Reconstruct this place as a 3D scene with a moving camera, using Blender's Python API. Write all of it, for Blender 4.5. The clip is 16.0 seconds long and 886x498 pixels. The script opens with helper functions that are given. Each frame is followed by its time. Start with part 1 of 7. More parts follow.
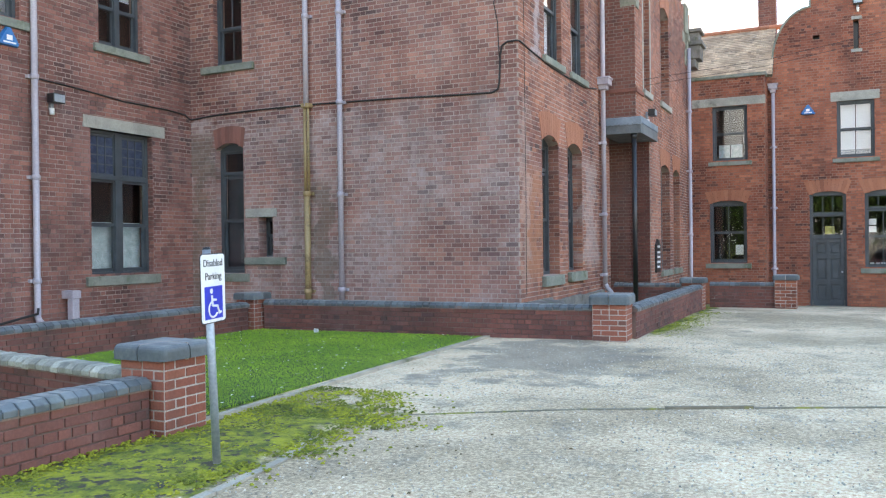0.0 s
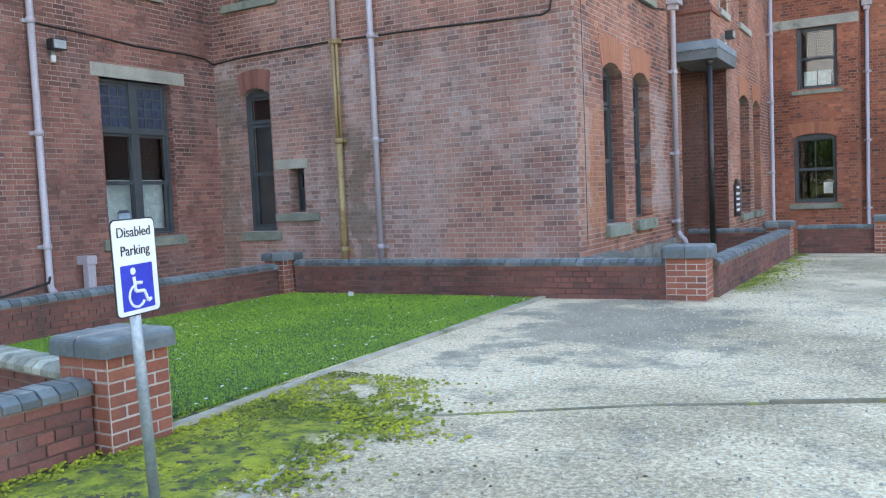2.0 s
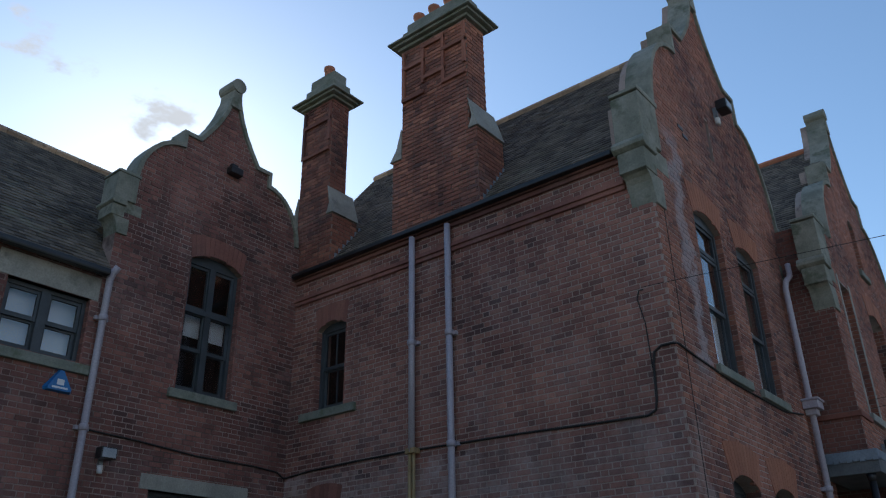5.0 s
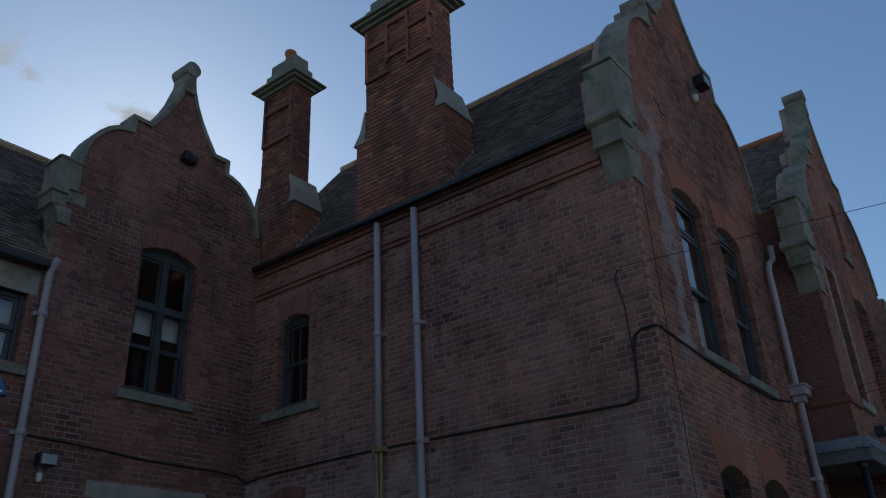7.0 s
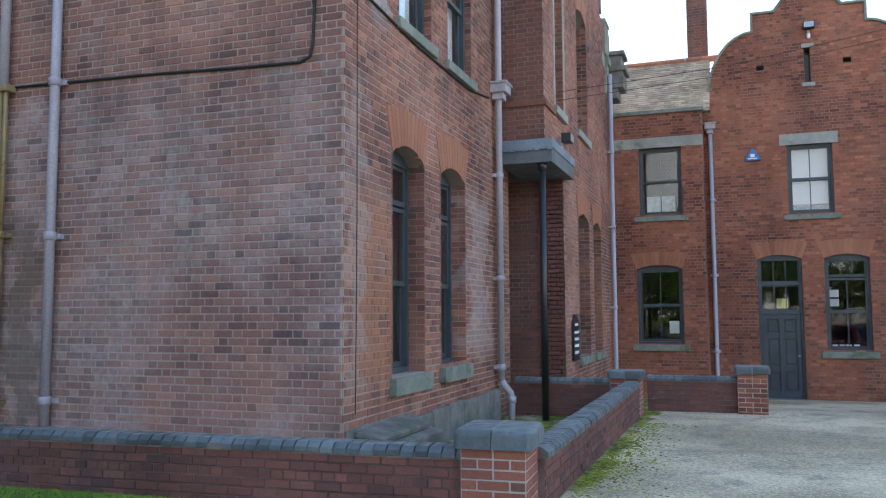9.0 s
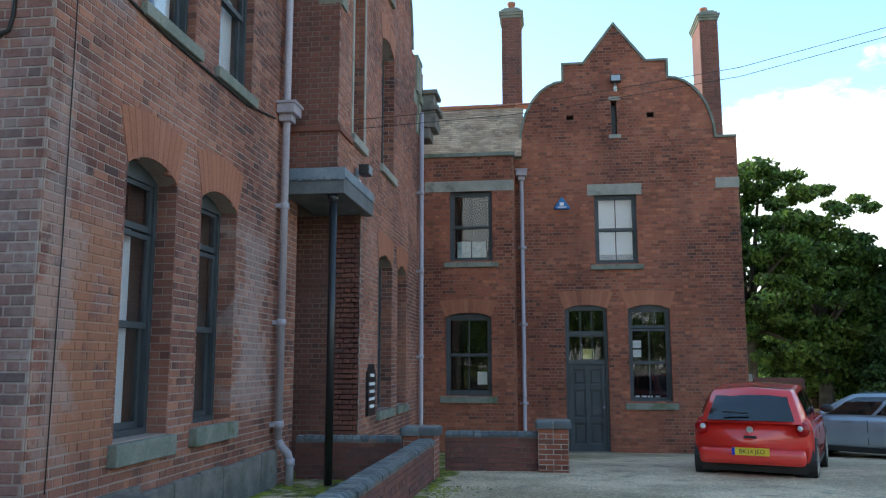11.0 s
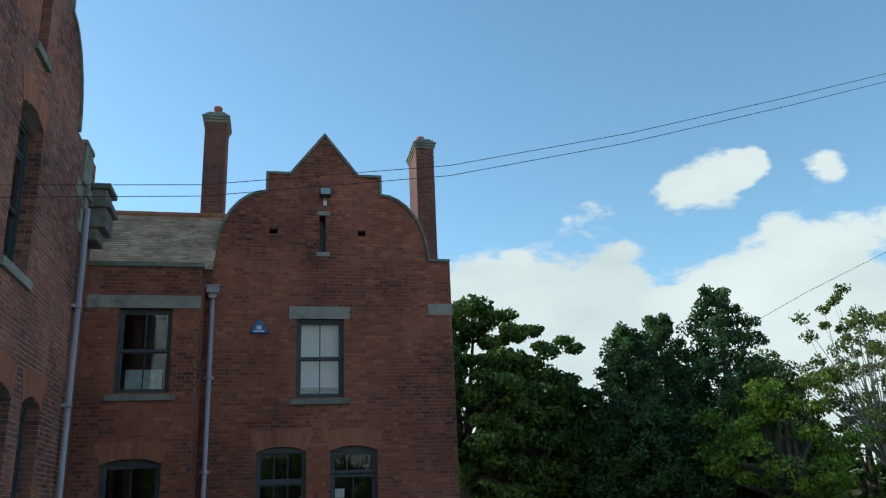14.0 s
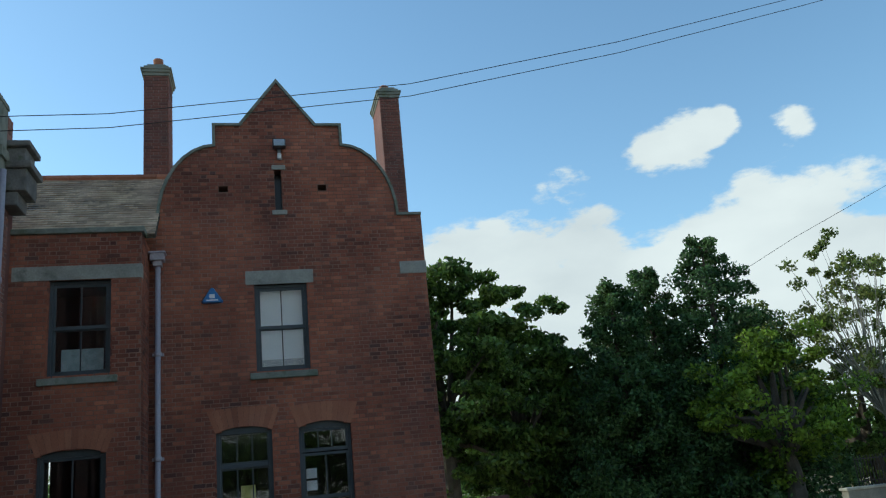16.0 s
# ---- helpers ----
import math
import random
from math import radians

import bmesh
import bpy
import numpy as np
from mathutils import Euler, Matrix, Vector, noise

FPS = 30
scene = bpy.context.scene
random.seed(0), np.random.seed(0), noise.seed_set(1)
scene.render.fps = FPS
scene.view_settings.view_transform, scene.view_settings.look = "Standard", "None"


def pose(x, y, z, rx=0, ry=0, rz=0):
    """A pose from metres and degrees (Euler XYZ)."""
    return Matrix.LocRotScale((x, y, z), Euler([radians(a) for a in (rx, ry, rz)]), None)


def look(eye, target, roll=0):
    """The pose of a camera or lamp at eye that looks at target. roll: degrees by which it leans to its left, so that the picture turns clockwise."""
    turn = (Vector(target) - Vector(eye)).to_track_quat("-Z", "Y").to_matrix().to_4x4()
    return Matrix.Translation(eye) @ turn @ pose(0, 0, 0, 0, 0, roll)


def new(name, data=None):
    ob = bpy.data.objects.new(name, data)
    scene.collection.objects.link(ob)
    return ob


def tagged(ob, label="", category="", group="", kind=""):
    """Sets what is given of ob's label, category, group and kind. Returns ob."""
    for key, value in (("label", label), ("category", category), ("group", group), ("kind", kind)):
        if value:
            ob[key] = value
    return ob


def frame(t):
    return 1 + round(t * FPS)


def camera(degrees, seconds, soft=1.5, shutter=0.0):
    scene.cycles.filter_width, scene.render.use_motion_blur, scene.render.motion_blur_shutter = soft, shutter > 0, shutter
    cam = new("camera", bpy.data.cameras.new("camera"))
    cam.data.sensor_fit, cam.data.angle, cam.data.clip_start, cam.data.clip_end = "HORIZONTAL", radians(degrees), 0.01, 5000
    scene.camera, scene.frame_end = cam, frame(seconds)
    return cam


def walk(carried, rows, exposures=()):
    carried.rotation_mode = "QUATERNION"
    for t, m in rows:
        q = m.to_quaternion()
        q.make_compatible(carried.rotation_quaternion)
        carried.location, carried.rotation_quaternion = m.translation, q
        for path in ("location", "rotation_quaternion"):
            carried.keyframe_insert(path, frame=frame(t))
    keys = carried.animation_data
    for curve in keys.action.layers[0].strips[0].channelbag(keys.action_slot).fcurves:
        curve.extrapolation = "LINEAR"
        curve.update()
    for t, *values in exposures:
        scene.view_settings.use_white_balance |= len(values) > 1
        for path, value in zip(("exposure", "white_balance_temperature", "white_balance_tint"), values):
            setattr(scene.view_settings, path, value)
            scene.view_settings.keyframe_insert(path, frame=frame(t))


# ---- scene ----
cam = camera(57.3, 16.0, soft=1.2)
PATH = [
    (0, (0.251, -0.087, 1.445), (-0.618, 1.714, 1.437), -0.7),
    (0.5, (0.131, 0.311, 1.434), (-0.76, 2.101, 1.42), -0.4),
    (1, (0.048, 0.7, 1.4), (-0.816, 2.497, 1.245), -0.5),
    (1.5, (-0.072, 1.12, 1.416), (-0.992, 2.887, 1.238), -1.0),
    (2, (-0.245, 1.502, 1.456), (-1.255, 3.223, 1.325), -2.5),
    (2.5, (-0.375, 1.927, 1.488), (-1.453, 3.61, 1.426), -2.0),
    (3, (-0.457, 2.32, 1.524), (-1.597, 3.957, 1.665), -1.5),
    (3.5, (-0.565, 2.654, 1.539), (-1.705, 4.262, 1.878), -1.4),
    (4, (-0.602, 3.005, 1.566), (-1.792, 4.519, 2.107), -0.8),
    (4.5, (-0.651, 3.25, 1.594), (-1.827, 4.715, 2.281), -0.6),
    (4.7, (-0.698, 3.335, 1.602), (-1.84, 4.765, 2.41), -0.5),
    (6.8, (-1.061, 4.178, 1.657), (-2.151, 5.548, 2.626), -1.9),
    (7, (-1.103, 4.202, 1.681), (-2.186, 5.639, 2.554), -2.7),
    (7.5, (-1.097, 4.589, 1.638), (-2.135, 6.191, 2.234), -3.1),
    (8, (-1.101, 4.961, 1.584), (-1.959, 6.732, 1.942), -2.6),
    (8.5, (-1.079, 5.355, 1.555), (-1.79, 7.217, 1.725), -2.4),
    (9, (-1.018, 5.797, 1.551), (-1.687, 7.674, 1.712), -0.3),
    (9.5, (-1.017, 6.162, 1.555), (-1.576, 8.07, 1.772), 0.9),
    (9.7, (-1.007, 6.264, 1.573), (-1.489, 8.19, 1.813), 0.9),
    (11.8, (-0.569, 7.92, 1.518), (-0.727, 9.889, 1.833), -0.2),
    (12, (-0.527, 8.071, 1.512), (-0.629, 10.039, 1.855), -0.2),
    (12.5, (-0.425, 8.469, 1.516), (-0.305, 10.415, 1.964), -0.9),
    (13, (-0.268, 8.882, 1.554), (-0.033, 10.782, 2.132), -1.1),
    (13.5, (-0.158, 9.353, 1.574), (0.198, 11.217, 2.205), -2.0),
    (14, (-0.054, 9.755, 1.585), (0.342, 11.618, 2.198), -2.4),
    (14.5, (0.107, 10.136, 1.603), (0.571, 11.99, 2.193), -2.6),
    (15, (0.248, 10.572, 1.631), (0.784, 12.431, 2.139), -3.1),
    (15.5, (0.339, 11.004, 1.63), (0.85, 12.877, 2.11), -3.5),
    (16, (0.401, 11.436, 1.664), (0.852, 13.307, 2.208), -5.7),
]
EXPOSURES = [(0, 1.95, 7700, 11), (2.5, 2.05, 7200, 10), (3.5, 2.15, 6700, 9), (4.0, 1.45, 6500, 8), (4.4, 0.2, 6500, 9), (4.7, -0.25, 6400, 9), (6.8, -1.35, 6100, 8), (7.1, -1.2, 6100, 8), (7.5, -0.3, 6300, 9), (8.0, 0.8, 6700, 9), (8.5, 1.0, 6900, 8), (9.0, 1.35, 6900, 8), (9.7, 1.6, 6900, 8), (11.8, 0.15, 6500, -4), (12.5, -0.1, 6400, -6), (13.5, -0.25, 6250, -6), (14.5, -0.3, 6300, -4), (16, -0.3, 6300, -3)]
walk(cam, [(t, look(eye, target, roll)) for t, eye, target, roll in PATH], EXPOSURES)

# ---- daylight: sky with clouds, low sun behind the main block ----
SUN_EL, SUN_AZ = radians(27), radians(-60)      # azimuth clockwise from +y
world = bpy.data.worlds.new("sky")
scene.world = world
world.use_nodes = True
wn, wl = world.node_tree.nodes, world.node_tree.links
wn.clear()


def wnode(kind, **props):
    n = wn.new(kind)
    for key, value in props.items():
        n.inputs[key].default_value = value
    return n


sky = wn.new("ShaderNodeTexSky")
sky.sky_type = "NISHITA"
sky.sun_disc = False
sky.sun_elevation, sky.sun_rotation = SUN_EL, SUN_AZ
sky.air_density, sky.dust_density, sky.ozone_density = 1.0, 0.3, 1.3
coord = wn.new("ShaderNodeTexCoord")
sep = wn.new("ShaderNodeSeparateXYZ")
wl.new(coord.outputs["Generated"], sep.inputs[0])
squash = wn.new("ShaderNodeMapping")
squash.inputs["Scale"].default_value = (1.0, 1.0, 2.1)
squash.inputs["Rotation"].default_value = (0.0, 0.0, radians(10))
squash.inputs["Location"].default_value = (0.31, 0.12, 0.15)
wl.new(coord.outputs["Generated"], squash.inputs[0])
puff = wnode("ShaderNodeTexNoise", Scale=6.5, Detail=10.0, Roughness=0.58)
wl.new(squash.outputs[0], puff.inputs["Vector"])
# a bank of cloud above the horizon, clear blue higher up
cover = wn.new("ShaderNodeMapRange")
for key, value in zip(("From Min", "From Max", "To Min", "To Max"), (0.225, 0.37, 0.36, -0.42)):
    cover.inputs[key].default_value = value
wl.new(sep.outputs["Z"], cover.inputs["Value"])
add = wn.new("ShaderNodeMath")
billow = wn.new("ShaderNodeMapRange")
billow.clamp = False
for key, value in zip(("From Min", "From Max", "To Min", "To Max"), (0.3, 0.7, 0.12, 0.88)):
    billow.inputs[key].default_value = value
wl.new(puff.outputs["Fac"], billow.inputs["Value"])
wl.new(billow.outputs[0], add.inputs[0])
wl.new(cover.outputs[0], add.inputs[1])
# small fair-weather clouds drifting in the blue
for cx, cy, cz, reach, gain in ((0.462, 0.812, 0.352, 0.055, 0.50), (0.505, 0.785, 0.36, 0.06, 0.50), (0.537, 0.763, 0.366, 0.045, 0.48), (0.59, 0.725, 0.352, 0.055, 0.48), (0.66, 0.63, 0.415, 0.13, 0.52), (-0.775, 0.27, 0.575, 0.12, 0.54),
                                (-0.745, 0.385, 0.545, 0.11, 0.54), (0.85, 0.1, 0.5, 0.25, 0.5), (0.2, -0.75, 0.6, 0.3, 0.48), (-0.3, -0.8, 0.5, 0.28, 0.48)):
    away = wn.new("ShaderNodeVectorMath")
    away.operation = "DISTANCE"
    wl.new(coord.outputs["Generated"], away.inputs[0])
    away.inputs[1].default_value = (cx, cy, cz)
    near_it = wn.new("ShaderNodeMapRange")
    near_it.interpolation_type = "SMOOTHSTEP"
    for key, value in zip(("From Min", "From Max", "To Min", "To Max"), (0.0, reach, gain, 0.0)):
        near_it.inputs[key].default_value = value
    wl.new(away.outputs["Value"], near_it.inputs["Value"])
    more = wn.new("ShaderNodeMath")
    wl.new(add.outputs[0], more.inputs[0])
    wl.new(near_it.outputs[0], more.inputs[1])
    add = more
edge = wn.new("ShaderNodeMapRange")
edge.interpolation_type = "SMOOTHSTEP"
for key, value in zip(("From Min", "From Max", "To Min", "To Max"), (0.50, 0.68, 0.0, 0.95)):
    edge.inputs[key].default_value = value
wl.new(add.outputs[0], edge.inputs["Value"])
cloud = wnode("ShaderNodeMix")
cloud.data_type = "RGBA"
soft = wnode("ShaderNodeTexNoise", Scale=5.0, Detail=6.0)
wl.new(squash.outputs[0], soft.inputs["Vector"])
wl.new(soft.outputs["Fac"], cloud.inputs[0])
cloud.inputs[6].default_value = (5.6, 5.9, 6.5, 1)
cloud.inputs[7].default_value = (10.4, 10.5, 10.6, 1)
mixed = wn.new("ShaderNodeMix")
mixed.data_type = "RGBA"
wl.new(edge.outputs[0], mixed.inputs[0])
azure = wn.new("ShaderNodeMix")
azure.data_type, azure.blend_type = "RGBA", "MULTIPLY"
azure.inputs[0].default_value = 1.0
azure.inputs[7].default_value = (1.92, 2.12, 2.20, 1)
wl.new(sky.outputs[0], azure.inputs[6])
wl.new(azure.outputs[2], mixed.inputs[6])
wl.new(cloud.outputs[2], mixed.inputs[7])
back = wnode("ShaderNodeBackground", Strength=0.12)
wl.new(mixed.outputs[2], back.inputs[0])
out = wn.new("ShaderNodeOutputWorld")
wl.new(back.outputs[0], out.inputs[0])
sun = new("sun", bpy.data.lights.new("sun", "SUN"))
sun.data.energy, sun.data.angle, sun.data.color = 3.0, radians(0.6), (1.0, 0.94, 0.84)
s_dir = Vector((math.sin(SUN_AZ) * math.cos(SUN_EL), math.cos(SUN_AZ) * math.cos(SUN_EL), math.sin(SUN_EL)))
sun.matrix_world = look(s_dir * 60, (0, 0, 0))

# ---- materials ----
def nodes_of(name):
    m = bpy.data.materials.new(name)
    m.use_nodes = True
    nt = m.node_tree
    return m, nt.nodes, nt.links, nt.nodes["Principled BSDF"]


def noise_node(nn, ln, scale, detail=4.0, rough=0.55, stretch=None):
    geo = nn.new("ShaderNodeNewGeometry")
    tex = nn.new("ShaderNodeTexNoise")
    tex.inputs["Scale"].default_value, tex.inputs["Detail"].default_value = scale, detail
    tex.inputs["Roughness"].default_value = rough
    if stretch:
        mp = nn.new("ShaderNodeMapping")
        mp.inputs["Scale"].default_value = stretch
        ln.new(geo.outputs["Position"], mp.inputs[0])
        ln.new(mp.outputs[0], tex.inputs["Vector"])
    else:
        ln.new(geo.outputs["Position"], tex.inputs["Vector"])
    return tex


def ranged(nn, ln, socket, a, b, c=0.0, d=1.0, smooth=True):
    r = nn.new("ShaderNodeMapRange")
    r.interpolation_type = "SMOOTHSTEP" if smooth else "LINEAR"
    for key, value in zip(("From Min", "From Max", "To Min", "To Max"), (a, b, c, d)):
        r.inputs[key].default_value = value
    ln.new(socket, r.inputs["Value"])
    return r.outputs[0]


def maths(nn, ln, op, a, b):
    n = nn.new("ShaderNodeMath")
    n.operation = op
    for k, v in enumerate((a, b)):
        if isinstance(v, (int, float)):
            n.inputs[k].default_value = v
        else:
            ln.new(v, n.inputs[k])
    return n.outputs[0]


def blend(nn, ln, fac, a, b, mode="MIX"):
    n = nn.new("ShaderNodeMix")
    n.data_type, n.blend_type = "RGBA", mode
    for sock, v in ((n.inputs[0], fac), (n.inputs[6], a), (n.inputs[7], b)):
        if isinstance(v, (int, float)):
            sock.default_value = v
        elif isinstance(v, tuple):
            sock.default_value = (*v[:3], 1)
        else:
            ln.new(v, sock)
    return n.outputs[2]


def bump_to(nn, ln, bsdf, socket, strength, distance):
    b = nn.new("ShaderNodeBump")
    b.inputs["Strength"].default_value, b.inputs["Distance"].default_value = strength, distance
    ln.new(socket, b.inputs["Height"])
    ln.new(b.outputs[0], bsdf.inputs["Normal"])


def random_of(nn, ln):
    geo = nn.new("ShaderNodeNewGeometry")
    info = nn.new("ShaderNodeObjectInfo")
    return maths(nn, ln, "FRACT", maths(nn, ln, "ADD", geo.outputs["Random Per Island"], info.outputs["Random"]), 0.0)


def surface(name, c1, c2, rough=0.8, big=0.7, fine=30.0, stain=None, stain_at=(0.55, 0.7), bump=0.15, dist=0.004,
            metal=0.0, island=0.0, stretch=None, fine_amt=0.35):
    """Two-scale varied surface: c1 to c2 by a large noise, darkened and lightened by a fine one, with stains over it."""
    m, nn, ln, bs = nodes_of(name)
    large = noise_node(nn, ln, big, 5.0, 0.6, stretch)
    col = blend(nn, ln, ranged(nn, ln, large.outputs["Fac"], 0.32, 0.68), c1, c2)
    small = noise_node(nn, ln, fine, 3.0)
    col = blend(nn, ln, fine_amt, col, small.outputs["Fac"], "OVERLAY")
    if island:
        v = ranged(nn, ln, random_of(nn, ln), 0, 1, 1 - island, 1 + island, False)
        n = nn.new("ShaderNodeVectorMath")
        n.operation = "SCALE"
        ln.new(col, n.inputs[0])
        ln.new(v, n.inputs["Scale"])
        col = n.outputs[0]
    if stain:
        st = noise_node(nn, ln, 2.3, 6.0, 0.65)
        col = blend(nn, ln, ranged(nn, ln, st.outputs["Fac"], *stain_at, 0, 0.85), col, stain)
    ln.new(col, bs.inputs["Base Color"])
    bs.inputs["Roughness"].default_value, bs.inputs["Metallic"].default_value = rough, metal
    bump_to(nn, ln, bs, small.outputs["Fac"], bump, dist)
    return m


def brickwork(name, dark, mid, light, bloom=0.35, bloom_col=(0.46, 0.33, 0.31), soot=0.5, band=None, odd=(0.07, 0.045, 0.045), marks=(), mottle=0.4):
    """Old red facing brick, each brick of its own tone, with pale salt bloom, sooty streaks and a few burnt headers."""
    m, nn, ln, bs = nodes_of(name)
    rnd = random_of(nn, ln)
    ramp = nn.new("ShaderNodeValToRGB")
    els = ramp.color_ramp.elements
    els[0].position, els[0].color = 0.0, (*odd, 1)
    els[1].position, els[1].color = 0.07, (*dark, 1)
    for p, c in ((0.4, mid), (0.75, mid), (1.0, light)):
        e = els.new(p)
        e.color = (*c, 1)
    ln.new(rnd, ramp.inputs[0])
    tone = noise_node(nn, ln, 0.5, 4.0)
    col = blend(nn, ln, mottle, ramp.outputs[0], blend(nn, ln, ranged(nn, ln, tone.outputs["Fac"], 0.38, 0.62), dark, light))
    fine = noise_node(nn, ln, 46.0, 4.0, 0.6)
    col = blend(nn, ln, 0.4, col, fine.outputs["Fac"], "OVERLAY")
    salt = noise_node(nn, ln, 0.85, 8.0, 0.66)
    mask = ranged(nn, ln, salt.outputs["Fac"], 0.44, 0.72, 0, bloom)
    if band:                      # lime bloom up to a height, ending in a ragged edge
        geo = nn.new("ShaderNodeNewGeometry")
        sp = nn.new("ShaderNodeSeparateXYZ")
        ln.new(geo.outputs["Position"], sp.inputs[0])
        wob = noise_node(nn, ln, 2.6, 3.0)
        z = maths(nn, ln, "ADD", sp.outputs["Z"], ranged(nn, ln, wob.outputs["Fac"], 0.3, 0.7, -0.16, 0.16))
        low = ranged(nn, ln, z, band - 0.1, band + 0.08, 1.0, 0.0)
        broad = noise_node(nn, ln, 0.62, 6.0, 0.6)
        extra = ranged(nn, ln, broad.outputs["Fac"], 0.34, 0.66, 0.06, 0.78)
        mask = maths(nn, ln, "MAXIMUM", mask, maths(nn, ln, "MULTIPLY", low, extra))
    speck = noise_node(nn, ln, 17.0, 4.0)
    mask = maths(nn, ln, "MULTIPLY", mask, ranged(nn, ln, speck.outputs["Fac"], 0.3, 0.65, 0.55, 1.0))
    own = maths(nn, ln, "FRACT", maths(nn, ln, "MULTIPLY", rnd, 7.31), 0.0)
    mask = maths(nn, ln, "MULTIPLY", mask, ranged(nn, ln, own, 0.0, 1.0, 0.35, 1.0, False))
    col = blend(nn, ln, mask, col, bloom_col)
    streak = noise_node(nn, ln, 1.5, 6.0, 0.6, (1.6, 1.6, 0.3))
    col = blend(nn, ln, ranged(nn, ln, streak.outputs["Fac"], 0.5, 0.75, 0, soot), col, (0.055, 0.042, 0.04))
    for axis, centre, half, zlo, zhi, tint, strength in marks:      # run-off stains with ragged edges
        geo = nn.new("ShaderNodeNewGeometry")
        sp = nn.new("ShaderNodeSeparateXYZ")
        ln.new(geo.outputs["Position"], sp.inputs[0])
        rag = noise_node(nn, ln, 2.2, 5.0, 0.65)
        off = maths(nn, ln, "ADD", maths(nn, ln, "SUBTRACT", sp.outputs[axis], centre), ranged(nn, ln, rag.outputs["Fac"], 0.3, 0.7, -half * 0.7, half * 0.7))
        near = ranged(nn, ln, maths(nn, ln, "ABSOLUTE", off, 0.0), half * 0.35, half, strength, 0.0)
        tall = maths(nn, ln, "MULTIPLY", ranged(nn, ln, sp.outputs["Z"], zlo, zlo + 0.4), ranged(nn, ln, sp.outputs["Z"], zhi - 0.5, zhi, 1.0, 0.0))
        col = blend(nn, ln, maths(nn, ln, "MULTIPLY", near, tall), col, tint)
    ln.new(col, bs.inputs["Base Color"])
    bs.inputs["Roughness"].default_value = 0.86
    bump_to(nn, ln, bs, fine.outputs["Fac"], 0.35, 0.005)
    return m


def glassy(name, tint=(1, 1, 1), rough=0.02):
    m, nn, ln, bs = nodes_of(name)
    bs.inputs["Base Color"].default_value = (*tint, 1)
    bs.inputs["Roughness"].default_value = rough
    bs.inputs["Transmission Weight"].default_value = 1.0
    bs.inputs["IOR"].default_value = 1.5
    return m


PIPE_MARKS = (("X", -8.40, 0.26, -1.0, 2.9, (0.085, 0.072, 0.045), 0.55), ("X", -11.4, 0.4, -1.0, 4.0, (0.10, 0.088, 0.06), 0.5), ("X", -9.0, 0.2, 0.2, 3.8, (0.14, 0.11, 0.095), 0.4))
EAST_MARKS = (("Y", 13.3, 0.75, 0.7, 3.0, (0.40, 0.165, 0.085), 0.6), ("Y", 13.62, 0.26, 4.5, 8.6, (0.48, 0.44, 0.46), 0.48), ("Y", 12.95, 0.3, 0.6, 4.2, (0.44, 0.35, 0.32), 0.4), ("Y", 17.0, 0.6, 0.8, 3.5, (0.45, 0.38, 0.36), 0.38))
BRICK_PIPE = brickwork("brick_pipe_wall", (0.10, 0.042, 0.038), (0.26, 0.108, 0.085), (0.44, 0.205, 0.15), 0.32, (0.49, 0.395, 0.375), 0.4, 4.02, marks=PIPE_MARKS)
MORTAR_PIPE = brickwork("mortar_pipe_wall", (0.30, 0.215, 0.18), (0.40, 0.30, 0.25), (0.48, 0.37, 0.315), 0.4, (0.50, 0.42, 0.39), 0.35, 4.02, (0.34, 0.25, 0.21), PIPE_MARKS)
BRICK_EAST = brickwork("brick_east_wall", (0.10, 0.038, 0.031), (0.28, 0.103, 0.069), (0.48, 0.20, 0.125), 0.34, soot=0.45, marks=EAST_MARKS)
MORTAR_EAST = brickwork("mortar_east_wall", (0.30, 0.22, 0.185), (0.41, 0.315, 0.265), (0.49, 0.385, 0.33), 0.4, soot=0.4, odd=(0.34, 0.25, 0.21), marks=EAST_MARKS)
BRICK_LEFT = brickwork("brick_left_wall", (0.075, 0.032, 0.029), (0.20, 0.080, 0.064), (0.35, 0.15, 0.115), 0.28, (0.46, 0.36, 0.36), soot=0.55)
BRICK_BACK = brickwork("brick_back_wall", (0.10, 0.030, 0.020), (0.285, 0.085, 0.048), (0.48, 0.165, 0.09), 0.10, soot=0.4)
MORTAR_BACK = surface("back_house_mortar", (0.20, 0.10, 0.07), (0.31, 0.18, 0.135), 0.95, 1.3, 60, None, bump=0.4)
BRICK_LOW = brickwork("brick_garden_wall", (0.085, 0.036, 0.032), (0.165, 0.058, 0.046), (0.25, 0.092, 0.07), 0.2, soot=0.7)
BRICK_PIER = brickwork("brick_pier", (0.20, 0.062, 0.042), (0.28, 0.085, 0.055), (0.34, 0.115, 0.07), 0.12, soot=0.3)
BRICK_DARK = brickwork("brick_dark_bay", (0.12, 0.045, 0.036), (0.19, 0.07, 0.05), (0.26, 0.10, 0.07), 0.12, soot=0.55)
ARCH = brickwork("rubbed_brick", (0.30, 0.11, 0.062), (0.37, 0.14, 0.078), (0.43, 0.175, 0.10), 0.12, soot=0.25, odd=(0.26, 0.09, 0.05))
ARCH_DULL = brickwork("wing_arch_brick", (0.20, 0.082, 0.062), (0.27, 0.112, 0.084), (0.33, 0.145, 0.108), 0.16, soot=0.35, odd=(0.17, 0.07, 0.055))
MORTAR = surface("lime_mortar", (0.30, 0.235, 0.20), (0.46, 0.38, 0.335), 0.95, 1.1, 60, (0.11, 0.075, 0.065), (0.5, 0.7), 0.4, 0.004)
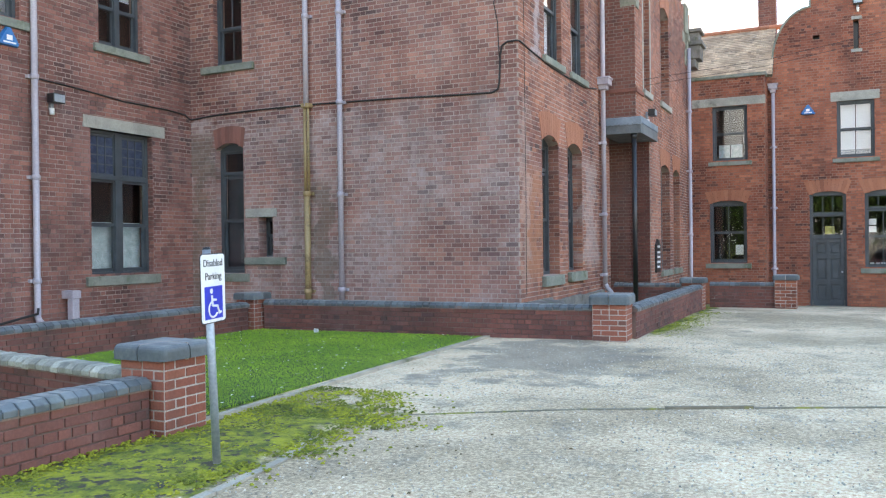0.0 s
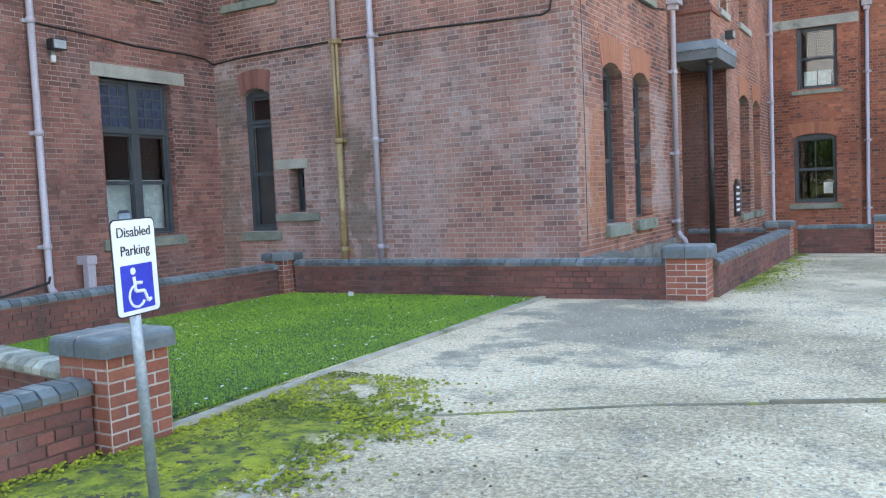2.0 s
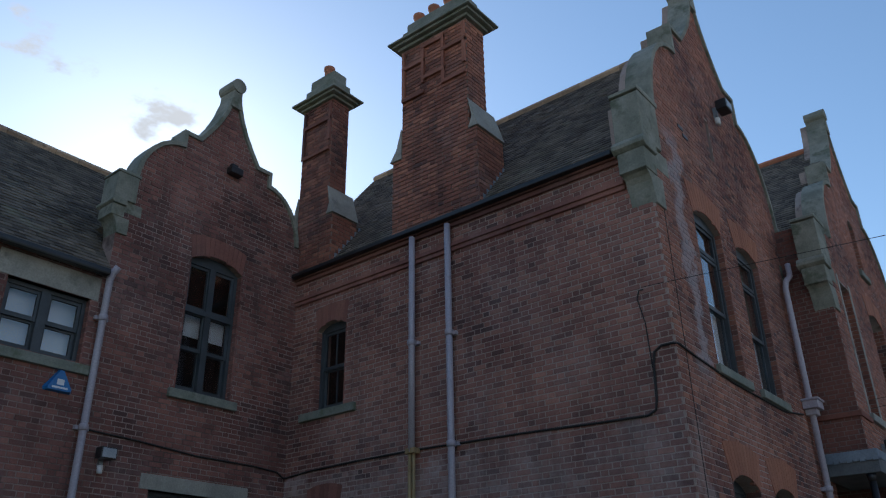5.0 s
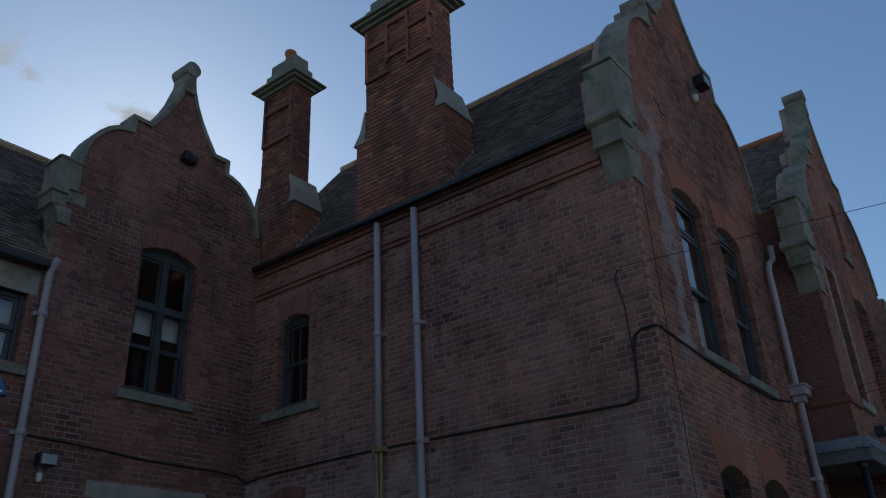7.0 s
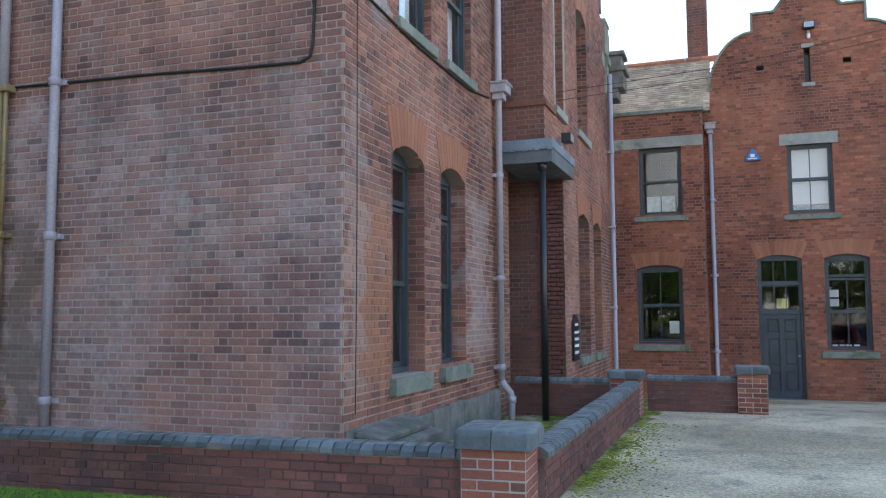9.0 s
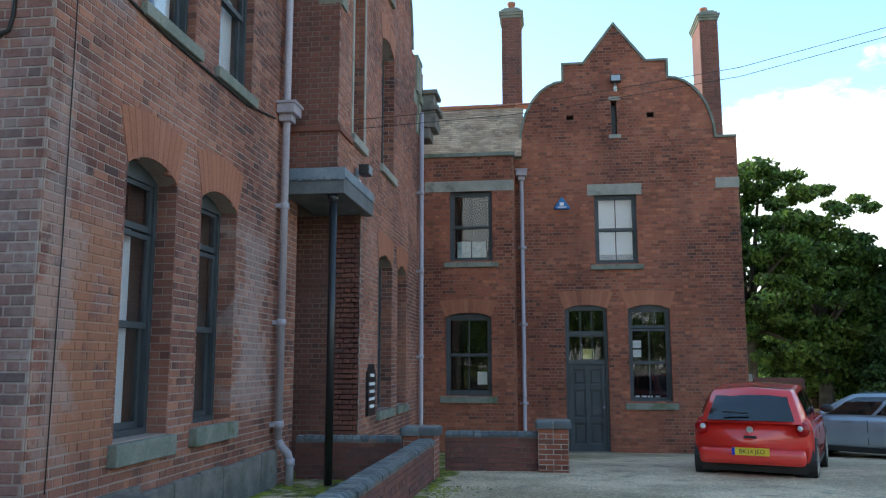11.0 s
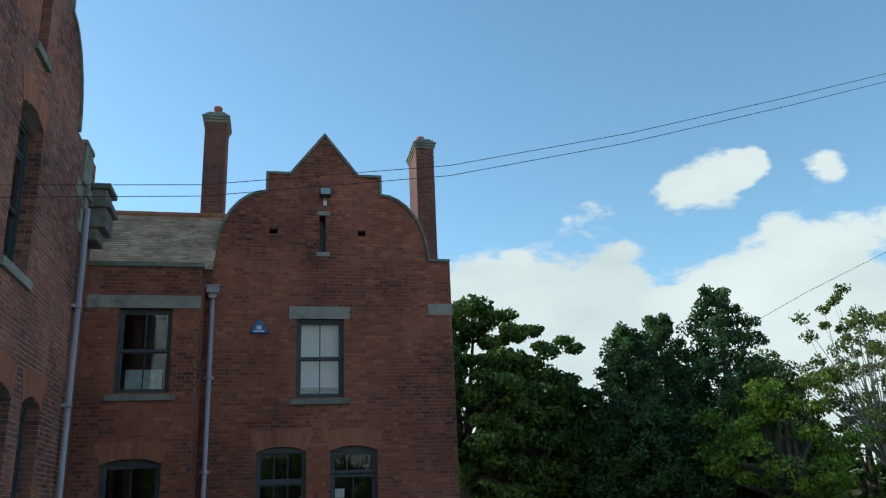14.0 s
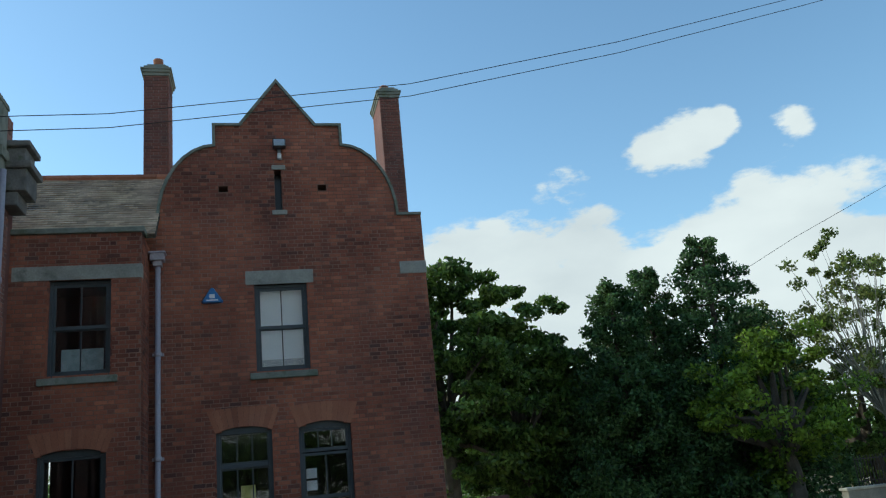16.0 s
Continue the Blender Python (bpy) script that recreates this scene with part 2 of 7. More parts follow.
MORTAR_LOW = surface("garden_wall_mortar", (0.10, 0.06, 0.05), (0.20, 0.13, 0.11), 0.95, 1.6, 60, (0.36, 0.31, 0.27), (0.62, 0.74), 0.4)
COPING_PALE = surface("pale_coping", (0.27, 0.25, 0.20), (0.40, 0.38, 0.31), 0.9, 2.5, 40, (0.12, 0.12, 0.10), (0.55, 0.7), 0.3, 0.004, island=0.3)
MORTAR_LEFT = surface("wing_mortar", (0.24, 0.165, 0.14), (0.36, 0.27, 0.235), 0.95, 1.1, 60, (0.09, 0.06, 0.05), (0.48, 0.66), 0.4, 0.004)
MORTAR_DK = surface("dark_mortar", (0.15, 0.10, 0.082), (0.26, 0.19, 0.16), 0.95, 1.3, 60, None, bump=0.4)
MORTAR_LT = surface("pale_mortar", (0.36, 0.29, 0.25), (0.46, 0.39, 0.35), 0.95, 3, 60, (0.16, 0.12, 0.10), (0.52, 0.7), 0.4)
STONE = surface("sandstone", (0.27, 0.26, 0.225), (0.38, 0.36, 0.31), 0.9, 2.0, 40, (0.13, 0.13, 0.11), (0.56, 0.74), 0.3)
GABLE_STONE = surface("gable_stone", (0.19, 0.195, 0.155), (0.31, 0.305, 0.25), 0.92, 2.2, 35, (0.10, 0.115, 0.075), (0.52, 0.68), 0.4, 0.006)
STONE_GREEN = surface("mossy_sandstone", (0.17, 0.185, 0.15), (0.25, 0.255, 0.215), 0.92, 3.0, 40, (0.11, 0.13, 0.075), (0.52, 0.68), 0.3)
BLUE_BRICK = surface("blue_engineering_brick", (0.07, 0.083, 0.09), (0.13, 0.148, 0.155), 0.5, 2.0, 35, (0.22, 0.24, 0.21), (0.58, 0.74), 0.25, 0.003, island=0.35)


def sky_paled(m, tint, low=0.35):
    """Tints whatever faces up paler, in patches: the sky's reflection put into the colour."""
    nn, ln = m.node_tree.nodes, m.node_tree.links
    bs = nn["Principled BSDF"]
    base = bs.inputs["Base Color"].links[0].from_socket
    sp = nn.new("ShaderNodeSeparateXYZ")
    ln.new(nn.new("ShaderNodeNewGeometry").outputs["Normal"], sp.inputs[0])
    patchy = noise_node(nn, ln, 7.0, 6.0, 0.65)
    mask = maths(nn, ln, "MULTIPLY", ranged(nn, ln, sp.outputs["Z"], 0.75, 0.98), ranged(nn, ln, patchy.outputs["Fac"], low, 0.65, 0.1, 0.75))
    ln.new(blend(nn, ln, mask, base, tint), bs.inputs["Base Color"])


# coping and cap tops get the pale sky reflection as colour
sky_paled(BLUE_BRICK, (0.33, 0.33, 0.30))
TILE = surface("clay_roof_tile", (0.10, 0.082, 0.064), (0.16, 0.13, 0.10), 0.85, 1.2, 30, (0.20, 0.19, 0.13), (0.58, 0.72), 0.3, 0.004, island=0.45)
TILE_PALE = surface("weathered_roof_tile", (0.38, 0.255, 0.165), (0.52, 0.37, 0.245), 0.85, 1.4, 30, (0.14, 0.11, 0.085), (0.56, 0.72), 0.3, 0.004, island=0.25)
RIDGE = surface("red_ridge_tile", (0.36, 0.13, 0.07), (0.44, 0.18, 0.10), 0.8, 3, 30, island=0.2)
PAINT = surface("slate_grey_paint", (0.040, 0.049, 0.056), (0.062, 0.073, 0.082), 0.5, 2.5, 60, (0.10, 0.11, 0.11), (0.66, 0.8), 0.08, 0.002)
PIPE = surface("grey_pipe_paint", (0.36, 0.32, 0.36), (0.45, 0.41, 0.45), 0.5, 1.5, 40, (0.25, 0.19, 0.17), (0.6, 0.75), 0.1, 0.002, stretch=(2, 2, 0.5))
OCHRE = surface("peeling_ochre_pipe", (0.28, 0.19, 0.085), (0.37, 0.27, 0.14), 0.6, 2.0, 40, (0.12, 0.07, 0.035), (0.52, 0.68), 0.25, 0.003, stretch=(3, 3, 0.6))
BLACK = surface("black_paint", (0.011, 0.012, 0.014), (0.02, 0.021, 0.024), 0.35, 2.0, 40, bump=0.05)
LEAD = surface("lead_sheet", (0.17, 0.21, 0.25), (0.27, 0.32, 0.37), 0.55, 2.0, 25, (0.45, 0.47, 0.48), (0.6, 0.72), 0.25, 0.003, metal=0.2)
CABLE = surface("black_cable", (0.016, 0.014, 0.014), (0.03, 0.026, 0.025), 0.7, 4, 60)
# white of real blinds, and of panels that paint in reflected sky
BLIND_SKY = surface("white_blind_sky", (0.74, 0.79, 0.84), (0.80, 0.85, 0.89), 0.9, 1.0, 40, bump=0.05)
NET = surface("net_curtain", (0.42, 0.55, 0.55), (0.62, 0.72, 0.72), 0.95, 9.0, 70, bump=0.2)
# near-black plaster: the darkness of unlit rooms is put into its colour
SHADE_PLASTER = surface("shade_plaster", (0.035, 0.032, 0.03), (0.055, 0.05, 0.045), 0.9, 1.0, 20)
WHITE = surface("white_paint", (0.72, 0.72, 0.72), (0.80, 0.80, 0.80), 0.6, 2.0, 40, bump=0.05)
SIGNBLUE = surface("sign_blue", (0.012, 0.03, 0.42), (0.016, 0.04, 0.48), 0.4, 2.0, 30, bump=0.02)
ALARM = surface("alarm_blue", (0.01, 0.13, 0.36), (0.02, 0.17, 0.42), 0.4, 3.0, 30, bump=0.02)
STEEL = surface("galvanised_steel", (0.30, 0.34, 0.38), (0.40, 0.44, 0.48), 0.45, 3, 50, metal=0.5, bump=0.05)
CONCRETE = surface("concrete_edging", (0.32, 0.28, 0.22), (0.44, 0.39, 0.31), 0.92, 3.0, 60, (0.13, 0.14, 0.07), (0.54, 0.68), 0.4)
SOOTY = surface("sooty_stone", (0.12, 0.11, 0.10), (0.22, 0.20, 0.18), 0.92, 2.5, 30, (0.09, 0.11, 0.06), (0.54, 0.7), 0.5, 0.01)
GLASS = glassy("window_glass")
LEADED = surface("leaded_glass", (0.03, 0.042, 0.075), (0.06, 0.078, 0.12), 0.12, 12.0, 50, bump=0.1)
DARKBLIND = surface("slate_blind", (0.045, 0.056, 0.068), (0.065, 0.08, 0.095), 0.8, 2.0, 40, bump=0.05)


def ground_material():
    """Worn tarmac full of pale grit, with damp dark patches, moss creeping in at the verge and silt along the low walls."""
    m, nn, ln, bs = nodes_of("worn_tarmac")
    geo = nn.new("ShaderNodeNewGeometry")
    sp = nn.new("ShaderNodeSeparateXYZ")
    ln.new(geo.outputs["Position"], sp.inputs[0])
    big = noise_node(nn, ln, 0.33, 6.0, 0.6)
    col = blend(nn, ln, ranged(nn, ln, big.outputs["Fac"], 0.38, 0.62), (0.42, 0.318, 0.205), (0.75, 0.58, 0.395))
    mid = noise_node(nn, ln, 2.2, 6.0, 0.65)
    col = blend(nn, ln, ranged(nn, ln, mid.outputs["Fac"], 0.5, 0.72, 0, 0.65), col, (0.215, 0.188, 0.145))
    grit = nn.new("ShaderNodeTexVoronoi")
    grit.inputs["Scale"].default_value = 75.0
    ln.new(geo.outputs["Position"], grit.inputs["Vector"])
    lightg = ranged(nn, ln, grit.outputs["Distance"], 0.0, 0.55, 1.0, 0.0)
    col = blend(nn, ln, 0.75, col, blend(nn, ln, grit.outputs["Color"], (0.12, 0.12, 0.12), (0.85, 0.84, 0.80)), "SOFT_LIGHT")
    speck = noise_node(nn, ln, 26.0, 6.0, 0.75)
    col = blend(nn, ln, 0.55, col, blend(nn, ln, ranged(nn, ln, speck.outputs["Fac"], 0.34, 0.66), (0.15, 0.15, 0.15), (0.88, 0.88, 0.88)), "OVERLAY")
    pit = noise_node(nn, ln, 7.0, 6.0, 0.7)
    col = blend(nn, ln, ranged(nn, ln, pit.outputs["Fac"], 0.6, 0.74, 0, 0.5), col, (0.11, 0.105, 0.095))
    # smooth damp tarmac patch by the lawn, ragged at its edge
    rag = noise_node(nn, ln, 1.1, 6.0, 0.65)
    px = maths(nn, ln, "MULTIPLY", maths(nn, ln, "ADD", sp.outputs["X"], 3.1), 0.62)
    py = maths(nn, ln, "MULTIPLY", maths(nn, ln, "SUBTRACT", sp.outputs["Y"], 9.9), 0.42)
    rr = maths(nn, ln, "ADD", maths(nn, ln, "MULTIPLY", px, px), maths(nn, ln, "MULTIPLY", py, py))
    wet = ranged(nn, ln, maths(nn, ln, "ADD", rr, ranged(nn, ln, rag.outputs["Fac"], 0.3, 0.7, 0.7, -0.7)), 0.35, 0.95, 0.62, 0.0)
    col = blend(nn, ln, wet, col, (0.215, 0.185, 0.145))
    # moss, only on the verge side
    mo = noise_node(nn, ln, 1.4, 8.0, 0.7)
    near = ranged(nn, ln, sp.outputs["X"], -3.9, -2.3, 0.30, -0.25)
    far = ranged(nn, ln, sp.outputs["Y"], 5.6, 7.2, 0.0, -0.5)
    verge = maths(nn, ln, "ADD", maths(nn, ln, "ADD", mo.outputs["Fac"], near), far)
    mask = ranged(nn, ln, verge, 0.5, 0.64)
    foot = maths(nn, ln, "ADD", maths(nn, ln, "ADD", mo.outputs["Fac"], ranged(nn, ln, sp.outputs["X"], -2.4, -1.75, 0.12, -0.4)),
                 ranged(nn, ln, sp.outputs["Y"], 12.3, 13.0, -0.6, 0.0))
    mask = maths(nn, ln, "MAXIMUM", mask, ranged(nn, ln, foot, 0.5, 0.62))
    yard = maths(nn, ln, "ADD", mo.outputs["Fac"], ranged(nn, ln, sp.outputs["Y"], 21.5, 23.5, -0.5, 0.03))
    mask = maths(nn, ln, "MAXIMUM", mask, ranged(nn, ln, yard, 0.52, 0.68, 0, 0.55))
    tint = noise_node(nn, ln, 5.0, 6.0, 0.7)
    moss = blend(nn, ln, ranged(nn, ln, tint.outputs["Fac"], 0.36, 0.64), (0.075, 0.10, 0.012), (0.33, 0.325, 0.02))
    moss = blend(nn, ln, ranged(nn, ln, noise_node(nn, ln, 11.0, 5.0).outputs["Fac"], 0.52, 0.62), moss, (0.05, 0.042, 0.03))
    col = blend(nn, ln, mask, col, moss)
    ln.new(col, bs.inputs["Base Color"])
    bs.inputs["Roughness"].default_value = 0.86
    h = maths(nn, ln, "ADD", lightg, maths(nn, ln, "MULTIPLY", mask, tint.outputs["Fac"]))
    bump_to(nn, ln, bs, h, 0.55, 0.012)
    return m


TARMAC = ground_material()
TURF = surface("lawn_soil", (0.03, 0.06, 0.012), (0.055, 0.10, 0.015), 0.95, 1.5, 40)

# ---- building tools ----
def finish(ob, mat, parent=None, label="", smooth=False):
    if mat:
        ob.data.materials.append(mat)
    if smooth:
        for p in ob.data.polygons:
            p.use_smooth = True
    if parent:
        ob.parent = parent
    if label:
        ob["label"] = label
    return ob


def part(name, bm, mat, parent=None, label="", bevel=0.0, smooth=False):
    if bevel:
        bmesh.ops.bevel(bm, geom=[e for e in bm.edges if len(e.link_faces) == 2 and e.calc_face_angle(0) > 0.5], offset=bevel, segments=2, affect="EDGES", profile=0.6)
    bmesh.ops.recalc_face_normals(bm, faces=bm.faces)
    me = bpy.data.meshes.new(name)
    bm.to_mesh(me)
    bm.free()
    return finish(new(name, me), mat, parent, label, smooth)


def raw(name, verts, faces, mat, parent=None, label=""):
    me = bpy.data.meshes.new(name)
    me.from_pydata([tuple(v) for v in verts], [], [tuple(f) for f in faces])
    me.update()
    return finish(new(name, me), mat, parent, label)


def thing(name, label, category="", group="", kind=""):
    return tagged(new(name), label, category, group, kind)


def box(bm, x0, x1, y0, y1, z0, z1, m=None):
    vs = bmesh.ops.create_cube(bm, size=1.0)["verts"]
    for v in vs:
        v.co = Vector((x0 + (v.co.x + 0.5) * (x1 - x0), y0 + (v.co.y + 0.5) * (y1 - y0), z0 + (v.co.z + 0.5) * (z1 - z0)))
        if m:
            v.co = m @ v.co
    return bm


def boxes(*rows):
    bm = bmesh.new()
    for r in rows:
        box(bm, *r)
    return bm


def tube(bm, points, r, seg=10, caps=True):
    """A round bar through points."""
    pts = [Vector(p) for p in points]
    rings = []
    for i, p in enumerate(pts):
        d = (pts[min(i + 1, len(pts) - 1)] - pts[max(i - 1, 0)]).normalized()
        a = d.orthogonal().normalized() if i == 0 else (rings[-1][1] - d * rings[-1][1].dot(d)).normalized()
        b = d.cross(a)
        rr = r[i] if isinstance(r, (list, tuple)) else r
        rings.append(([bm.verts.new(p + rr * (math.cos(t) * a + math.sin(t) * b)) for t in (2 * math.pi * k / seg for k in range(seg))], a))
    for (q, _), (w, _) in zip(rings, rings[1:]):
        for k in range(seg):
            bm.faces.new((q[k], q[(k + 1) % seg], w[(k + 1) % seg], w[k]))
    if caps:
        bm.faces.new(rings[0][0][::-1])
        bm.faces.new(rings[-1][0])
    return bm


class Face:
    """An upright wall plane. 'S' faces -y with u = x; 'E' faces +x with u = y. v is the height, d the way out of the wall."""
    def __init__(self, way, at):
        self.way, self.at_ = way, at

    def p(self, u, v, d=0.0):
        return Vector((u, self.at_ - d, v)) if self.way == "S" else Vector((self.at_ + d, u, v))

    def box(self, bm, u0, u1, v0, v1, d0, d1):
        a, b = self.p(u0, v0, d0), self.p(u1, v1, d1)
        return box(bm, min(a.x, b.x), max(a.x, b.x), min(a.y, b.y), max(a.y, b.y), min(a.z, b.z), max(a.z, b.z))


def hole(u0, u1, v0, v1, rise=0.0):
    return (u0, u1, v0, v1, rise)


def hole_outline(h, n=8):
    u0, u1, v0, v1, rise = h
    pts = [(u0, v0), (u1, v0)]
    if rise <= 0:
        return pts + [(u1, v1), (u0, v1)]
    half, spring = (u1 - u0) / 2, v1 - rise
    r = (half * half + rise * rise) / (2 * rise)
    a = math.asin(min(1, half / r))
    mid = (u0 + u1) / 2
    return pts + [(mid + r * math.sin(t), v1 - r + r * math.cos(t)) for t in (a - 2 * a * k / n for k in range(n + 1))]


def span_at(poly, v):
    """The stretches of u that lie inside an outline at height v."""
    xs = []
    for (a, b), (c, d) in zip(poly, poly[1:] + poly[:1]):
        if (b <= v) != (d <= v):
            xs.append(a + (v - b) / (d - b) * (c - a))
    xs.sort()
    return list(zip(xs[::2], xs[1::2]))


def minus(spans, cuts):
    for c0, c1 in cuts:
        spans = [s for a, b in spans for s in ((a, min(b, c0)), (max(a, c1), b)) if s[1] - s[0] > 0.02]
    return spans


def wall_slab(name, face, outline, holes, thick, mat, parent=None, label=""):
    """A wall of real thickness with openings cut right through it."""
    bm = bmesh.new()
    for loop in [outline] + [hole_outline(h) for h in holes]:
        vs = [bm.verts.new(face.p(u, v, 0.0)) for u, v in loop]
        for a, b in zip(vs, vs[1:] + vs[:1]):
            bm.edges.new((a, b))
    bmesh.ops.triangle_fill(bm, edges=bm.edges[:], use_beauty=True, use_dissolve=False)
    out = bmesh.ops.extrude_face_region(bm, geom=bm.faces[:])
    push = face.p(0, 0, -thick) - face.p(0, 0, 0)
    bmesh.ops.translate(bm, vec=push, verts=[g for g in out["geom"] if isinstance(g, bmesh.types.BMVert)])
    return part(name, bm, mat, parent, label)


def brick_rects(outline, holes, rng, z0, z1, course=0.079, length=0.225, joint=0.011):
    """Bricks of Flemish bond inside an outline: stretcher and header by turns, headers centred over stretchers."""
    polys = [hole_outline(h) for h in holes]
    rows, k, v = [], 0, z0
    period = length * 1.5
    while v < z1:
        mid = v + course / 2
        spans = minus(span_at(outline, mid), [s for q in polys for s in span_at(q, mid)])
        off = 0.5 * period * (k % 2) + rng.normal(0, 0.004)
        for a, b in spans:
            u = math.floor((a - off) / period) * period + off
            head = False
            while u < b:
                step = length / 2 if head else length
                l, r = max(u, a), min(u + step, b)
                if r - l > 0.035:
                    rows.append((l + joint / 2, r - joint / 2, v + joint / 2, min(v + course, z1) - joint / 2))
                u += step
                head = not head
        v += course
        k += 1
    return rows


BRICK_FACES = np.array([(4, 5, 6, 7), (0, 1, 5, 4), (1, 2, 6, 5), (2, 3, 7, 6), (3, 0, 4, 7)])


def brick_mesh(face, rects, rng, proud=0.006, chamfer=0.004):
    r = np.array(rects)
    n = len(r)
    jit = rng.normal(0, 0.0012, (n, 4))
    u0, u1, v0, v1 = (r[:, k] + jit[:, k] for k in range(4))
    out = proud + rng.normal(0, 0.0016, n)
    loc = np.zeros((n, 8, 3))
    for k, (uu, vv) in enumerate(((u0, v0), (u1, v0), (u1, v1), (u0, v1))):
        su, sv = (1, -1)[k in (1, 2)], (1, -1)[k > 1]
        loc[:, k] = np.stack([uu, vv, np.full(n, -0.004)], 1)
        loc[:, k + 4] = np.stack([uu + su * chamfer, vv + sv * chamfer, out], 1)
    if face.way == "S":
        pts = np.stack([loc[..., 0], face.at_ - loc[..., 2], loc[..., 1]], -1)
    else:
        pts = np.stack([face.at_ + loc[..., 2], loc[..., 0], loc[..., 1]], -1)
    faces = (np.arange(n)[:, None, None] * 8 + BRICK_FACES[None]).reshape(-1, 4)
    return pts.reshape(-1, 3), faces


BRICK_UNIT = {}


def brick_unit(size):
    """A shared bevelled brick mesh of that size, its origin at the centre."""
    key = tuple(round(s, 3) for s in size)
    if key not in BRICK_UNIT:
        x, y, z = (s / 2 for s in key)
        c = 0.005
        bm = bmesh.new()
        for sx, sy, sz in ((1, 1, 1), (-1, 1, 1), (-1, -1, 1), (1, -1, 1), (1, 1, -1), (-1, 1, -1), (-1, -1, -1), (1, -1, -1)):
            bm.verts.new((sx * x, sy * (y - c), sz * (z - c)))
            bm.verts.new((sx * (x - c), sy * y, sz * (z - c)))
            bm.verts.new((sx * (x - c), sy * (y - c), sz * z))
        bmesh.ops.convex_hull(bm, input=bm.verts)
        bmesh.ops.recalc_face_normals(bm, faces=bm.faces)
        me = bpy.data.meshes.new("brick")
        bm.to_mesh(me)
        bm.free()
        BRICK_UNIT[key] = me
    return BRICK_UNIT[key]


def piece(name, me_size, place, yaw, mat, parent, tilt=0.0, roll=0.0):
    me = brick_unit(me_size)
    if not me.materials:
        me.materials.append(mat)
    elif me.materials[0] != mat:
        key = (tuple(round(s, 3) for s in me_size), mat.name)
        if key not in BRICK_UNIT:
            BRICK_UNIT[key] = me.copy()
            BRICK_UNIT[key].materials[0] = mat
        me = BRICK_UNIT[key]
    ob = new(name, me)
    ob.matrix_world = pose(*place, tilt, roll, yaw)
    ob.parent = parent
    return ob


def brick_skin(face, outline, holes, mat, parent, seed, z0=None, z1=None, course=0.079, pick=None):
    """Brick facing of a wall. pick: a stretch (u0, u1, v0, v1) whose bricks are laid one by one."""
    rng = np.random.default_rng(seed)
    vs = [v for _, v in outline]
    rects = brick_rects(outline, holes, rng, min(vs) if z0 is None else z0, max(vs) if z1 is None else z1, course)
    if pick:
        near = [r for r in rects if r[0] >= pick[0] and r[1] <= pick[1] and r[2] >= pick[2] and r[3] <= pick[3]][:295]
        chosen = set(near)
        rects = [r for r in rects if r not in chosen]
        for u0, u1, v0, v1 in near:
            c = face.p((u0 + u1) / 2, (v0 + v1) / 2, -0.024 + rng.normal(0, 0.0016))
            piece("brick", (round((u1 - u0) / 0.005) * 0.005, 0.06, v1 - v0), c, 0 if face.way == "S" else 90, mat, parent)
    v, f = brick_mesh(face, rects, rng)
    ob = raw("brickwork", v, f, mat, parent)
    tagged(ob, kind="stuff")
    return ob


def reveal_bricks(face, holes, mat, parent, deep, course=0.079):
    """Brick ends that line the sides of deep window openings."""
    bm = bmesh.new()
    for u0, u1, v0, v1, rise in holes:
        z = v0
        k = 0
        while z < v1 - rise - 0.02:
            hi = min(z + course, v1 - rise)
            for a, b in ((u0 - 0.02, u0 + 0.006), (u1 - 0.006, u1 + 0.02)):
                cut = -deep * (0.5 if k % 2 else 0.98)
                face.box(bm, a, b, z + 0.005, hi - 0.005, cut + 0.005, 0.004)
                if k % 2:
                    face.box(bm, a, b, z + 0.005, hi - 0.005, -deep, cut - 0.005)
            z += course
            k += 1
    tagged(part("reveal_bricks", bm, mat, parent), kind="stuff")


def arch_bricks(face, h, parent, tall=0.36, flare=0.32, mat=None, n=None):
    """A gauged arch of tapering bricks over an opening."""
    u0, u1, v0, v1, rise = h
    bm = bmesh.new()
    n = n or int((u1 - u0) / 0.085)
    half, mid = (u1 - u0) / 2, (u0 + u1) / 2
    r = (half * half + rise * rise) / (2 * rise) if rise > 0 else None
    a = math.asin(min(1, half / r)) if r else 0

    def at(s, top):
        if r:
            t = a * s
            lo = (mid + r * math.sin(t), v1 - r + r * math.cos(t))
        else:
            lo = (mid + half * s, v1)
        return (lo[0] + flare * tall * s * 1.2, v1 + tall + (lo[1] - v1) * 0.55) if top else lo
    for k in range(n):
        s0, s1 = -1 + 2 * k / n + 0.02 / n, -1 + 2 * (k + 1) / n - 0.12 / n
        loop = [at(s0, 0), at(s1, 0), at(s1, 1), at(s0, 1)]
        front = [bm.verts.new(face.p(u, v, 0.012)) for u, v in loop]
        rear = [bm.verts.new(face.p(u, v, -0.02)) for u, v in loop]
        bm.faces.new(front)
        for i in range(4):
            bm.faces.new((front[i], rear[i], rear[(i + 1) % 4], front[(i + 1) % 4]))
    return part("brick_arch", bm, mat or ARCH, parent, "orange rubbed brick arch")


WINDOWS = [0]


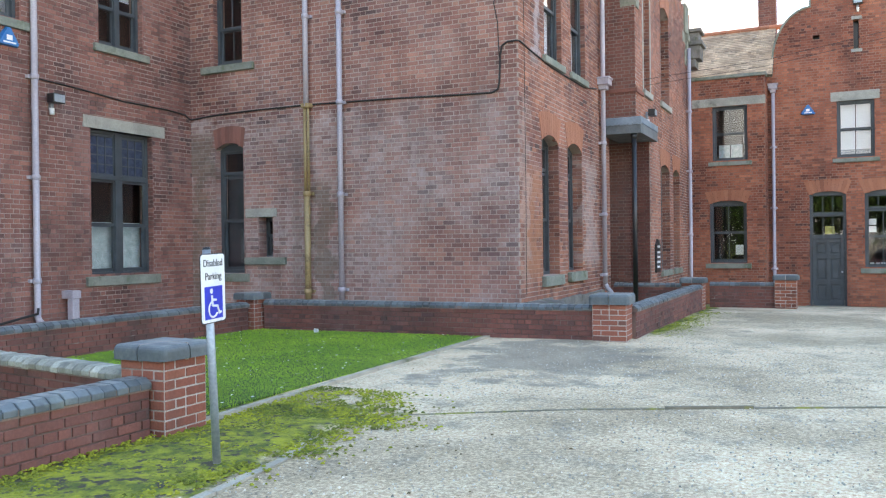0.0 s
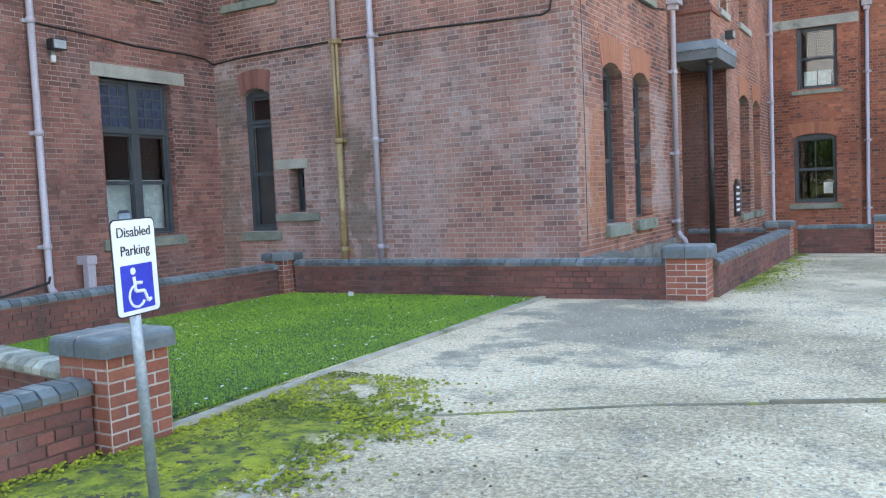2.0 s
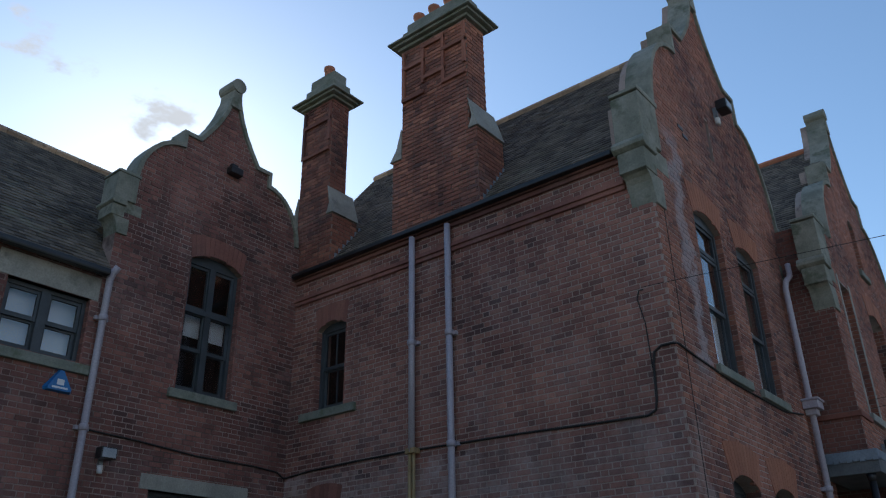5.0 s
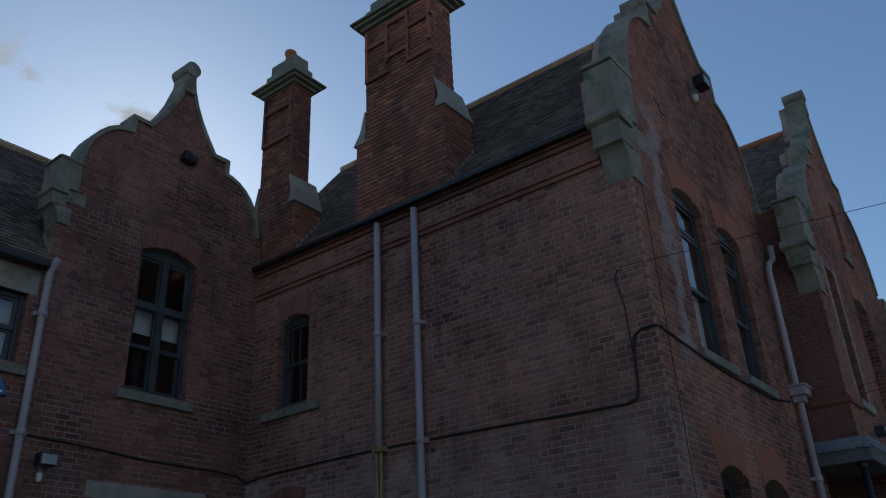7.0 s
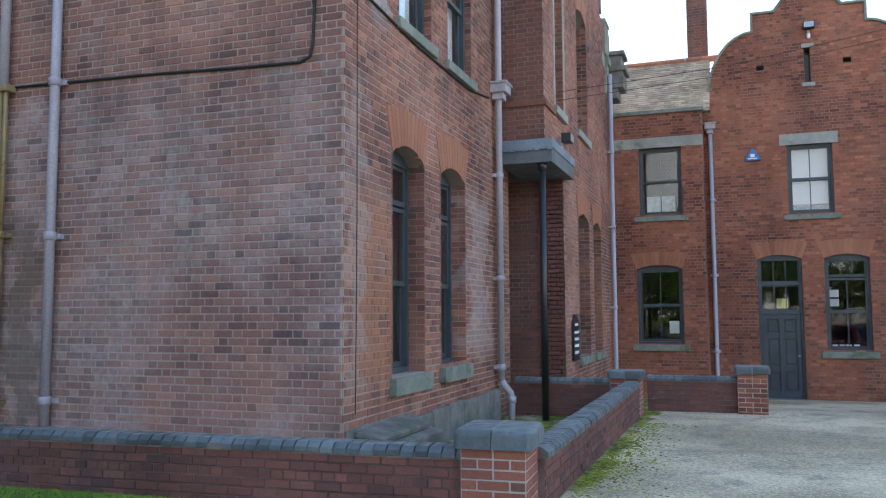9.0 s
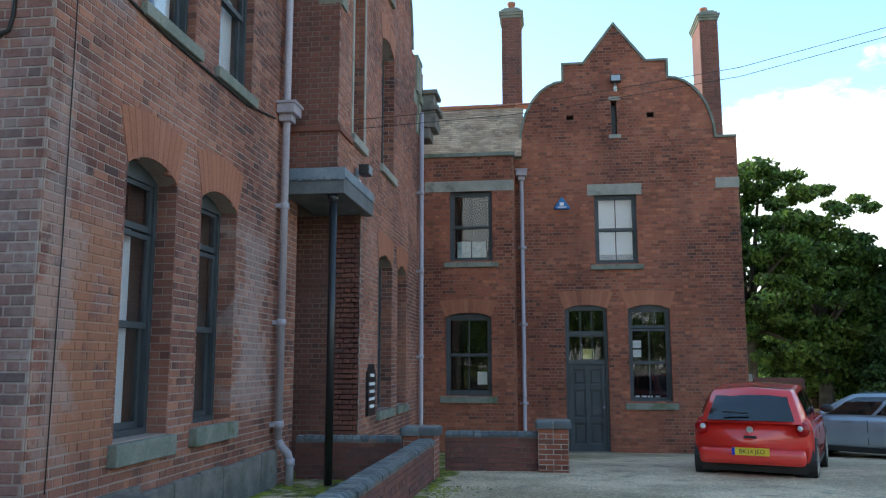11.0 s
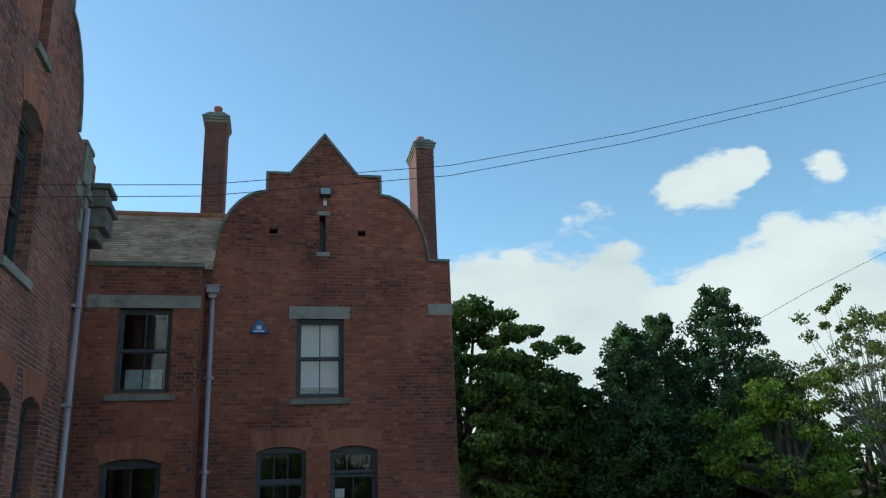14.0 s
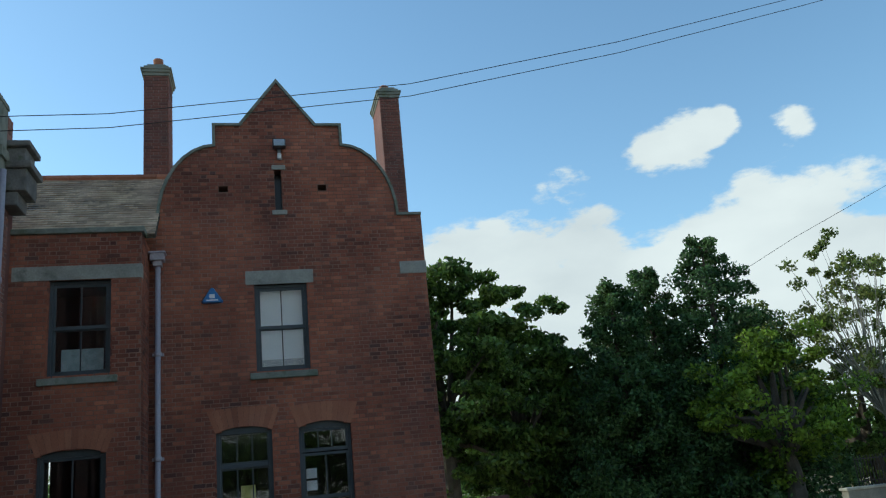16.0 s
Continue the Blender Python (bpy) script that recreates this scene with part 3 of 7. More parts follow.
def pane_grid(face, u0, u1, v0, v1, cols, rows, d, parent, bar=0.022, stile=0.05, rail=0.05, glass=None, rise=0.0):
    """One sash: stiles, rails, glazing bars and a sheet of glass."""
    bm = bmesh.new()
    face.box(bm, u0, u0 + stile, v0, v1, d - 0.04, d)
    face.box(bm, u1 - stile, u1, v0, v1, d - 0.04, d)
    face.box(bm, u0 + stile, u1 - stile, v0, v0 + rail * 1.3, d - 0.038, d - 0.002)
    face.box(bm, u0 + stile, u1 - stile, v1 - rail, v1, d - 0.038, d - 0.002)
    part("sash", bm, PAINT, parent, bevel=0.004)
    a0, a1, b0, b1 = u0 + stile, u1 - stile, v0 + rail * 1.3, v1 - rail
    for k in range(1, cols):
        u = a0 + (a1 - a0) * k / cols
        part("glazing_bar", face.box(bmesh.new(), u - bar / 2, u + bar / 2, b0, b1, d - 0.035, d - 0.006), PAINT, parent)
    for k in range(1, rows):
        v = b0 + (b1 - b0) * k / rows
        part("glazing_bar", face.box(bmesh.new(), a0, a1, v - bar / 2, v + bar / 2, d - 0.034, d - 0.007), PAINT, parent)
    g = part("pane", face.box(bmesh.new(), a0 - 0.01, a1 + 0.01, b0 - 0.01, b1 + 0.01, d - 0.024, d - 0.018), glass or GLASS, parent)
    g.visible_shadow = False


def arch_head(face, h, d0, d1, parent, v_from):
    """A solid head board that fills a segmental arch above a level line."""
    loop = [q for q in hole_outline(h)[2:]]
    bm = bmesh.new()
    loop = [(h[1], v_from)] + loop + [(h[0], v_from)]
    fr = [bm.verts.new(face.p(u, v, d1)) for u, v in loop]
    re = [bm.verts.new(face.p(u, v, d0)) for u, v in loop]
    bm.faces.new(fr)
    bm.faces.new(re[::-1])
    for i in range(len(loop)):
        j = (i + 1) % len(loop)
        bm.faces.new((fr[i], re[i], re[j], fr[j]))
    part("head_board", bm, PAINT, parent)


def window(face, h, label, d=-0.12, splits=None, blind=None, sill=True, sill_mat=None, sill_out=0.07, over=0.12, box_w=0.06, sill_h=0.15):
    """A painted timber window in an opening. splits: sashes as (u0, u1, v0, v1, cols, rows[, glass]) in parts of the opening."""
    WINDOWS[0] += 1
    u0, u1, v0, v1, rise = h
    top = v1 - rise
    w = thing(f"window_{WINDOWS[0]}", label, "window", kind="structure")
    fr = bmesh.new()
    face.box(fr, u0, u0 + box_w, v0, top, d - 0.10, d + 0.02)
    face.box(fr, u1 - box_w, u1, v0, top, d - 0.10, d + 0.02)
    face.box(fr, u0 + box_w, u1 - box_w, v0, v0 + box_w, d - 0.099, d + 0.03)
    if rise <= 0:
        face.box(fr, u0 + box_w, u1 - box_w, v1 - box_w, v1, d - 0.099, d + 0.018)
    part("window_frame", fr, PAINT, w, bevel=0.005)
    if rise > 0:
        arch_head(face, h, d - 0.10, d + 0.018, w, top - 0.03)
    wide, high = u1 - u0 - 2 * box_w, (top - 0.03 if rise > 0 else v1 - box_w) - v0 - box_w
    for a0, a1, b0, b1, cols, rows, *g in splits or [(0, 1, 0.5, 1, 2, 1), (0, 1, 0, 0.52, 2, 1)]:
        dd = d - 0.005 if b0 > 0.02 else d - 0.045
        pane_grid(face, u0 + box_w + a0 * wide, u0 + box_w + a1 * wide, v0 + box_w + b0 * high, v0 + box_w + b1 * high, cols, rows, dd, w, glass=g[0] if g else None)
    if sill:
        s = bmesh.new()
        face.box(s, u0 - over, u1 + over, v0 - sill_h, v0 - 0.01, -0.2, sill_out)
        part("window_sill", s, sill_mat or STONE_GREEN, w, "mossy weathered stone sill", bevel=0.012)
    for b0, b1, mat, lab in blind or ():
        part("blind", face.box(bmesh.new(), u0 + 0.03, u1 - 0.03, v0 + b0 * (v1 - v0), v0 + b1 * (v1 - v0), d - 0.2, d - 0.19), mat, w, lab)
    return w


def lintel(face, u0, u1, v0, v1, parent, out=0.012):
    return part("lintel", face.box(bmesh.new(), u0, u1, v0, v1, -0.18, out), STONE, parent, "pale sandstone lintel", bevel=0.008)


def gable_outline(uc, half, z0, zs, hs, hk, zk, zk2, hn, za, curve=1.0, n=8, concave=0.0):
    """Shaped gable: shoulders at zs, swept curves up to the kink at hk, then slopes to the apex."""
    right = [(half, zs), (hs, zs)]
    for k in range(1, n + 1):
        t = math.pi / 2 * k / n
        right.append((hk + (hs - hk) * math.cos(t), zs + (zk - zs) * math.sin(t)))
    right += [(hk, zk2), (hn, zk2)]
    m = 5 if concave else 1
    for k in range(1, m):
        t = k / m
        right.append((hn * (1 - t) - concave * math.sin(math.pi * t), zk2 + (za - zk2) * t))
    full = [(uc + half, z0)] + [(uc + u, v) for u, v in right] + [(uc, za)] + [(uc - u, v) for u, v in right[::-1]] + [(uc - half, z0)]
    return full


def coping(face, pts, parent, wide=0.26, tall=0.09, mat=None, d=0.06):
    """Stone copings that follow a gable's edge, mitred from stone to stone. pts run up one side and down the other."""
    q = [Vector(p) for p in pts]
    normals = [Vector(((b - a).y, -(b - a).x)).normalized() for a, b in zip(q, q[1:])]
    outer = []
    for i, p in enumerate(q):
        a, b = normals[max(i - 1, 0)], normals[min(i, len(normals) - 1)]
        m = (a + b).normalized() if (a + b).length > 0.1 else b
        outer.append(p + m * min(tall / max(m.dot(b), 0.35), tall * 1.6))
    for i in range(len(q) - 1):
        if (q[i + 1] - q[i]).length < 0.03:
            continue
        bm = bmesh.new()
        loop = [q[i], q[i + 1], outer[i + 1], outer[i]]
        fr = [bm.verts.new(face.p(c.x, c.y, d)) for c in loop]
        re = [bm.verts.new(face.p(c.x, c.y, d - wide)) for c in loop]
        bm.faces.new(fr)
        bm.faces.new(re[::-1])
        for k in range(4):
            j = (k + 1) % 4
            bm.faces.new((fr[k], re[k], re[j], fr[j]))
        bmesh.ops.recalc_face_normals(bm, faces=bm.faces)
        part("coping_stone", bm, mat or GABLE_STONE, parent)


def tiles(name, origin, along, up, length, slope, mat, parent, seed, wide=0.17, gauge=0.105):
    """A roof slope laid with overlapping plain tiles on a deck."""
    rng = np.random.default_rng(seed)
    o, a, s = (np.array(Vector(q)) for q in (origin, Vector(along).normalized(), Vector(up).normalized()))
    n = np.cross(a, s)
    if n[2] < 0:
        n = -n
    nv, vs, fs = 0, [], []
    for r in range(int(slope / gauge)):
        us = np.arange(-(r % 2) * wide / 2, length, wide)
        for u in us:
            l, q = max(u, 0) + 0.002, min(u + wide, length) - 0.002
            if q - l < 0.02:
                continue
            lift = 0.022 + rng.normal(0, 0.003)
            b0, b1 = r * gauge + rng.normal(0, 0.003), r * gauge + gauge * 1.25
            for uu, ss, h in ((l, b0, lift), (q, b0, lift + rng.normal(0, 0.002)), (q, b1, 0.005), (l, b1, 0.005), (l, b0, lift - 0.014), (q, b0, lift - 0.014)):
                vs.append(o + a * uu + s * ss + n * h)
            fs += [(nv, nv + 1, nv + 2, nv + 3), (nv + 4, nv + 5, nv + 1, nv), (nv + 4, nv, nv + 3), (nv + 1, nv + 5, nv + 2)]
            nv += 6
    ob = raw(name, vs, fs, mat, parent)
    tagged(ob, kind="stuff")
    bm = bmesh.new()
    c = [o, o + a * length, o + a * length + s * slope, o + s * slope]
    top = [bm.verts.new(p) for p in c]
    low = [bm.verts.new(p - n * 0.08) for p in c]
    bm.faces.new(top)
    bm.faces.new(low[::-1])
    for i in range(4):
        bm.faces.new((top[i], low[i], low[(i + 1) % 4], top[(i + 1) % 4]))
    part("roof_deck", bm, TILE, parent)
    return ob

# ---- ground ----
def ground_z(y):
    if y < 14:
        return 0.0
    if y < 20.5:
        return -0.1 * (y - 14) / 6.5
    if y < 27.3:
        return -0.1 - 0.45 * (y - 20.5) / 6.8
    return -0.55


def build_ground():
    xs = [-300, -60, -20, -12] + [-9 + 0.25 * k for k in range(73)] + [14, 25, 60, 300]
    ys = [-300, -60, -12] + [-6 + 0.25 * k for k in range(140)] + [34, 45, 80, 300]
    rng = np.random.default_rng(3)
    vs = []
    for y in ys:
        for x in xs:
            near = abs(x) < 14 and -8 < y < 30
            z = ground_z(y) + (0.012 * noise.noise(Vector((x * 0.5, y * 0.5, 0))) if near else 0)
            if -4.5 < x < -3.4 and -2 < y < 5.6:
                z += 0.02 * (1 + noise.noise(Vector((x * 3, y * 3, 2))))
            vs.append((x, y, z))
    w = len(xs)
    fs = [(j * w + i, j * w + i + 1, (j + 1) * w + i + 1, (j + 1) * w + i) for j in range(len(ys) - 1) for i in range(w - 1)]
    g = raw("ground", vs, fs, TARMAC)
    tagged(g, "worn gritty grey tarmac yard with mossy verge", "ground", kind="structure")


build_ground()

# ---- main block: wall with the drainpipes (faces -y) ----
PIPE_F, EAST_F, LEFT_F = Face("S", 12.69), Face("E", -4.48), Face("E", -11.63)
BAY_F, BACK_F, BACKL_F = Face("E", -3.74), Face("S", 27.32), Face("S", 26.3)
BAY_S = Face("S", 18.25)

wall_p = thing("wall_drainpipes", "weathered red brick wall with pale salt bloom", "wall", kind="structure")
P_NW, P_SW, P_UP = hole(-10.98, -10.28, 0.95, 3.55, 0.12), hole(-9.92, -9.58, 1.27, 2.05), hole(-11.0, -10.28, 5.12, 6.68, 0.12)
p_out = [(-11.63, -0.8), (-4.48, -0.8), (-4.48, 7.72), (-11.63, 7.72)]
wall_slab("wall_core", PIPE_F, [(-4.49 if u > -4.5 else u, v) for u, v in p_out], [P_NW, P_SW, P_UP], 0.34, MORTAR_PIPE, wall_p)
brick_skin(PIPE_F, p_out, [P_NW, P_SW, P_UP], BRICK_PIPE, wall_p, 11, pick=(-6.2, -4.5, 0.6, 3.1))
for h in (P_NW, P_UP):
    arch_bricks(PIPE_F, h, wall_p, 0.34, 0.14, ARCH_DULL)
lintel(PIPE_F, -10.23, -9.48, 2.05, 2.22, wall_p, 0.03)
# eaves: two corbelled string courses
st = bmesh.new()
PIPE_F.box(st, -11.63, -4.86, 7.17, 7.24, -0.02, 0.045)
PIPE_F.box(st, -11.63, -4.86, 7.24, 7.31, -0.02, 0.075)
PIPE_F.box(st, -11.63, -4.86, 7.60, 7.67, -0.02, 0.05)
PIPE_F.box(st, -11.63, -4.86, 7.67, 7.73, -0.02, 0.09)
part("string_course", st, BRICK_PIPE, wall_p, "moulded red brick string course", bevel=0.01)

# ---- main block: gabled east wall ----
wall_e = thing("wall_east_gable", "red brick gable wall with tall arched windows", "wall", kind="structure")
E_W1, E_W2 = hole(13.86, 14.84, 0.88, 3.47, 0.14), hole(15.42, 16.42, 0.90, 3.48, 0.14)
E_U1, E_U2 = hole(14.05, 15.1, 4.9, 7.4, 0.14), hole(15.72, 16.75, 4.9, 7.4, 0.14)
E_SLIT = hole(15.36, 15.50, 8.75, 9.6)
e_holes = [E_W1, E_W2, E_U1, E_U2, E_SLIT]
e_out = gable_outline(15.72, 3.03, -0.8, 8.55, 2.62, 1.36, 10.35, 10.9, 0.92, 12.6, concave=0.16)
wall_slab("wall_core", EAST_F, [(12.70 if u < 12.7 else u, v) for u, v in e_out], e_holes, 0.52, MORTAR_EAST, wall_e)
brick_skin(EAST_F, e_out, e_holes, BRICK_EAST, wall_e, 12, pick=(12.7, 15.3, 0.9, 3.6))
for h in e_holes[:4]:
    arch_bricks(EAST_F, h, wall_e, 0.42)

# ---- left wing: gabled bay and lower range (faces +x) ----
wall_l = thing("wall_left_gable", "red brick shaped gable wall of the side wing", "wall", kind="structure")
L_GW, L_UW, L_LW, L_LG = hole(10.17, 11.62, 0.98, 3.62), hole(10.38, 11.42, 5.16, 7.55, 0.16), hole(7.62, 8.82, 5.18, 6.16), hole(5.6, 6.9, 0.98, 3.3)
l_out = gable_outline(10.88, 1.88, -0.8, 8.36, 1.66, 0.90, 9.33, 9.60, 0.62, 11.0, concave=0.11)
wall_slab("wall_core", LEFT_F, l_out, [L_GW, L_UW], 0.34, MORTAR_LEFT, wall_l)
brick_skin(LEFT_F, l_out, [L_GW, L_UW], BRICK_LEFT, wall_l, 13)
arch_bricks(LEFT_F, L_UW, wall_l, 0.34, 0.14, ARCH_DULL)
lintel(LEFT_F, 10.02, 11.95, 3.62, 3.84, wall_l)
wall_w = thing("wall_left_range", "red brick wall of the low side range", "wall", kind="structure")
w_out = [(-3.0, -0.8), (9.0, -0.8), (9.0, 6.62), (-3.0, 6.62)]
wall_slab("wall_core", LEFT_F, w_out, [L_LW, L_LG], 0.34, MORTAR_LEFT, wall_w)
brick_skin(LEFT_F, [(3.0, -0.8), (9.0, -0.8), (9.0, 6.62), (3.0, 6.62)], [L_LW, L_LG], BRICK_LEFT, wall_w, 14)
lintel(LEFT_F, 7.45, 8.93, 6.16, 6.52, wall_w)

# ---- entrance bay (faces +x), open porch under its corner ----
wall_b = thing("wall_bay_gable", "red brick gabled entrance bay wall", "wall", kind="structure")
B_W1, B_W2 = hole(21.07, 22.28, 0.75, 3.5, 0.14), hole(22.85, 23.85, 0.75, 3.5, 0.14)
B_N, B_U, B_T = hole(19.08, 19.8, 5.05, 7.6), hole(21.2, 22.35, 5.1, 7.62, 0.14), hole(21.5, 22.0, 8.6, 9.9, 0.1)
b_holes = [B_W1, B_W2, B_N, B_U, B_T]
b_out = gable_outline(21.75, 3.5, -0.9, 8.5, 2.55, 1.28, 10.2, 10.75, 0.85, 12.6, concave=0.16)
b_out = [(25.95 if u > 25.2 else u, v) for u, v in b_out]
b_out = [q for q in b_out if not (q[0] < 19 and q[1] < 0)] + [(18.25, 4.25), (19.72, 4.25), (19.72, -0.9)]
wall_slab("wall_core", BAY_F, [(u + 0.01 if u < 18.3 else u, v) for u, v in b_out], b_holes, 0.52, MORTAR, wall_b)
brick_skin(BAY_F, b_out, b_holes, BRICK_EAST, wall_b, 15)
for h in (B_W1, B_W2, B_U):
    arch_bricks(BAY_F, h, wall_b, 0.4)
bs_out = [(-4.48, 4.25), (-3.74, 4.25), (-3.74, 8.5), (-4.48, 8.5)]
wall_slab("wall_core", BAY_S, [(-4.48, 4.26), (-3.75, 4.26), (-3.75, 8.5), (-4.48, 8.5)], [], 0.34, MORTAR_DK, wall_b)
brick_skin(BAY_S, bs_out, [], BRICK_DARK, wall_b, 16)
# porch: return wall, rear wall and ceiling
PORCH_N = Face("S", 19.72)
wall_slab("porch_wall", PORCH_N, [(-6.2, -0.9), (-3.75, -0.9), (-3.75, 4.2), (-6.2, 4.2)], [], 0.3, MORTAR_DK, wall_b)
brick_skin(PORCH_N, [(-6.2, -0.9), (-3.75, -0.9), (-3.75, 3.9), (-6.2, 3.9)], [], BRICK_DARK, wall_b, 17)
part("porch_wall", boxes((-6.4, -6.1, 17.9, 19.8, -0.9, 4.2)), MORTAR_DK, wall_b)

# ---- back building ----
wall_k = thing("wall_back_gable", "deep red brick shaped gable house front", "wall", kind="structure")
K_D, K_W, K_U = hole(-0.43, 0.6, -0.55, 2.97, 0.1), hole(1.08, 2.08, 0.62, 2.96, 0.1), hole(0.35, 1.38, 3.95, 5.68)
K_S, K_V1, K_V2 = hole(0.83, 0.97, 7.22, 8.1), hole(-0.28, -0.1, 7.63, 7.76), hole(1.7, 1.88, 7.63, 7.76)
k_holes = [K_D, K_W, K_U, K_S, K_V1, K_V2]
k_out = gable_outline(0.94, 2.88, -1.0, 7.05, 2.36, 1.27, 8.62, 9.08, 0.76, 10.08)
wall_slab("wall_core", BACK_F, k_out, k_holes, 0.34, MORTAR_BACK, wall_k)
brick_skin(BACK_F, k_out, k_holes, BRICK_BACK, wall_k, 18)
for h in (K_D, K_W):
    arch_bricks(BACK_F, h, wall_k, 0.36, 0.35)
lintel(BACK_F, 0.19, 1.51, 5.68, 5.96, wall_k)
lintel(BACK_F, 3.28, 3.84, 5.79, 6.05, wall_k)
wall_j = thing("wall_back_link", "red brick link range with parapet", "wall", kind="structure")
J_G, J_U = hole(-3.24, -2.14, 0.8, 2.74, 0.1), hole(-3.14, -2.1, 3.94, 5.65)
j_out = [(-3.9, -1.0), (-1.6, -1.0), (-1.6, 6.5), (-3.9, 6.5)]
wall_slab("wall_core", BACKL_F, j_out, [J_G, J_U], 0.34, MORTAR_BACK, wall_j)
brick_skin(BACKL_F, j_out, [J_G, J_U], BRICK_BACK, wall_j, 19)
arch_bricks(BACKL_F, J_G, wall_j, 0.32, 0.35)
lintel(BACKL_F, -3.74, -1.59, 5.65, 5.91, wall_j)
JE = Face("E", -1.6)
wall_slab("wall_core", JE, [(26.31, -1.0), (27.31, -1.0), (27.31, 6.5), (26.31, 6.5)], [], 0.3, MORTAR_DK, wall_j)
brick_skin(JE, [(26.3, -1.0), (27.31, -1.0), (27.31, 6.5), (26.3, 6.5)], [], BRICK_BACK, wall_j, 20)
part("parapet_coping", boxes((-3.9, -1.55, 26.24, 26.66, 6.5, 6.6)), STONE_GREEN, wall_j, bevel=0.015)
part("corner_fill", boxes((-4.6, -3.78, 25.8, 26.34, -1.0, 7.9)), BRICK_DARK, wall_j)
KE = Face("E", 3.82)
wall_slab("wall_core", KE, [(27.33, -1.0), (38, -1.0), (38, 7.05), (27.33, 7.05)], [], 0.3, MORTAR_DK, wall_k)

for F, hs, mat, own, deep in ((PIPE_F, (P_NW, P_SW, P_UP), BRICK_PIPE, wall_p, 0.26), (EAST_F, e_holes[:4], BRICK_EAST, wall_e, 0.2), (LEFT_F, (L_GW, L_UW), BRICK_LEFT, wall_l, 0.14),
                          (LEFT_F, (L_LW, L_LG), BRICK_LEFT, wall_w, 0.14), (BAY_F, b_holes, BRICK_EAST, wall_b, 0.2), (BACK_F, k_holes[:3], BRICK_BACK, wall_k, 0.13), (BACKL_F, (J_G, J_U), BRICK_BACK, wall_j, 0.13)):
    reveal_bricks(F, hs, mat, own, deep)

# ---- plain walls inside that close the rooms, indoor darkness put into their colour ----
inner = thing("wall_inside", "plain room walls coloured near black for indoor darkness", "wall", kind="structure")
part("partition", boxes((-11.6, -6.6, 15.4, 15.55, -0.8, 7.6), (-6.6, -6.45, 13.1, 26.0, -0.8, 7.6), (-14.4, -14.25, -3, 13, -0.8, 7.6), (-3.9, 3.5, 30.2, 30.35, -1, 6.9), (-12.75, -12.6, 12.6, 26.0, -0.8, 7.6), (-14.3, -11.9, 12.9, 13.05, -0.8, 7.6), (-14.3, -11.9, -3.1, -2.95, -0.8, 6.6), (-4.1, -3.95, 26.6, 30.3, -1, 6.5), (-12.6, -4.2, 26.0, 26.15, -0.8, 8.0), (-14.3, -11.95, 8.9, 9.0, -0.8, 6.6)), SHADE_PLASTER, inner)
part("floor_slab", boxes((-12.6, -5.05, 13.05, 25.9, 3.75, 4.0), (-14.3, -12.0, -3, 12.6, 3.85, 4.1), (-3.95, -1.95, 26.65, 30.2, 3.2, 3.4), (-1.9, 3.5, 27.68, 30.2, 3.2, 3.4), (-12.6, -5.05, 13.05, 25.9, 7.5, 7.6), (-3.95, -1.95, 26.65, 30.2, 6.3, 6.4), (-1.9, 3.5, 27.68, 30.2, 6.3, 6.4), (-14.3, -12.0, 9.2, 12.6, 7.3, 7.4), (-14.3, -12.0, -3, 8.9, 6.4, 6.5)), SHADE_PLASTER, inner)

# ---- roofs ----
roof = thing("roof_main", "dark weathered clay tile roof of the main block", "roof", kind="structure")
slope = Vector((0, 3.12, 3.93))
tiles("roof_tiles", (-12.6, 12.60, 7.72), (1, 0, 0), slope, 7.95, slope.length, TILE, roof, 21)
tiles("roof_tiles", (-12.6, 18.84, 7.72), (1, 0, 0), (0, -3.12, 3.93), 7.95, slope.length, TILE, roof, 22, gauge=0.2, wide=0.4)
rb = bmesh.new()
for k in range(18):
    tube(rb, [(-12.6 + 0.44 * k, 15.72, 11.65), (-12.6 + 0.44 * k + 0.43, 15.72, 11.65)], 0.09, 8)
part("ridge_tiles", rb, TILE_PALE, roof)
roof_b = thing("roof_bay", "dark clay tile roof over the entrance bay", "roof", kind="structure")
tiles("roof_tiles", (-9.5, 18.28, 7.9), (1, 0, 0), (0, 3.5, 4.05), 5.6, 5.35, TILE, roof_b, 23)
rb = bmesh.new()
for k in range(13):
    tube(rb, [(-9.5 + 0.44 * k, 21.78, 11.97), (-9.5 + 0.44 * k + 0.43, 21.78, 11.97)], 0.09, 8)
part("ridge_tiles", rb, RIDGE, roof_b)
tiles("roof_tiles", (-9.5, 25.28, 7.9), (1, 0, 0), (0, -3.5, 4.05), 5.6, 5.35, TILE, roof_b, 24, gauge=0.2, wide=0.4)
roof_l = thing("roof_left_range", "grey-brown tiled roof of the low side range", "roof", kind="structure")
tiles("roof_tiles", (-11.5, 9.0, 6.62), (0, -1, 0), (-2.6, 0, 3.1), 11.0, 4.05, TILE, roof_l, 25)
tiles("roof_tiles", (-12.05, 10.6, 7.276), (0, -1, 0), (-2.6, 0, 3.1), 1.6, 3.19, TILE, roof_l, 31)
rb = bmesh.new()
for k in range(28):
    tube(rb, [(-14.1, 10.6 - 0.44 * k, 9.72), (-14.1, 10.6 - 0.44 * k - 0.43, 9.72)], 0.09, 8)
part("ridge_tiles", rb, TILE_PALE, roof_l)
roof_g = thing("roof_left_gable", "dark tiled roof behind the side gable", "roof", kind="structure")
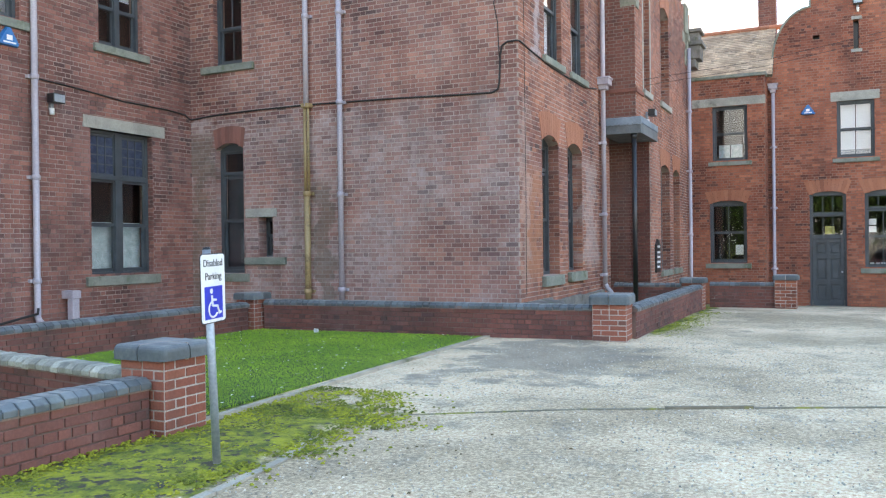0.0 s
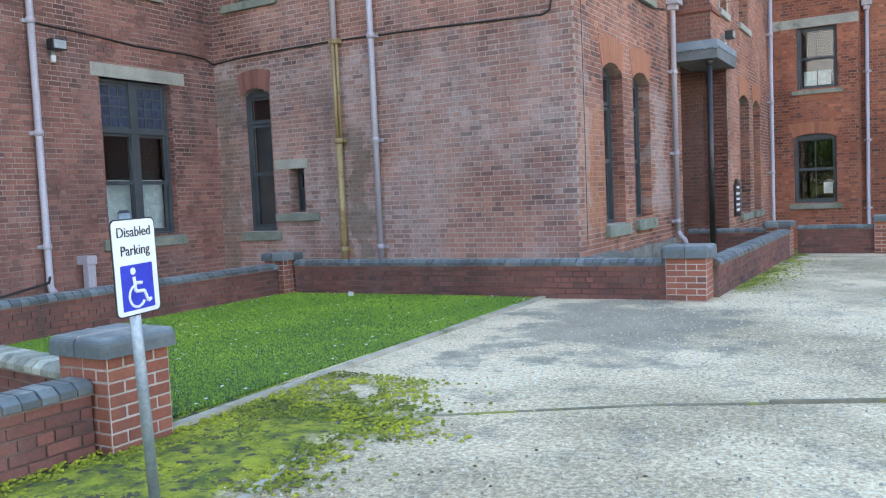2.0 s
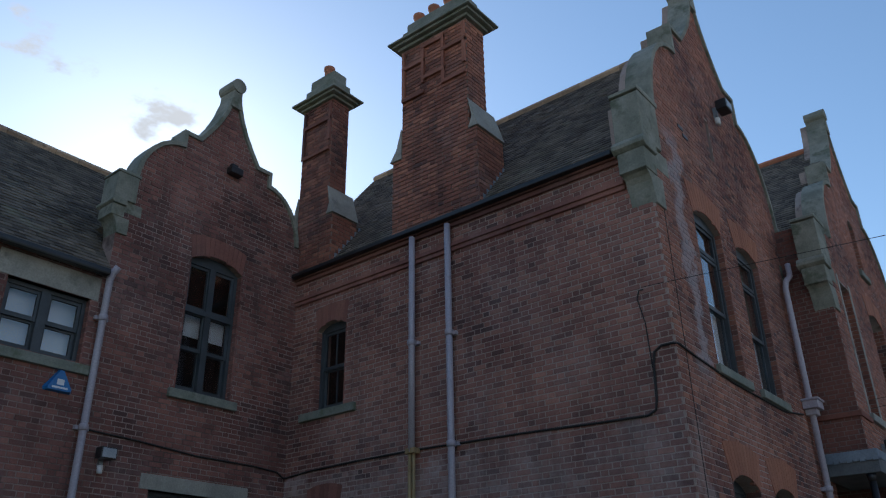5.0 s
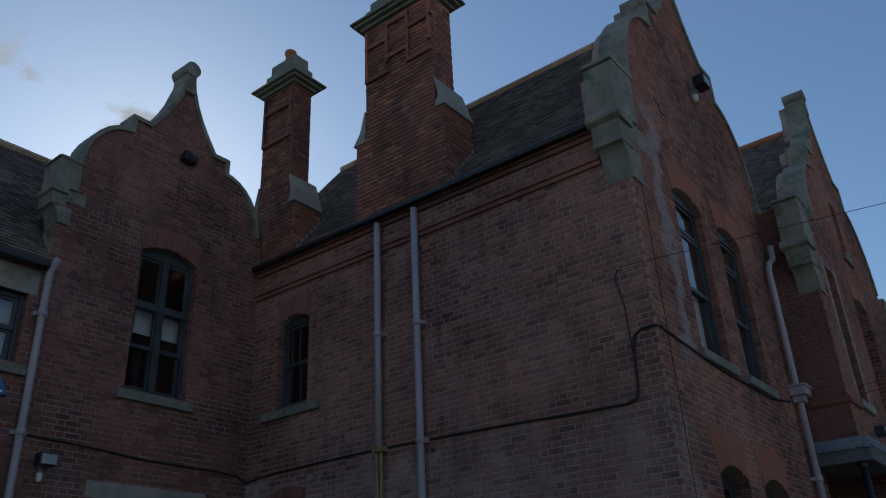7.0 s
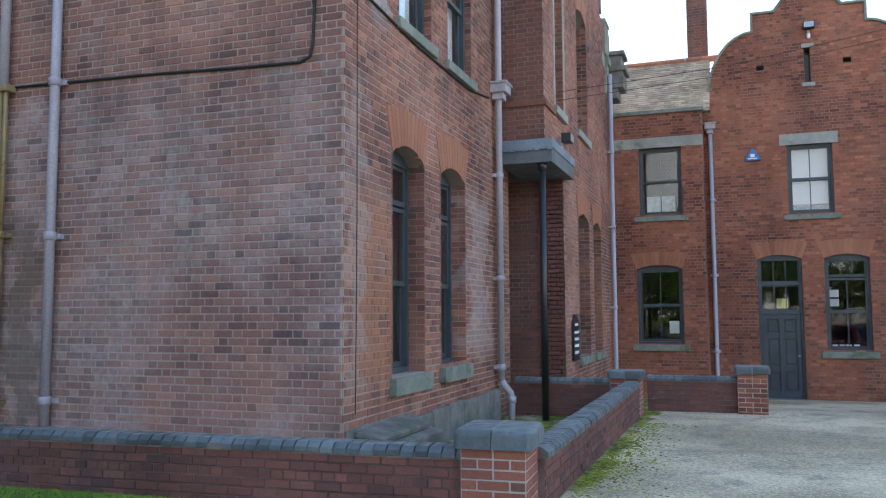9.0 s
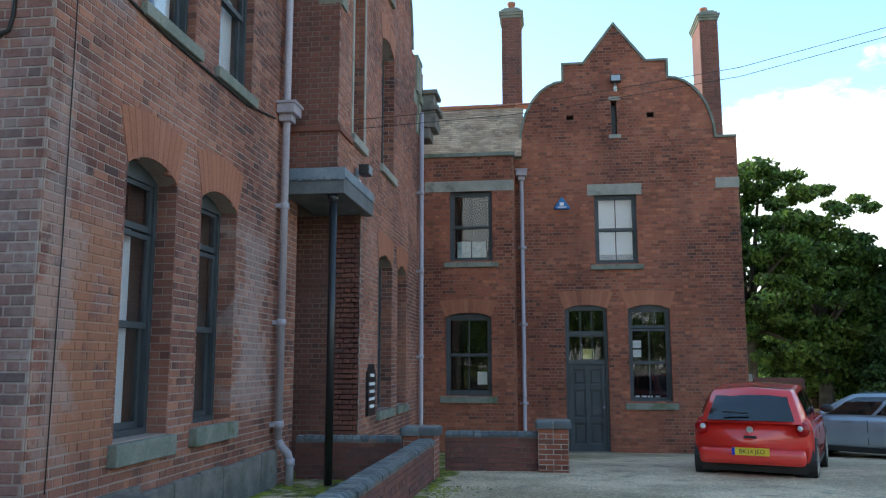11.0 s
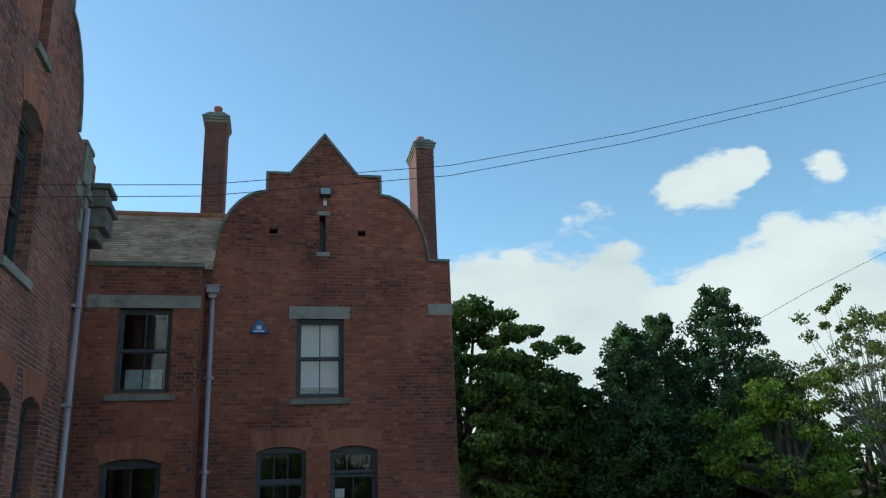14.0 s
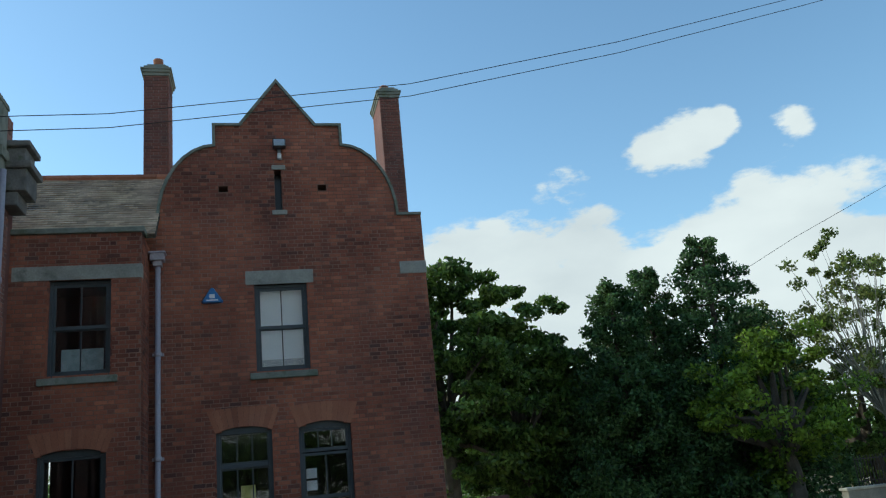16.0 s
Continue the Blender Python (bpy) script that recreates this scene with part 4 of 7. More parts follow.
tiles("roof_tiles", (-11.9, 9.05, 7.6), (-1, 0, 0), (0, 1.88, 2.5), 5.0, 3.1, TILE, roof_g, 26, gauge=0.2, wide=0.3)
tiles("roof_tiles", (-11.9, 12.81, 7.6), (-1, 0, 0), (0, -1.88, 2.5), 5.0, 3.1, TILE, roof_g, 27, gauge=0.2, wide=0.3)
roof_j = thing("roof_back_link", "pale weathered tile roof with red ridge", "roof", kind="structure")
tiles("roof_tiles", (-6.0, 26.6, 6.55), (1, 0, 0), (0, 2.0, 1.9), 4.6, 2.76, TILE_PALE, roof_j, 28)
rb = bmesh.new()
for k in range(11):
    tube(rb, [(-6.0 + 0.44 * k, 28.6, 8.46), (-6.0 + 0.44 * k + 0.43, 28.6, 8.46)], 0.09, 8)
part("ridge_tiles", rb, RIDGE, roof_j)
roof_k = thing("roof_back_gable", "tiled roof behind the back gable", "roof", kind="structure")
tiles("roof_tiles", (3.75, 27.6, 6.9), (0, 1, 0), (-2.85, 0, 2.6), 9.0, 3.9, TILE_PALE, roof_k, 29, gauge=0.2, wide=0.4)
tiles("roof_tiles", (-1.9, 27.6, 6.9), (0, 1, 0), (2.85, 0, 2.6), 9.0, 3.9, TILE_PALE, roof_k, 30, gauge=0.2, wide=0.4)

# ---- low garden walls with blue brick copings, piers and caps ----
def local_box(bm, m, *r):
    return box(bm, *r, m)


def low_wall(name, a, b, za, zb, high, label, seed, thick=0.22, singles=False, cop_singles=True, cop_out=0.03, side=None, cop_mat=None):
    """A brick wall from a to b (plan points of its middle line), with bevelled blue copings across the top."""
    rng = np.random.default_rng(seed)
    w = thing(name, label, "wall", kind="structure")
    a, b = Vector(a), Vector(b)
    run = b - a
    length, yaw = run.length, math.degrees(math.atan2(run.y, run.x))
    m = pose(a.x, a.y, 0, 0, 0, yaw)
    deep = min(za, zb) - 0.25
    body = high - 0.085
    part("wall_core", local_box(bmesh.new(), m, 0, length, -thick / 2 + 0.006, thick / 2 - 0.006, deep, body), MORTAR_LOW, w)
    course = 0.077
    vs, fs, n = [], [], 0
    count = 0
    rows = int((body - deep) / course)
    for k in range(rows):
        z = body - (k + 1) * course
        header = k % 4 == 2
        step = 0.1125 if header else 0.225
        u = -(k % 2) * 0.1125 if not header else -0.056
        while u < length:
            l, r = max(u, 0) + 0.005, min(u + step, length) - 0.005
            if r - l > 0.03:
                out = 0.004 + rng.normal(0, 0.0025)
                if singles and count < 290 and not header and r - l > 0.2:
                    for sgn in (side,) if side else (-1, 1):
                        c = m @ Vector(((l + r) / 2, sgn * (thick / 2 - 0.048 + out), z + course / 2))
                        piece("brick", (0.214, 0.1, 0.066), c, yaw, BRICK_LOW, w)
                        count += 1
                    if side:
                        sides = (-side,)
                    else:
                        sides = ()
                else:
                    sides = (-1, 1)
                for sgn in sides:
                    y0, y1 = sgn * (thick / 2 - 0.02), sgn * (thick / 2 + out)
                    for x, y, zz in ((l, y0, z + 0.005), (r, y0, z + 0.005), (r, y0, z + course - 0.005), (l, y0, z + course - 0.005),
                                     (l + 0.003, y1, z + 0.009), (r - 0.003, y1, z + 0.009), (r - 0.003, y1, z + course - 0.009), (l + 0.003, y1, z + course - 0.009)):
                        vs.append(m @ Vector((x, y, zz)))
                    fs += [tuple(n + i for i in (q if sgn < 0 else q[::-1])) for q in ((4, 5, 6, 7), (0, 1, 5, 4), (1, 2, 6, 5), (2, 3, 7, 6), (3, 0, 4, 7))]
                    n += 8
            u += step
    if vs:
        tagged(raw("brickwork", vs, fs, BRICK_LOW, w), kind="stuff")
    # copings: bevelled blue bricks laid across
    num = int(length / 0.112)
    shape = bpy.data.meshes.new("coping_brick")
    bm = bmesh.new()
    half = thick / 2 + cop_out
    for x0, x1 in ((-0.052, 0.052),):
        loop = [(-half, 0.0), (half, 0.0), (half, 0.045), (half - 0.055, 0.085), (-half + 0.055, 0.085), (-half, 0.045)]
        f0 = [bm.verts.new((x0, y, z)) for y, z in loop]
        f1 = [bm.verts.new((x1, y, z)) for y, z in loop]
        bm.faces.new(f0[::-1])
        bm.faces.new(f1)
        for i in range(6):
            j = (i + 1) % 6
            bm.faces.new((f0[i], f0[j], f1[j], f1[i]))
    bmesh.ops.recalc_face_normals(bm, faces=bm.faces)
    bmesh.ops.bevel(bm, geom=bm.edges[:], offset=0.004, segments=1, affect="EDGES")
    bm.to_mesh(shape)
    bm.free()
    shape.materials.append(cop_mat or BLUE_BRICK)
    for k in range(num):
        c = m @ Vector(((k + 0.5) * length / num, rng.normal(0, 0.004), body + rng.normal(0, 0.002)))
        ob = new("coping_brick", shape)
        ob.matrix_world = pose(*c, rng.normal(0, 0.7), rng.normal(0, 0.6), yaw + rng.normal(0, 0.8))
        ob.parent = w
    part("coping_bed", box(local_box(bmesh.new(), m, 0, length, -thick / 2 - 0.02, thick / 2 + 0.02, body - 0.012, body + 0.04), 0, length, -thick / 2 + 0.03, thick / 2 - 0.03, body + 0.041, body + 0.076, m), MORTAR_DK, w)
    return w


def pier(name, x, y, z0, size, cap_z, label, seed, yaw=0.0, cap_h=0.12, mat=None, singles=True):
    """A square brick pier with rounded blue bullnose bricks on top."""
    rng = np.random.default_rng(seed)
    w = thing(name, label, "pier", kind="structure")
    m = pose(x, y, 0, 0, 0, yaw)
    h = size / 2
    part("pier_core", local_box(bmesh.new(), m, -h + 0.001, h - 0.001, -h + 0.001, h - 0.001, z0 - 0.25, cap_z), MORTAR_LT, w)
    course = 0.077
    for k in range(int((cap_z - z0 + 0.12) / course)):
        z = cap_z - (k + 0.5) * course
        for s in range(4):
            fm = m @ pose(0, 0, 0, 0, 0, 90 * s)
            cuts = (0, 0.5, 1.0) if (k + s) % 2 == 0 else (0, 0.26, 0.5, 0.76, 1.0) if k % 3 == 1 else (0, 0.25, 0.75, 1.0)
            for a, b in zip(cuts, cuts[1:]):
                l = (b - a) * size - 0.012
                c = fm @ Vector((-h + (a + b) / 2 * size, -h + 0.046 + rng.normal(0, 0.0015), z))
                piece("brick", (l, 0.1, course - 0.011), c, yaw + 90 * s, mat or BRICK_PIER, w)
    # cap: four rounded blocks, pale joints between
    c = h + 0.05
    for sx in (-1, 1):
        for sy in (-1, 1):
            x0, x1 = sorted((0.006 * sx, c * sx))
            y0, y1 = sorted((0.006 * sy, c * sy))
            bm = bmesh.new()
            local_box(bm, m, x0, x1, y0, y1, cap_z, cap_z + cap_h)
            outer = [e for e in bm.edges if all((m.inverted() @ v.co).z > cap_z + 0.01 for v in e.verts)
                     and (all(abs(abs((m.inverted() @ v.co).x) - c) < 1e-4 for v in e.verts) or all(abs(abs((m.inverted() @ v.co).y) - c) < 1e-4 for v in e.verts))]
            outer += [e for e in bm.edges if all(abs(abs((m.inverted() @ v.co).x) - c) < 1e-4 and abs(abs((m.inverted() @ v.co).y) - c) < 1e-4 for v in e.verts)]
            bmesh.ops.bevel(bm, geom=outer, offset=0.05, segments=4, affect="EDGES", profile=0.5)
            part("cap_block", bm, BLUE_BRICK, w, "rounded blue engineering brick cap")
    part("cap_joint", local_box(bmesh.new(), m, -c + 0.025, c - 0.025, -0.0065, 0.0065, cap_z - 0.012, cap_z + cap_h + 0.0015), MORTAR_LT, w)
    part("cap_joint", local_box(bmesh.new(), m, -0.0065, 0.0065, -c + 0.025, c - 0.025, cap_z - 0.012, cap_z + cap_h + 0.0015), MORTAR_LT, w)
    return w


low_wall("wall_lawn_front", (-8.85, 11.55), (-2.95, 11.93), 0, 0, 0.53, "low red brick wall with blue brick coping behind the lawn", 41, singles=True, side=-1)
low_wall("wall_lawn_side", (-9.16, 2.0), (-9.10, 11.2), 0, 0, 0.50, "low red brick wall with blue brick coping beside the lawn", 42)
low_wall("wall_yard_side", (-2.56, 12.18), (-2.56, 18.9), 0, -0.1, 0.50, "low sooty brick wall with blue coping along the yard", 43, singles=True, side=-1)
low_wall("wall_porch_area", (-4.4, 18.78), (-2.9, 18.92), -0.1, -0.1, 0.53, "low dark brick wall with blue coping by the porch", 44)
low_wall("wall_yard_back", (-2.44, 20.2), (-0.98, 20.25), -0.1, -0.1, 0.50, "low blackened brick wall with blue coping", 45)
low_wall("wall_near", (-4.70, -1.5), (-4.62, 4.55), 0, 0, 0.46, "low red brick wall with blue coping and a mossy foot", 46, singles=True, side=-1)
low_wall("wall_near_return", (-9.0, 5.35), (-4.9, 4.80), 0, 0, 0.47, "low brick wall with pale worn coping", 47, cop_mat=COPING_PALE)
pier("pier_near", -4.61, 4.80, 0, 0.455, 0.585, "square red brick pier with rounded blue cap", 51)
pier("pier_lawn", -9.1, 11.45, 0, 0.40, 0.54, "brick pier with rounded blue cap at the lawn corner", 52)
pier("pier_corner", -2.75, 11.95, 0, 0.50, 0.55, "square red brick pier with blue bullnose cap", 53, yaw=3, cap_h=0.15)
pier("pier_gate", -2.66, 19.15, -0.1, 0.46, 0.53, "red brick pier with blue bullnose cap by the gateway", 54)
pier("pier_yard", -0.76, 20.25, -0.1, 0.46, 0.56, "orange-red brick pier with blue cap", 55, mat=BRICK_BACK)

# ---- windows and doors ----
TWO = [(0, 1, 0.49, 1, 2, 1), (0, 1, 0, 0.51, 2, 1)]
TALL = [(0, 1, 0.80, 1, 1, 1), (0, 1, 0.40, 0.79, 1, 1), (0, 1, 0, 0.42, 1, 1)]
TALL2 = [(0, 1, 0.80, 1, 2, 1), (0, 1, 0.40, 0.79, 2, 1), (0, 1, 0, 0.42, 2, 1)]
LIGHTS = [(0, 0.47, 0.69, 1, 3, 4, LEADED), (0.53, 1, 0.69, 1, 3, 4, LEADED), (0, 0.47, 0.33, 0.67, 1, 1), (0.53, 1, 0.33, 0.67, 1, 1), (0, 0.47, 0, 0.35, 1, 1), (0.53, 1, 0, 0.35, 1, 1)]
UPPER = [(0, 0.47, 0.63, 1, 1, 1), (0.53, 1, 0.63, 1, 1, 1), (0, 0.47, 0.30, 0.61, 1, 1), (0.53, 1, 0.30, 0.61, 1, 1), (0, 0.47, 0, 0.32, 1, 1), (0.53, 1, 0, 0.32, 1, 1)]
PAIR = [(0, 0.45, 0.48, 1, 1, 1), (0.55, 1, 0.48, 1, 1, 1), (0, 0.45, 0, 0.5, 1, 1), (0.55, 1, 0, 0.5, 1, 1)]

window(PIPE_F, P_NW, "tall narrow grey painted sash window with a dark blind", -0.15, TALL, [(0.02, 0.78, DARKBLIND, "dark slate-blue blind")], sill_h=0.17)
small_w = window(PIPE_F, P_SW, "small grey sash window with a white paper", -0.24, [(0, 1, 0.5, 1, 1, 1), (0, 1, 0, 0.52, 1, 1)], [(0.10, 0.36, WHITE, "white paper in the window")], over=0.32, box_w=0.03)
window(PIPE_F, P_UP, "grey painted sash window under a brick arch", -0.13, TWO, over=0.3)
g1 = window(LEFT_F, L_GW, "large grey window with leaded lights and net curtains", -0.13, LIGHTS, [(0.03, 0.37, NET, "pale patterned net curtain")], sill_h=0.18, over=0.13)
g2 = window(LEFT_F, L_UW, "grey two-light window with half-drawn blinds", -0.13, UPPER, [(0.42, 0.62, BLIND_SKY, "half-drawn cream blind")])
# the white sheet behind these panes paints in their sky reflection
g3 = window(LEFT_F, L_LW, "grey two-light window with white panels for reflected sky", -0.12, PAIR, [(0.04, 0.96, BLIND_SKY, "white panel standing in for reflected sky")], over=0.14)
g4 = window(LEFT_F, L_LG, "grey ground-floor window of the low range", -0.12, PAIR)
for w, h, cut in ((g1, L_GW, 0.68), (g2, L_UW, 0.62), (g3, L_LW, None), (g4, L_LG, None)):
    u0, u1, v0, v1, r = h
    c = (u0 + u1) / 2
    mid = (u1 - u0) * 0.055
    bm = LEFT_F.box(bmesh.new(), c - mid, c + mid, v0 + 0.05, v1 - r - 0.02, -0.23, -0.095)
    part("mullion", bm, PAINT, w, bevel=0.006)
    if cut:
        z = v0 + cut * (v1 - r - v0)
        part("transom", LEFT_F.box(bmesh.new(), u0 + 0.05, u1 - 0.05, z - 0.05, z + 0.04, -0.23, -0.088), PAINT, w, bevel=0.006)
for h, lab in ((E_W1, "tall arched grey sash window with a paper notice"), (E_W2, "tall arched grey sash window in a deep reveal")):
    w = window(EAST_F, h, lab, -0.22, TALL, sill_h=0.2, over=0.07, sill_out=0.09)
    # pale panel behind the left of the glass paints in the sky's reflection
    part("blind", EAST_F.box(bmesh.new(), h[0] + 0.08, h[1] - 0.22, h[2] + 0.1, h[3] - 0.62, -0.36, -0.35), BLIND_SKY, w, "pale panel standing in for sky reflected in the glass")
    part("notice", EAST_F.box(bmesh.new(), h[0] + 0.14, h[0] + 0.46, h[2] + 0.38, h[2] + 0.82, -0.285, -0.28), WHITE, w, "white paper notice")
for h in (E_U1, E_U2):
    w = window(EAST_F, h, "tall arched upper sash window, grey painted", -0.11, TALL, sill_h=0.14, over=0.1)
    part("curtain", EAST_F.box(bmesh.new(), h[1] - 0.42, h[1] - 0.12, h[2] + 0.06, h[2] + 1.2, -0.27, -0.25), BLIND_SKY, w, "white curtain")
for h in (B_W1, B_W2):
    window(BAY_F, h, "tall arched ground-floor sash window, grey painted", -0.22, TALL, sill_h=0.16, over=0.08)
window(BAY_F, B_N, "narrow upper window with stone jambs", -0.2, [(0, 1, 0.5, 1, 1, 1), (0, 1, 0, 0.52, 1, 1)], sill_mat=STONE)
window(BAY_F, B_U, "tall arched upper sash window of the bay", -0.22, TALL, sill_mat=STONE)
window(BAY_F, B_T, "small dark gable window", -0.2, [(0, 1, 0, 1, 1, 1)])
kw = window(BACK_F, K_W, "sash window with a three-pane top light and papers", -0.12, [(0, 1, 0.80, 1, 3, 1), (0, 1, 0.40, 0.79, 2, 1), (0, 1, 0, 0.42, 2, 1)], sill_h=0.16)
for u, v in ((1.2, 2.0), (1.2, 1.78)):
    part("notice", BACK_F.box(bmesh.new(), u, u + 0.2, v - 0.08, v + 0.1, -0.24, -0.235), WHITE, kw, "white paper notice")
for u in (1.22, 1.38, 1.52, 1.70):
    part("ornament", BACK_F.box(bmesh.new(), u, u + 0.11, 0.7, 0.78, -0.3, -0.22), WHITE, kw, "small white ornament")
window(BACK_F, K_U, "upper sash window with a closed white blind", -0.1, TWO, [(0.0, 0.16, LEAD, "grey-blue panel"), (0.16, 1.0, BLIND_SKY, "closed white blind")], sill_h=0.13)
jw = window(BACKL_F, J_G, "dark arched sash window with a small notice", -0.12, TWO, sill_h=0.16)
part("notice", BACKL_F.box(bmesh.new(), -2.5, -2.27, 1.06, 1.36, -0.21, -0.205), WHITE, jw, "white paper notice")
ju = window(BACKL_F, J_U, "upper sash window with a drawn-back curtain", -0.12, TWO, sill_h=0.13)
part("blind", BACKL_F.box(bmesh.new(), -3.0, -2.3, 4.0, 4.5, -0.5, -0.49), NET, ju, "pale curtain")


def panel_door():
    """Six-panel painted door under two rows of small panes."""
    d = thing("door_1", "slate grey six-panel door with glazed fanlights", "door", kind="structure")
    F, u0, u1 = BACK_F, K_D[0], K_D[1]
    fr = bmesh.new()
    for a, b, lo, hi in ((u0, u0 + 0.07, -0.55, 2.86), (u1 - 0.07, u1, -0.55, 2.86), (u0 + 0.07, u1 - 0.07, 1.52, 1.6), (u0 + 0.07, u1 - 0.07, 2.22, 2.29)):
        F.box(fr, a, b, lo, hi, -0.2, -0.08)
    part("door_frame", fr, PAINT, d, bevel=0.006)
    arch_head(F, K_D, -0.2, -0.081, d, 2.84)
    a0, a1 = u0 + 0.075, u1 - 0.075
    leaf = part("door_leaf", F.box(bmesh.new(), a0, a1, -0.53, 1.515, -0.20, -0.175), PAINT, d)
    mid = (a0 + a1) / 2
    for r in ((a0, a0 + 0.1, -0.53, 1.515), (a1 - 0.1, a1, -0.53, 1.515), (mid - 0.05, mid + 0.05, -0.53, 1.515)):
        part("stile", F.box(bmesh.new(), *r, -0.175, -0.12), PAINT, leaf, bevel=0.006)
    for p0, p1 in ((a0 + 0.1, mid - 0.05), (mid + 0.05, a1 - 0.1)):
        for z0, z1 in ((-0.53, -0.36), (0.12, 0.26), (0.92, 1.04), (1.40, 1.515)):
            part("rail", F.box(bmesh.new(), p0, p1, z0, z1, -0.175, -0.122), PAINT, leaf, bevel=0.006)
        for z0, z1 in ((-0.36, 0.12), (0.26, 0.92), (1.04, 1.40)):
            part("panel", F.box(bmesh.new(), p0 + 0.05, p1 - 0.05, z0 + 0.05, z1 - 0.05, -0.175, -0.145), PAINT, leaf, bevel=0.012)
    bm = bmesh.new()
    bmesh.ops.create_uvsphere(bm, u_segments=10, v_segments=8, radius=0.03, matrix=Matrix.Translation(F.p(a1 - 0.06, 0.5, -0.095)))
    part("door_knob", bm, STEEL, leaf, smooth=True)
    for lo, hi in ((1.6, 2.22), (2.29, 2.86)):
        pane_grid(F, u0 + 0.07, u1 - 0.07, lo, hi, 3, 1, -0.12, d, stile=0.03, rail=0.03)
    part("notice", F.box(bmesh.new(), 0.0, 0.26, 1.66, 1.9, -0.17, -0.165), surface("yellow_notice", (0.5, 0.45, 0.12), (0.6, 0.55, 0.2), 0.8), d, "yellow notice behind glass")
    part("door_step", F.box(bmesh.new(), u0 - 0.1, u1 + 0.1, -0.62, -0.535, -0.2, 0.14), STONE_GREEN, d, bevel=0.01)


panel_door()

# ---- rainwater pipes ----
def pipe(name, label, F, u, z0, z1, collars, mat=PIPE, r=0.052, out=0.10, top=None, shoe=True, hopper=None, collar_mat=None):
    t = thing(name, label, "drainpipe")
    p = [F.p(u, z0 + (0.1 if shoe else 0), out)]
    if shoe:
        p = [F.p(u, z0, out + 0.10), F.p(u, z0 + 0.05, out + 0.03)] + p
    p.append(F.p(u, z1, out))
    part("pipe", tube(bmesh.new(), p + (top or []), r, 14), mat, t, smooth=True)
    for z in collars:
        c = part("collar", tube(bmesh.new(), [F.p(u, z - 0.045, out), F.p(u, z - 0.04, out), F.p(u, z + 0.04, out), F.p(u, z + 0.045, out)], [r + 0.006, r + 0.016, r + 0.016, r + 0.006], 14), collar_mat or mat, t, smooth=True)
        part("bracket", F.box(bmesh.new(), u - r - 0.05, u + r + 0.05, z - 0.03, z + 0.025, 0.0, out - r + 0.02), collar_mat or mat, c)
    if hopper:
        z, w = hopper
        bm = bmesh.new()
        F.box(bm, u - w / 2, u + w / 2, z - 0.06, z + 0.07, 0.01, 0.26)
        F.box(bm, u - w / 2 - 0.025, u + w / 2 + 0.025, z + 0.07, z + 0.11, 0.005, 0.285)
        F.box(bm, u - w / 3.2, u + w / 3.2, z - 0.16, z - 0.06, 0.02, 0.2)
        part("hopper", bm, mat, t, "square rainwater hopper head", bevel=0.01)
    return t


pipe("drainpipe", "lilac-grey painted cast-iron drainpipe on the brick wall", PIPE_F, -7.95, 0.2, 7.64, (5.79, 4.12, 2.42, 0.66), shoe=False)
pipe("drainpipe", "lilac-grey upper drainpipe joining a rusty ochre lower pipe", PIPE_F, -8.70, 4.1, 7.64, (5.80,), shoe=False)
och = pipe("drainpipe", "peeling ochre-painted iron drainpipe with rust streaks", PIPE_F, -8.70, 0.2, 2.45, (2.46, 0.62), OCHRE, 0.06, shoe=False)
part("pipe", tube(bmesh.new(), [PIPE_F.p(-8.73, 2.45, 0.1), PIPE_F.p(-8.73, 4.15, 0.1)], 0.032, 10), OCHRE, och, smooth=True)
part("pipe", tube(bmesh.new(), [PIPE_F.p(-8.655, 2.45, 0.1), PIPE_F.p(-8.655, 4.15, 0.1)], 0.024, 10), OCHRE, och, smooth=True)
part("collar", PIPE_F.box(bmesh.new(), -8.79, -8.6, 4.08, 4.16, 0.02, 0.15), OCHRE, och, bevel=0.01)
pipe("drainpipe", "grey painted drainpipe between the wing and the low range", LEFT_F, 9.0, 0.25, 6.5, (4.3, 2.65, 0.95, 5.9), top=[LEFT_F.p(9.02, 6.62, 0.14), LEFT_F.p(9.05, 6.7, 0.2)])
pipe("drainpipe", "grey cast-iron drainpipe with hopper beside the porch", EAST_F, 17.86, 0.55, 7.2, (3.7, 2.1, 0.75), shoe=False, top=[EAST_F.p(17.9, 7.35, 0.12), EAST_F.p(18.08, 7.5, 0.16), EAST_F.p(18.1, 7.75, 0.16)], hopper=(5.05, 0.34))
foot = thing("drainpipe", "grey iron pipe foot bent round the plinth", "drainpipe")
part("pipe", tube(bmesh.new(), [EAST_F.p(17.86, 0.55, 0.1), EAST_F.p(17.9, 0.46, 0.13), EAST_F.p(17.98, 0.36, 0.2), EAST_F.p(18.0, 0.26, 0.22), EAST_F.p(18.0, -0.12, 0.22)], 0.054, 14), PIPE, foot, smooth=True)
part("collar", tube(bmesh.new(), [EAST_F.p(18.0, 0.2, 0.22), EAST_F.p(18.0, 0.29, 0.22)], 0.07, 14), PIPE, foot, smooth=True)
pipe("drainpipe", "grey drainpipe in the corner of the entrance bay", BAY_F, 25.2, 0.0, 7.3, (5.4, 3.6, 1.7))
pipe("drainpipe", "grey drainpipe with square hopper on the back house", BACK_F, -1.43, -0.3, 6.2, (4.4, 2.5, 0.6), hopper=(6.25, 0.26))
gutter = thing("gutter", "black iron eaves gutter along the tiled roof", "gutter")
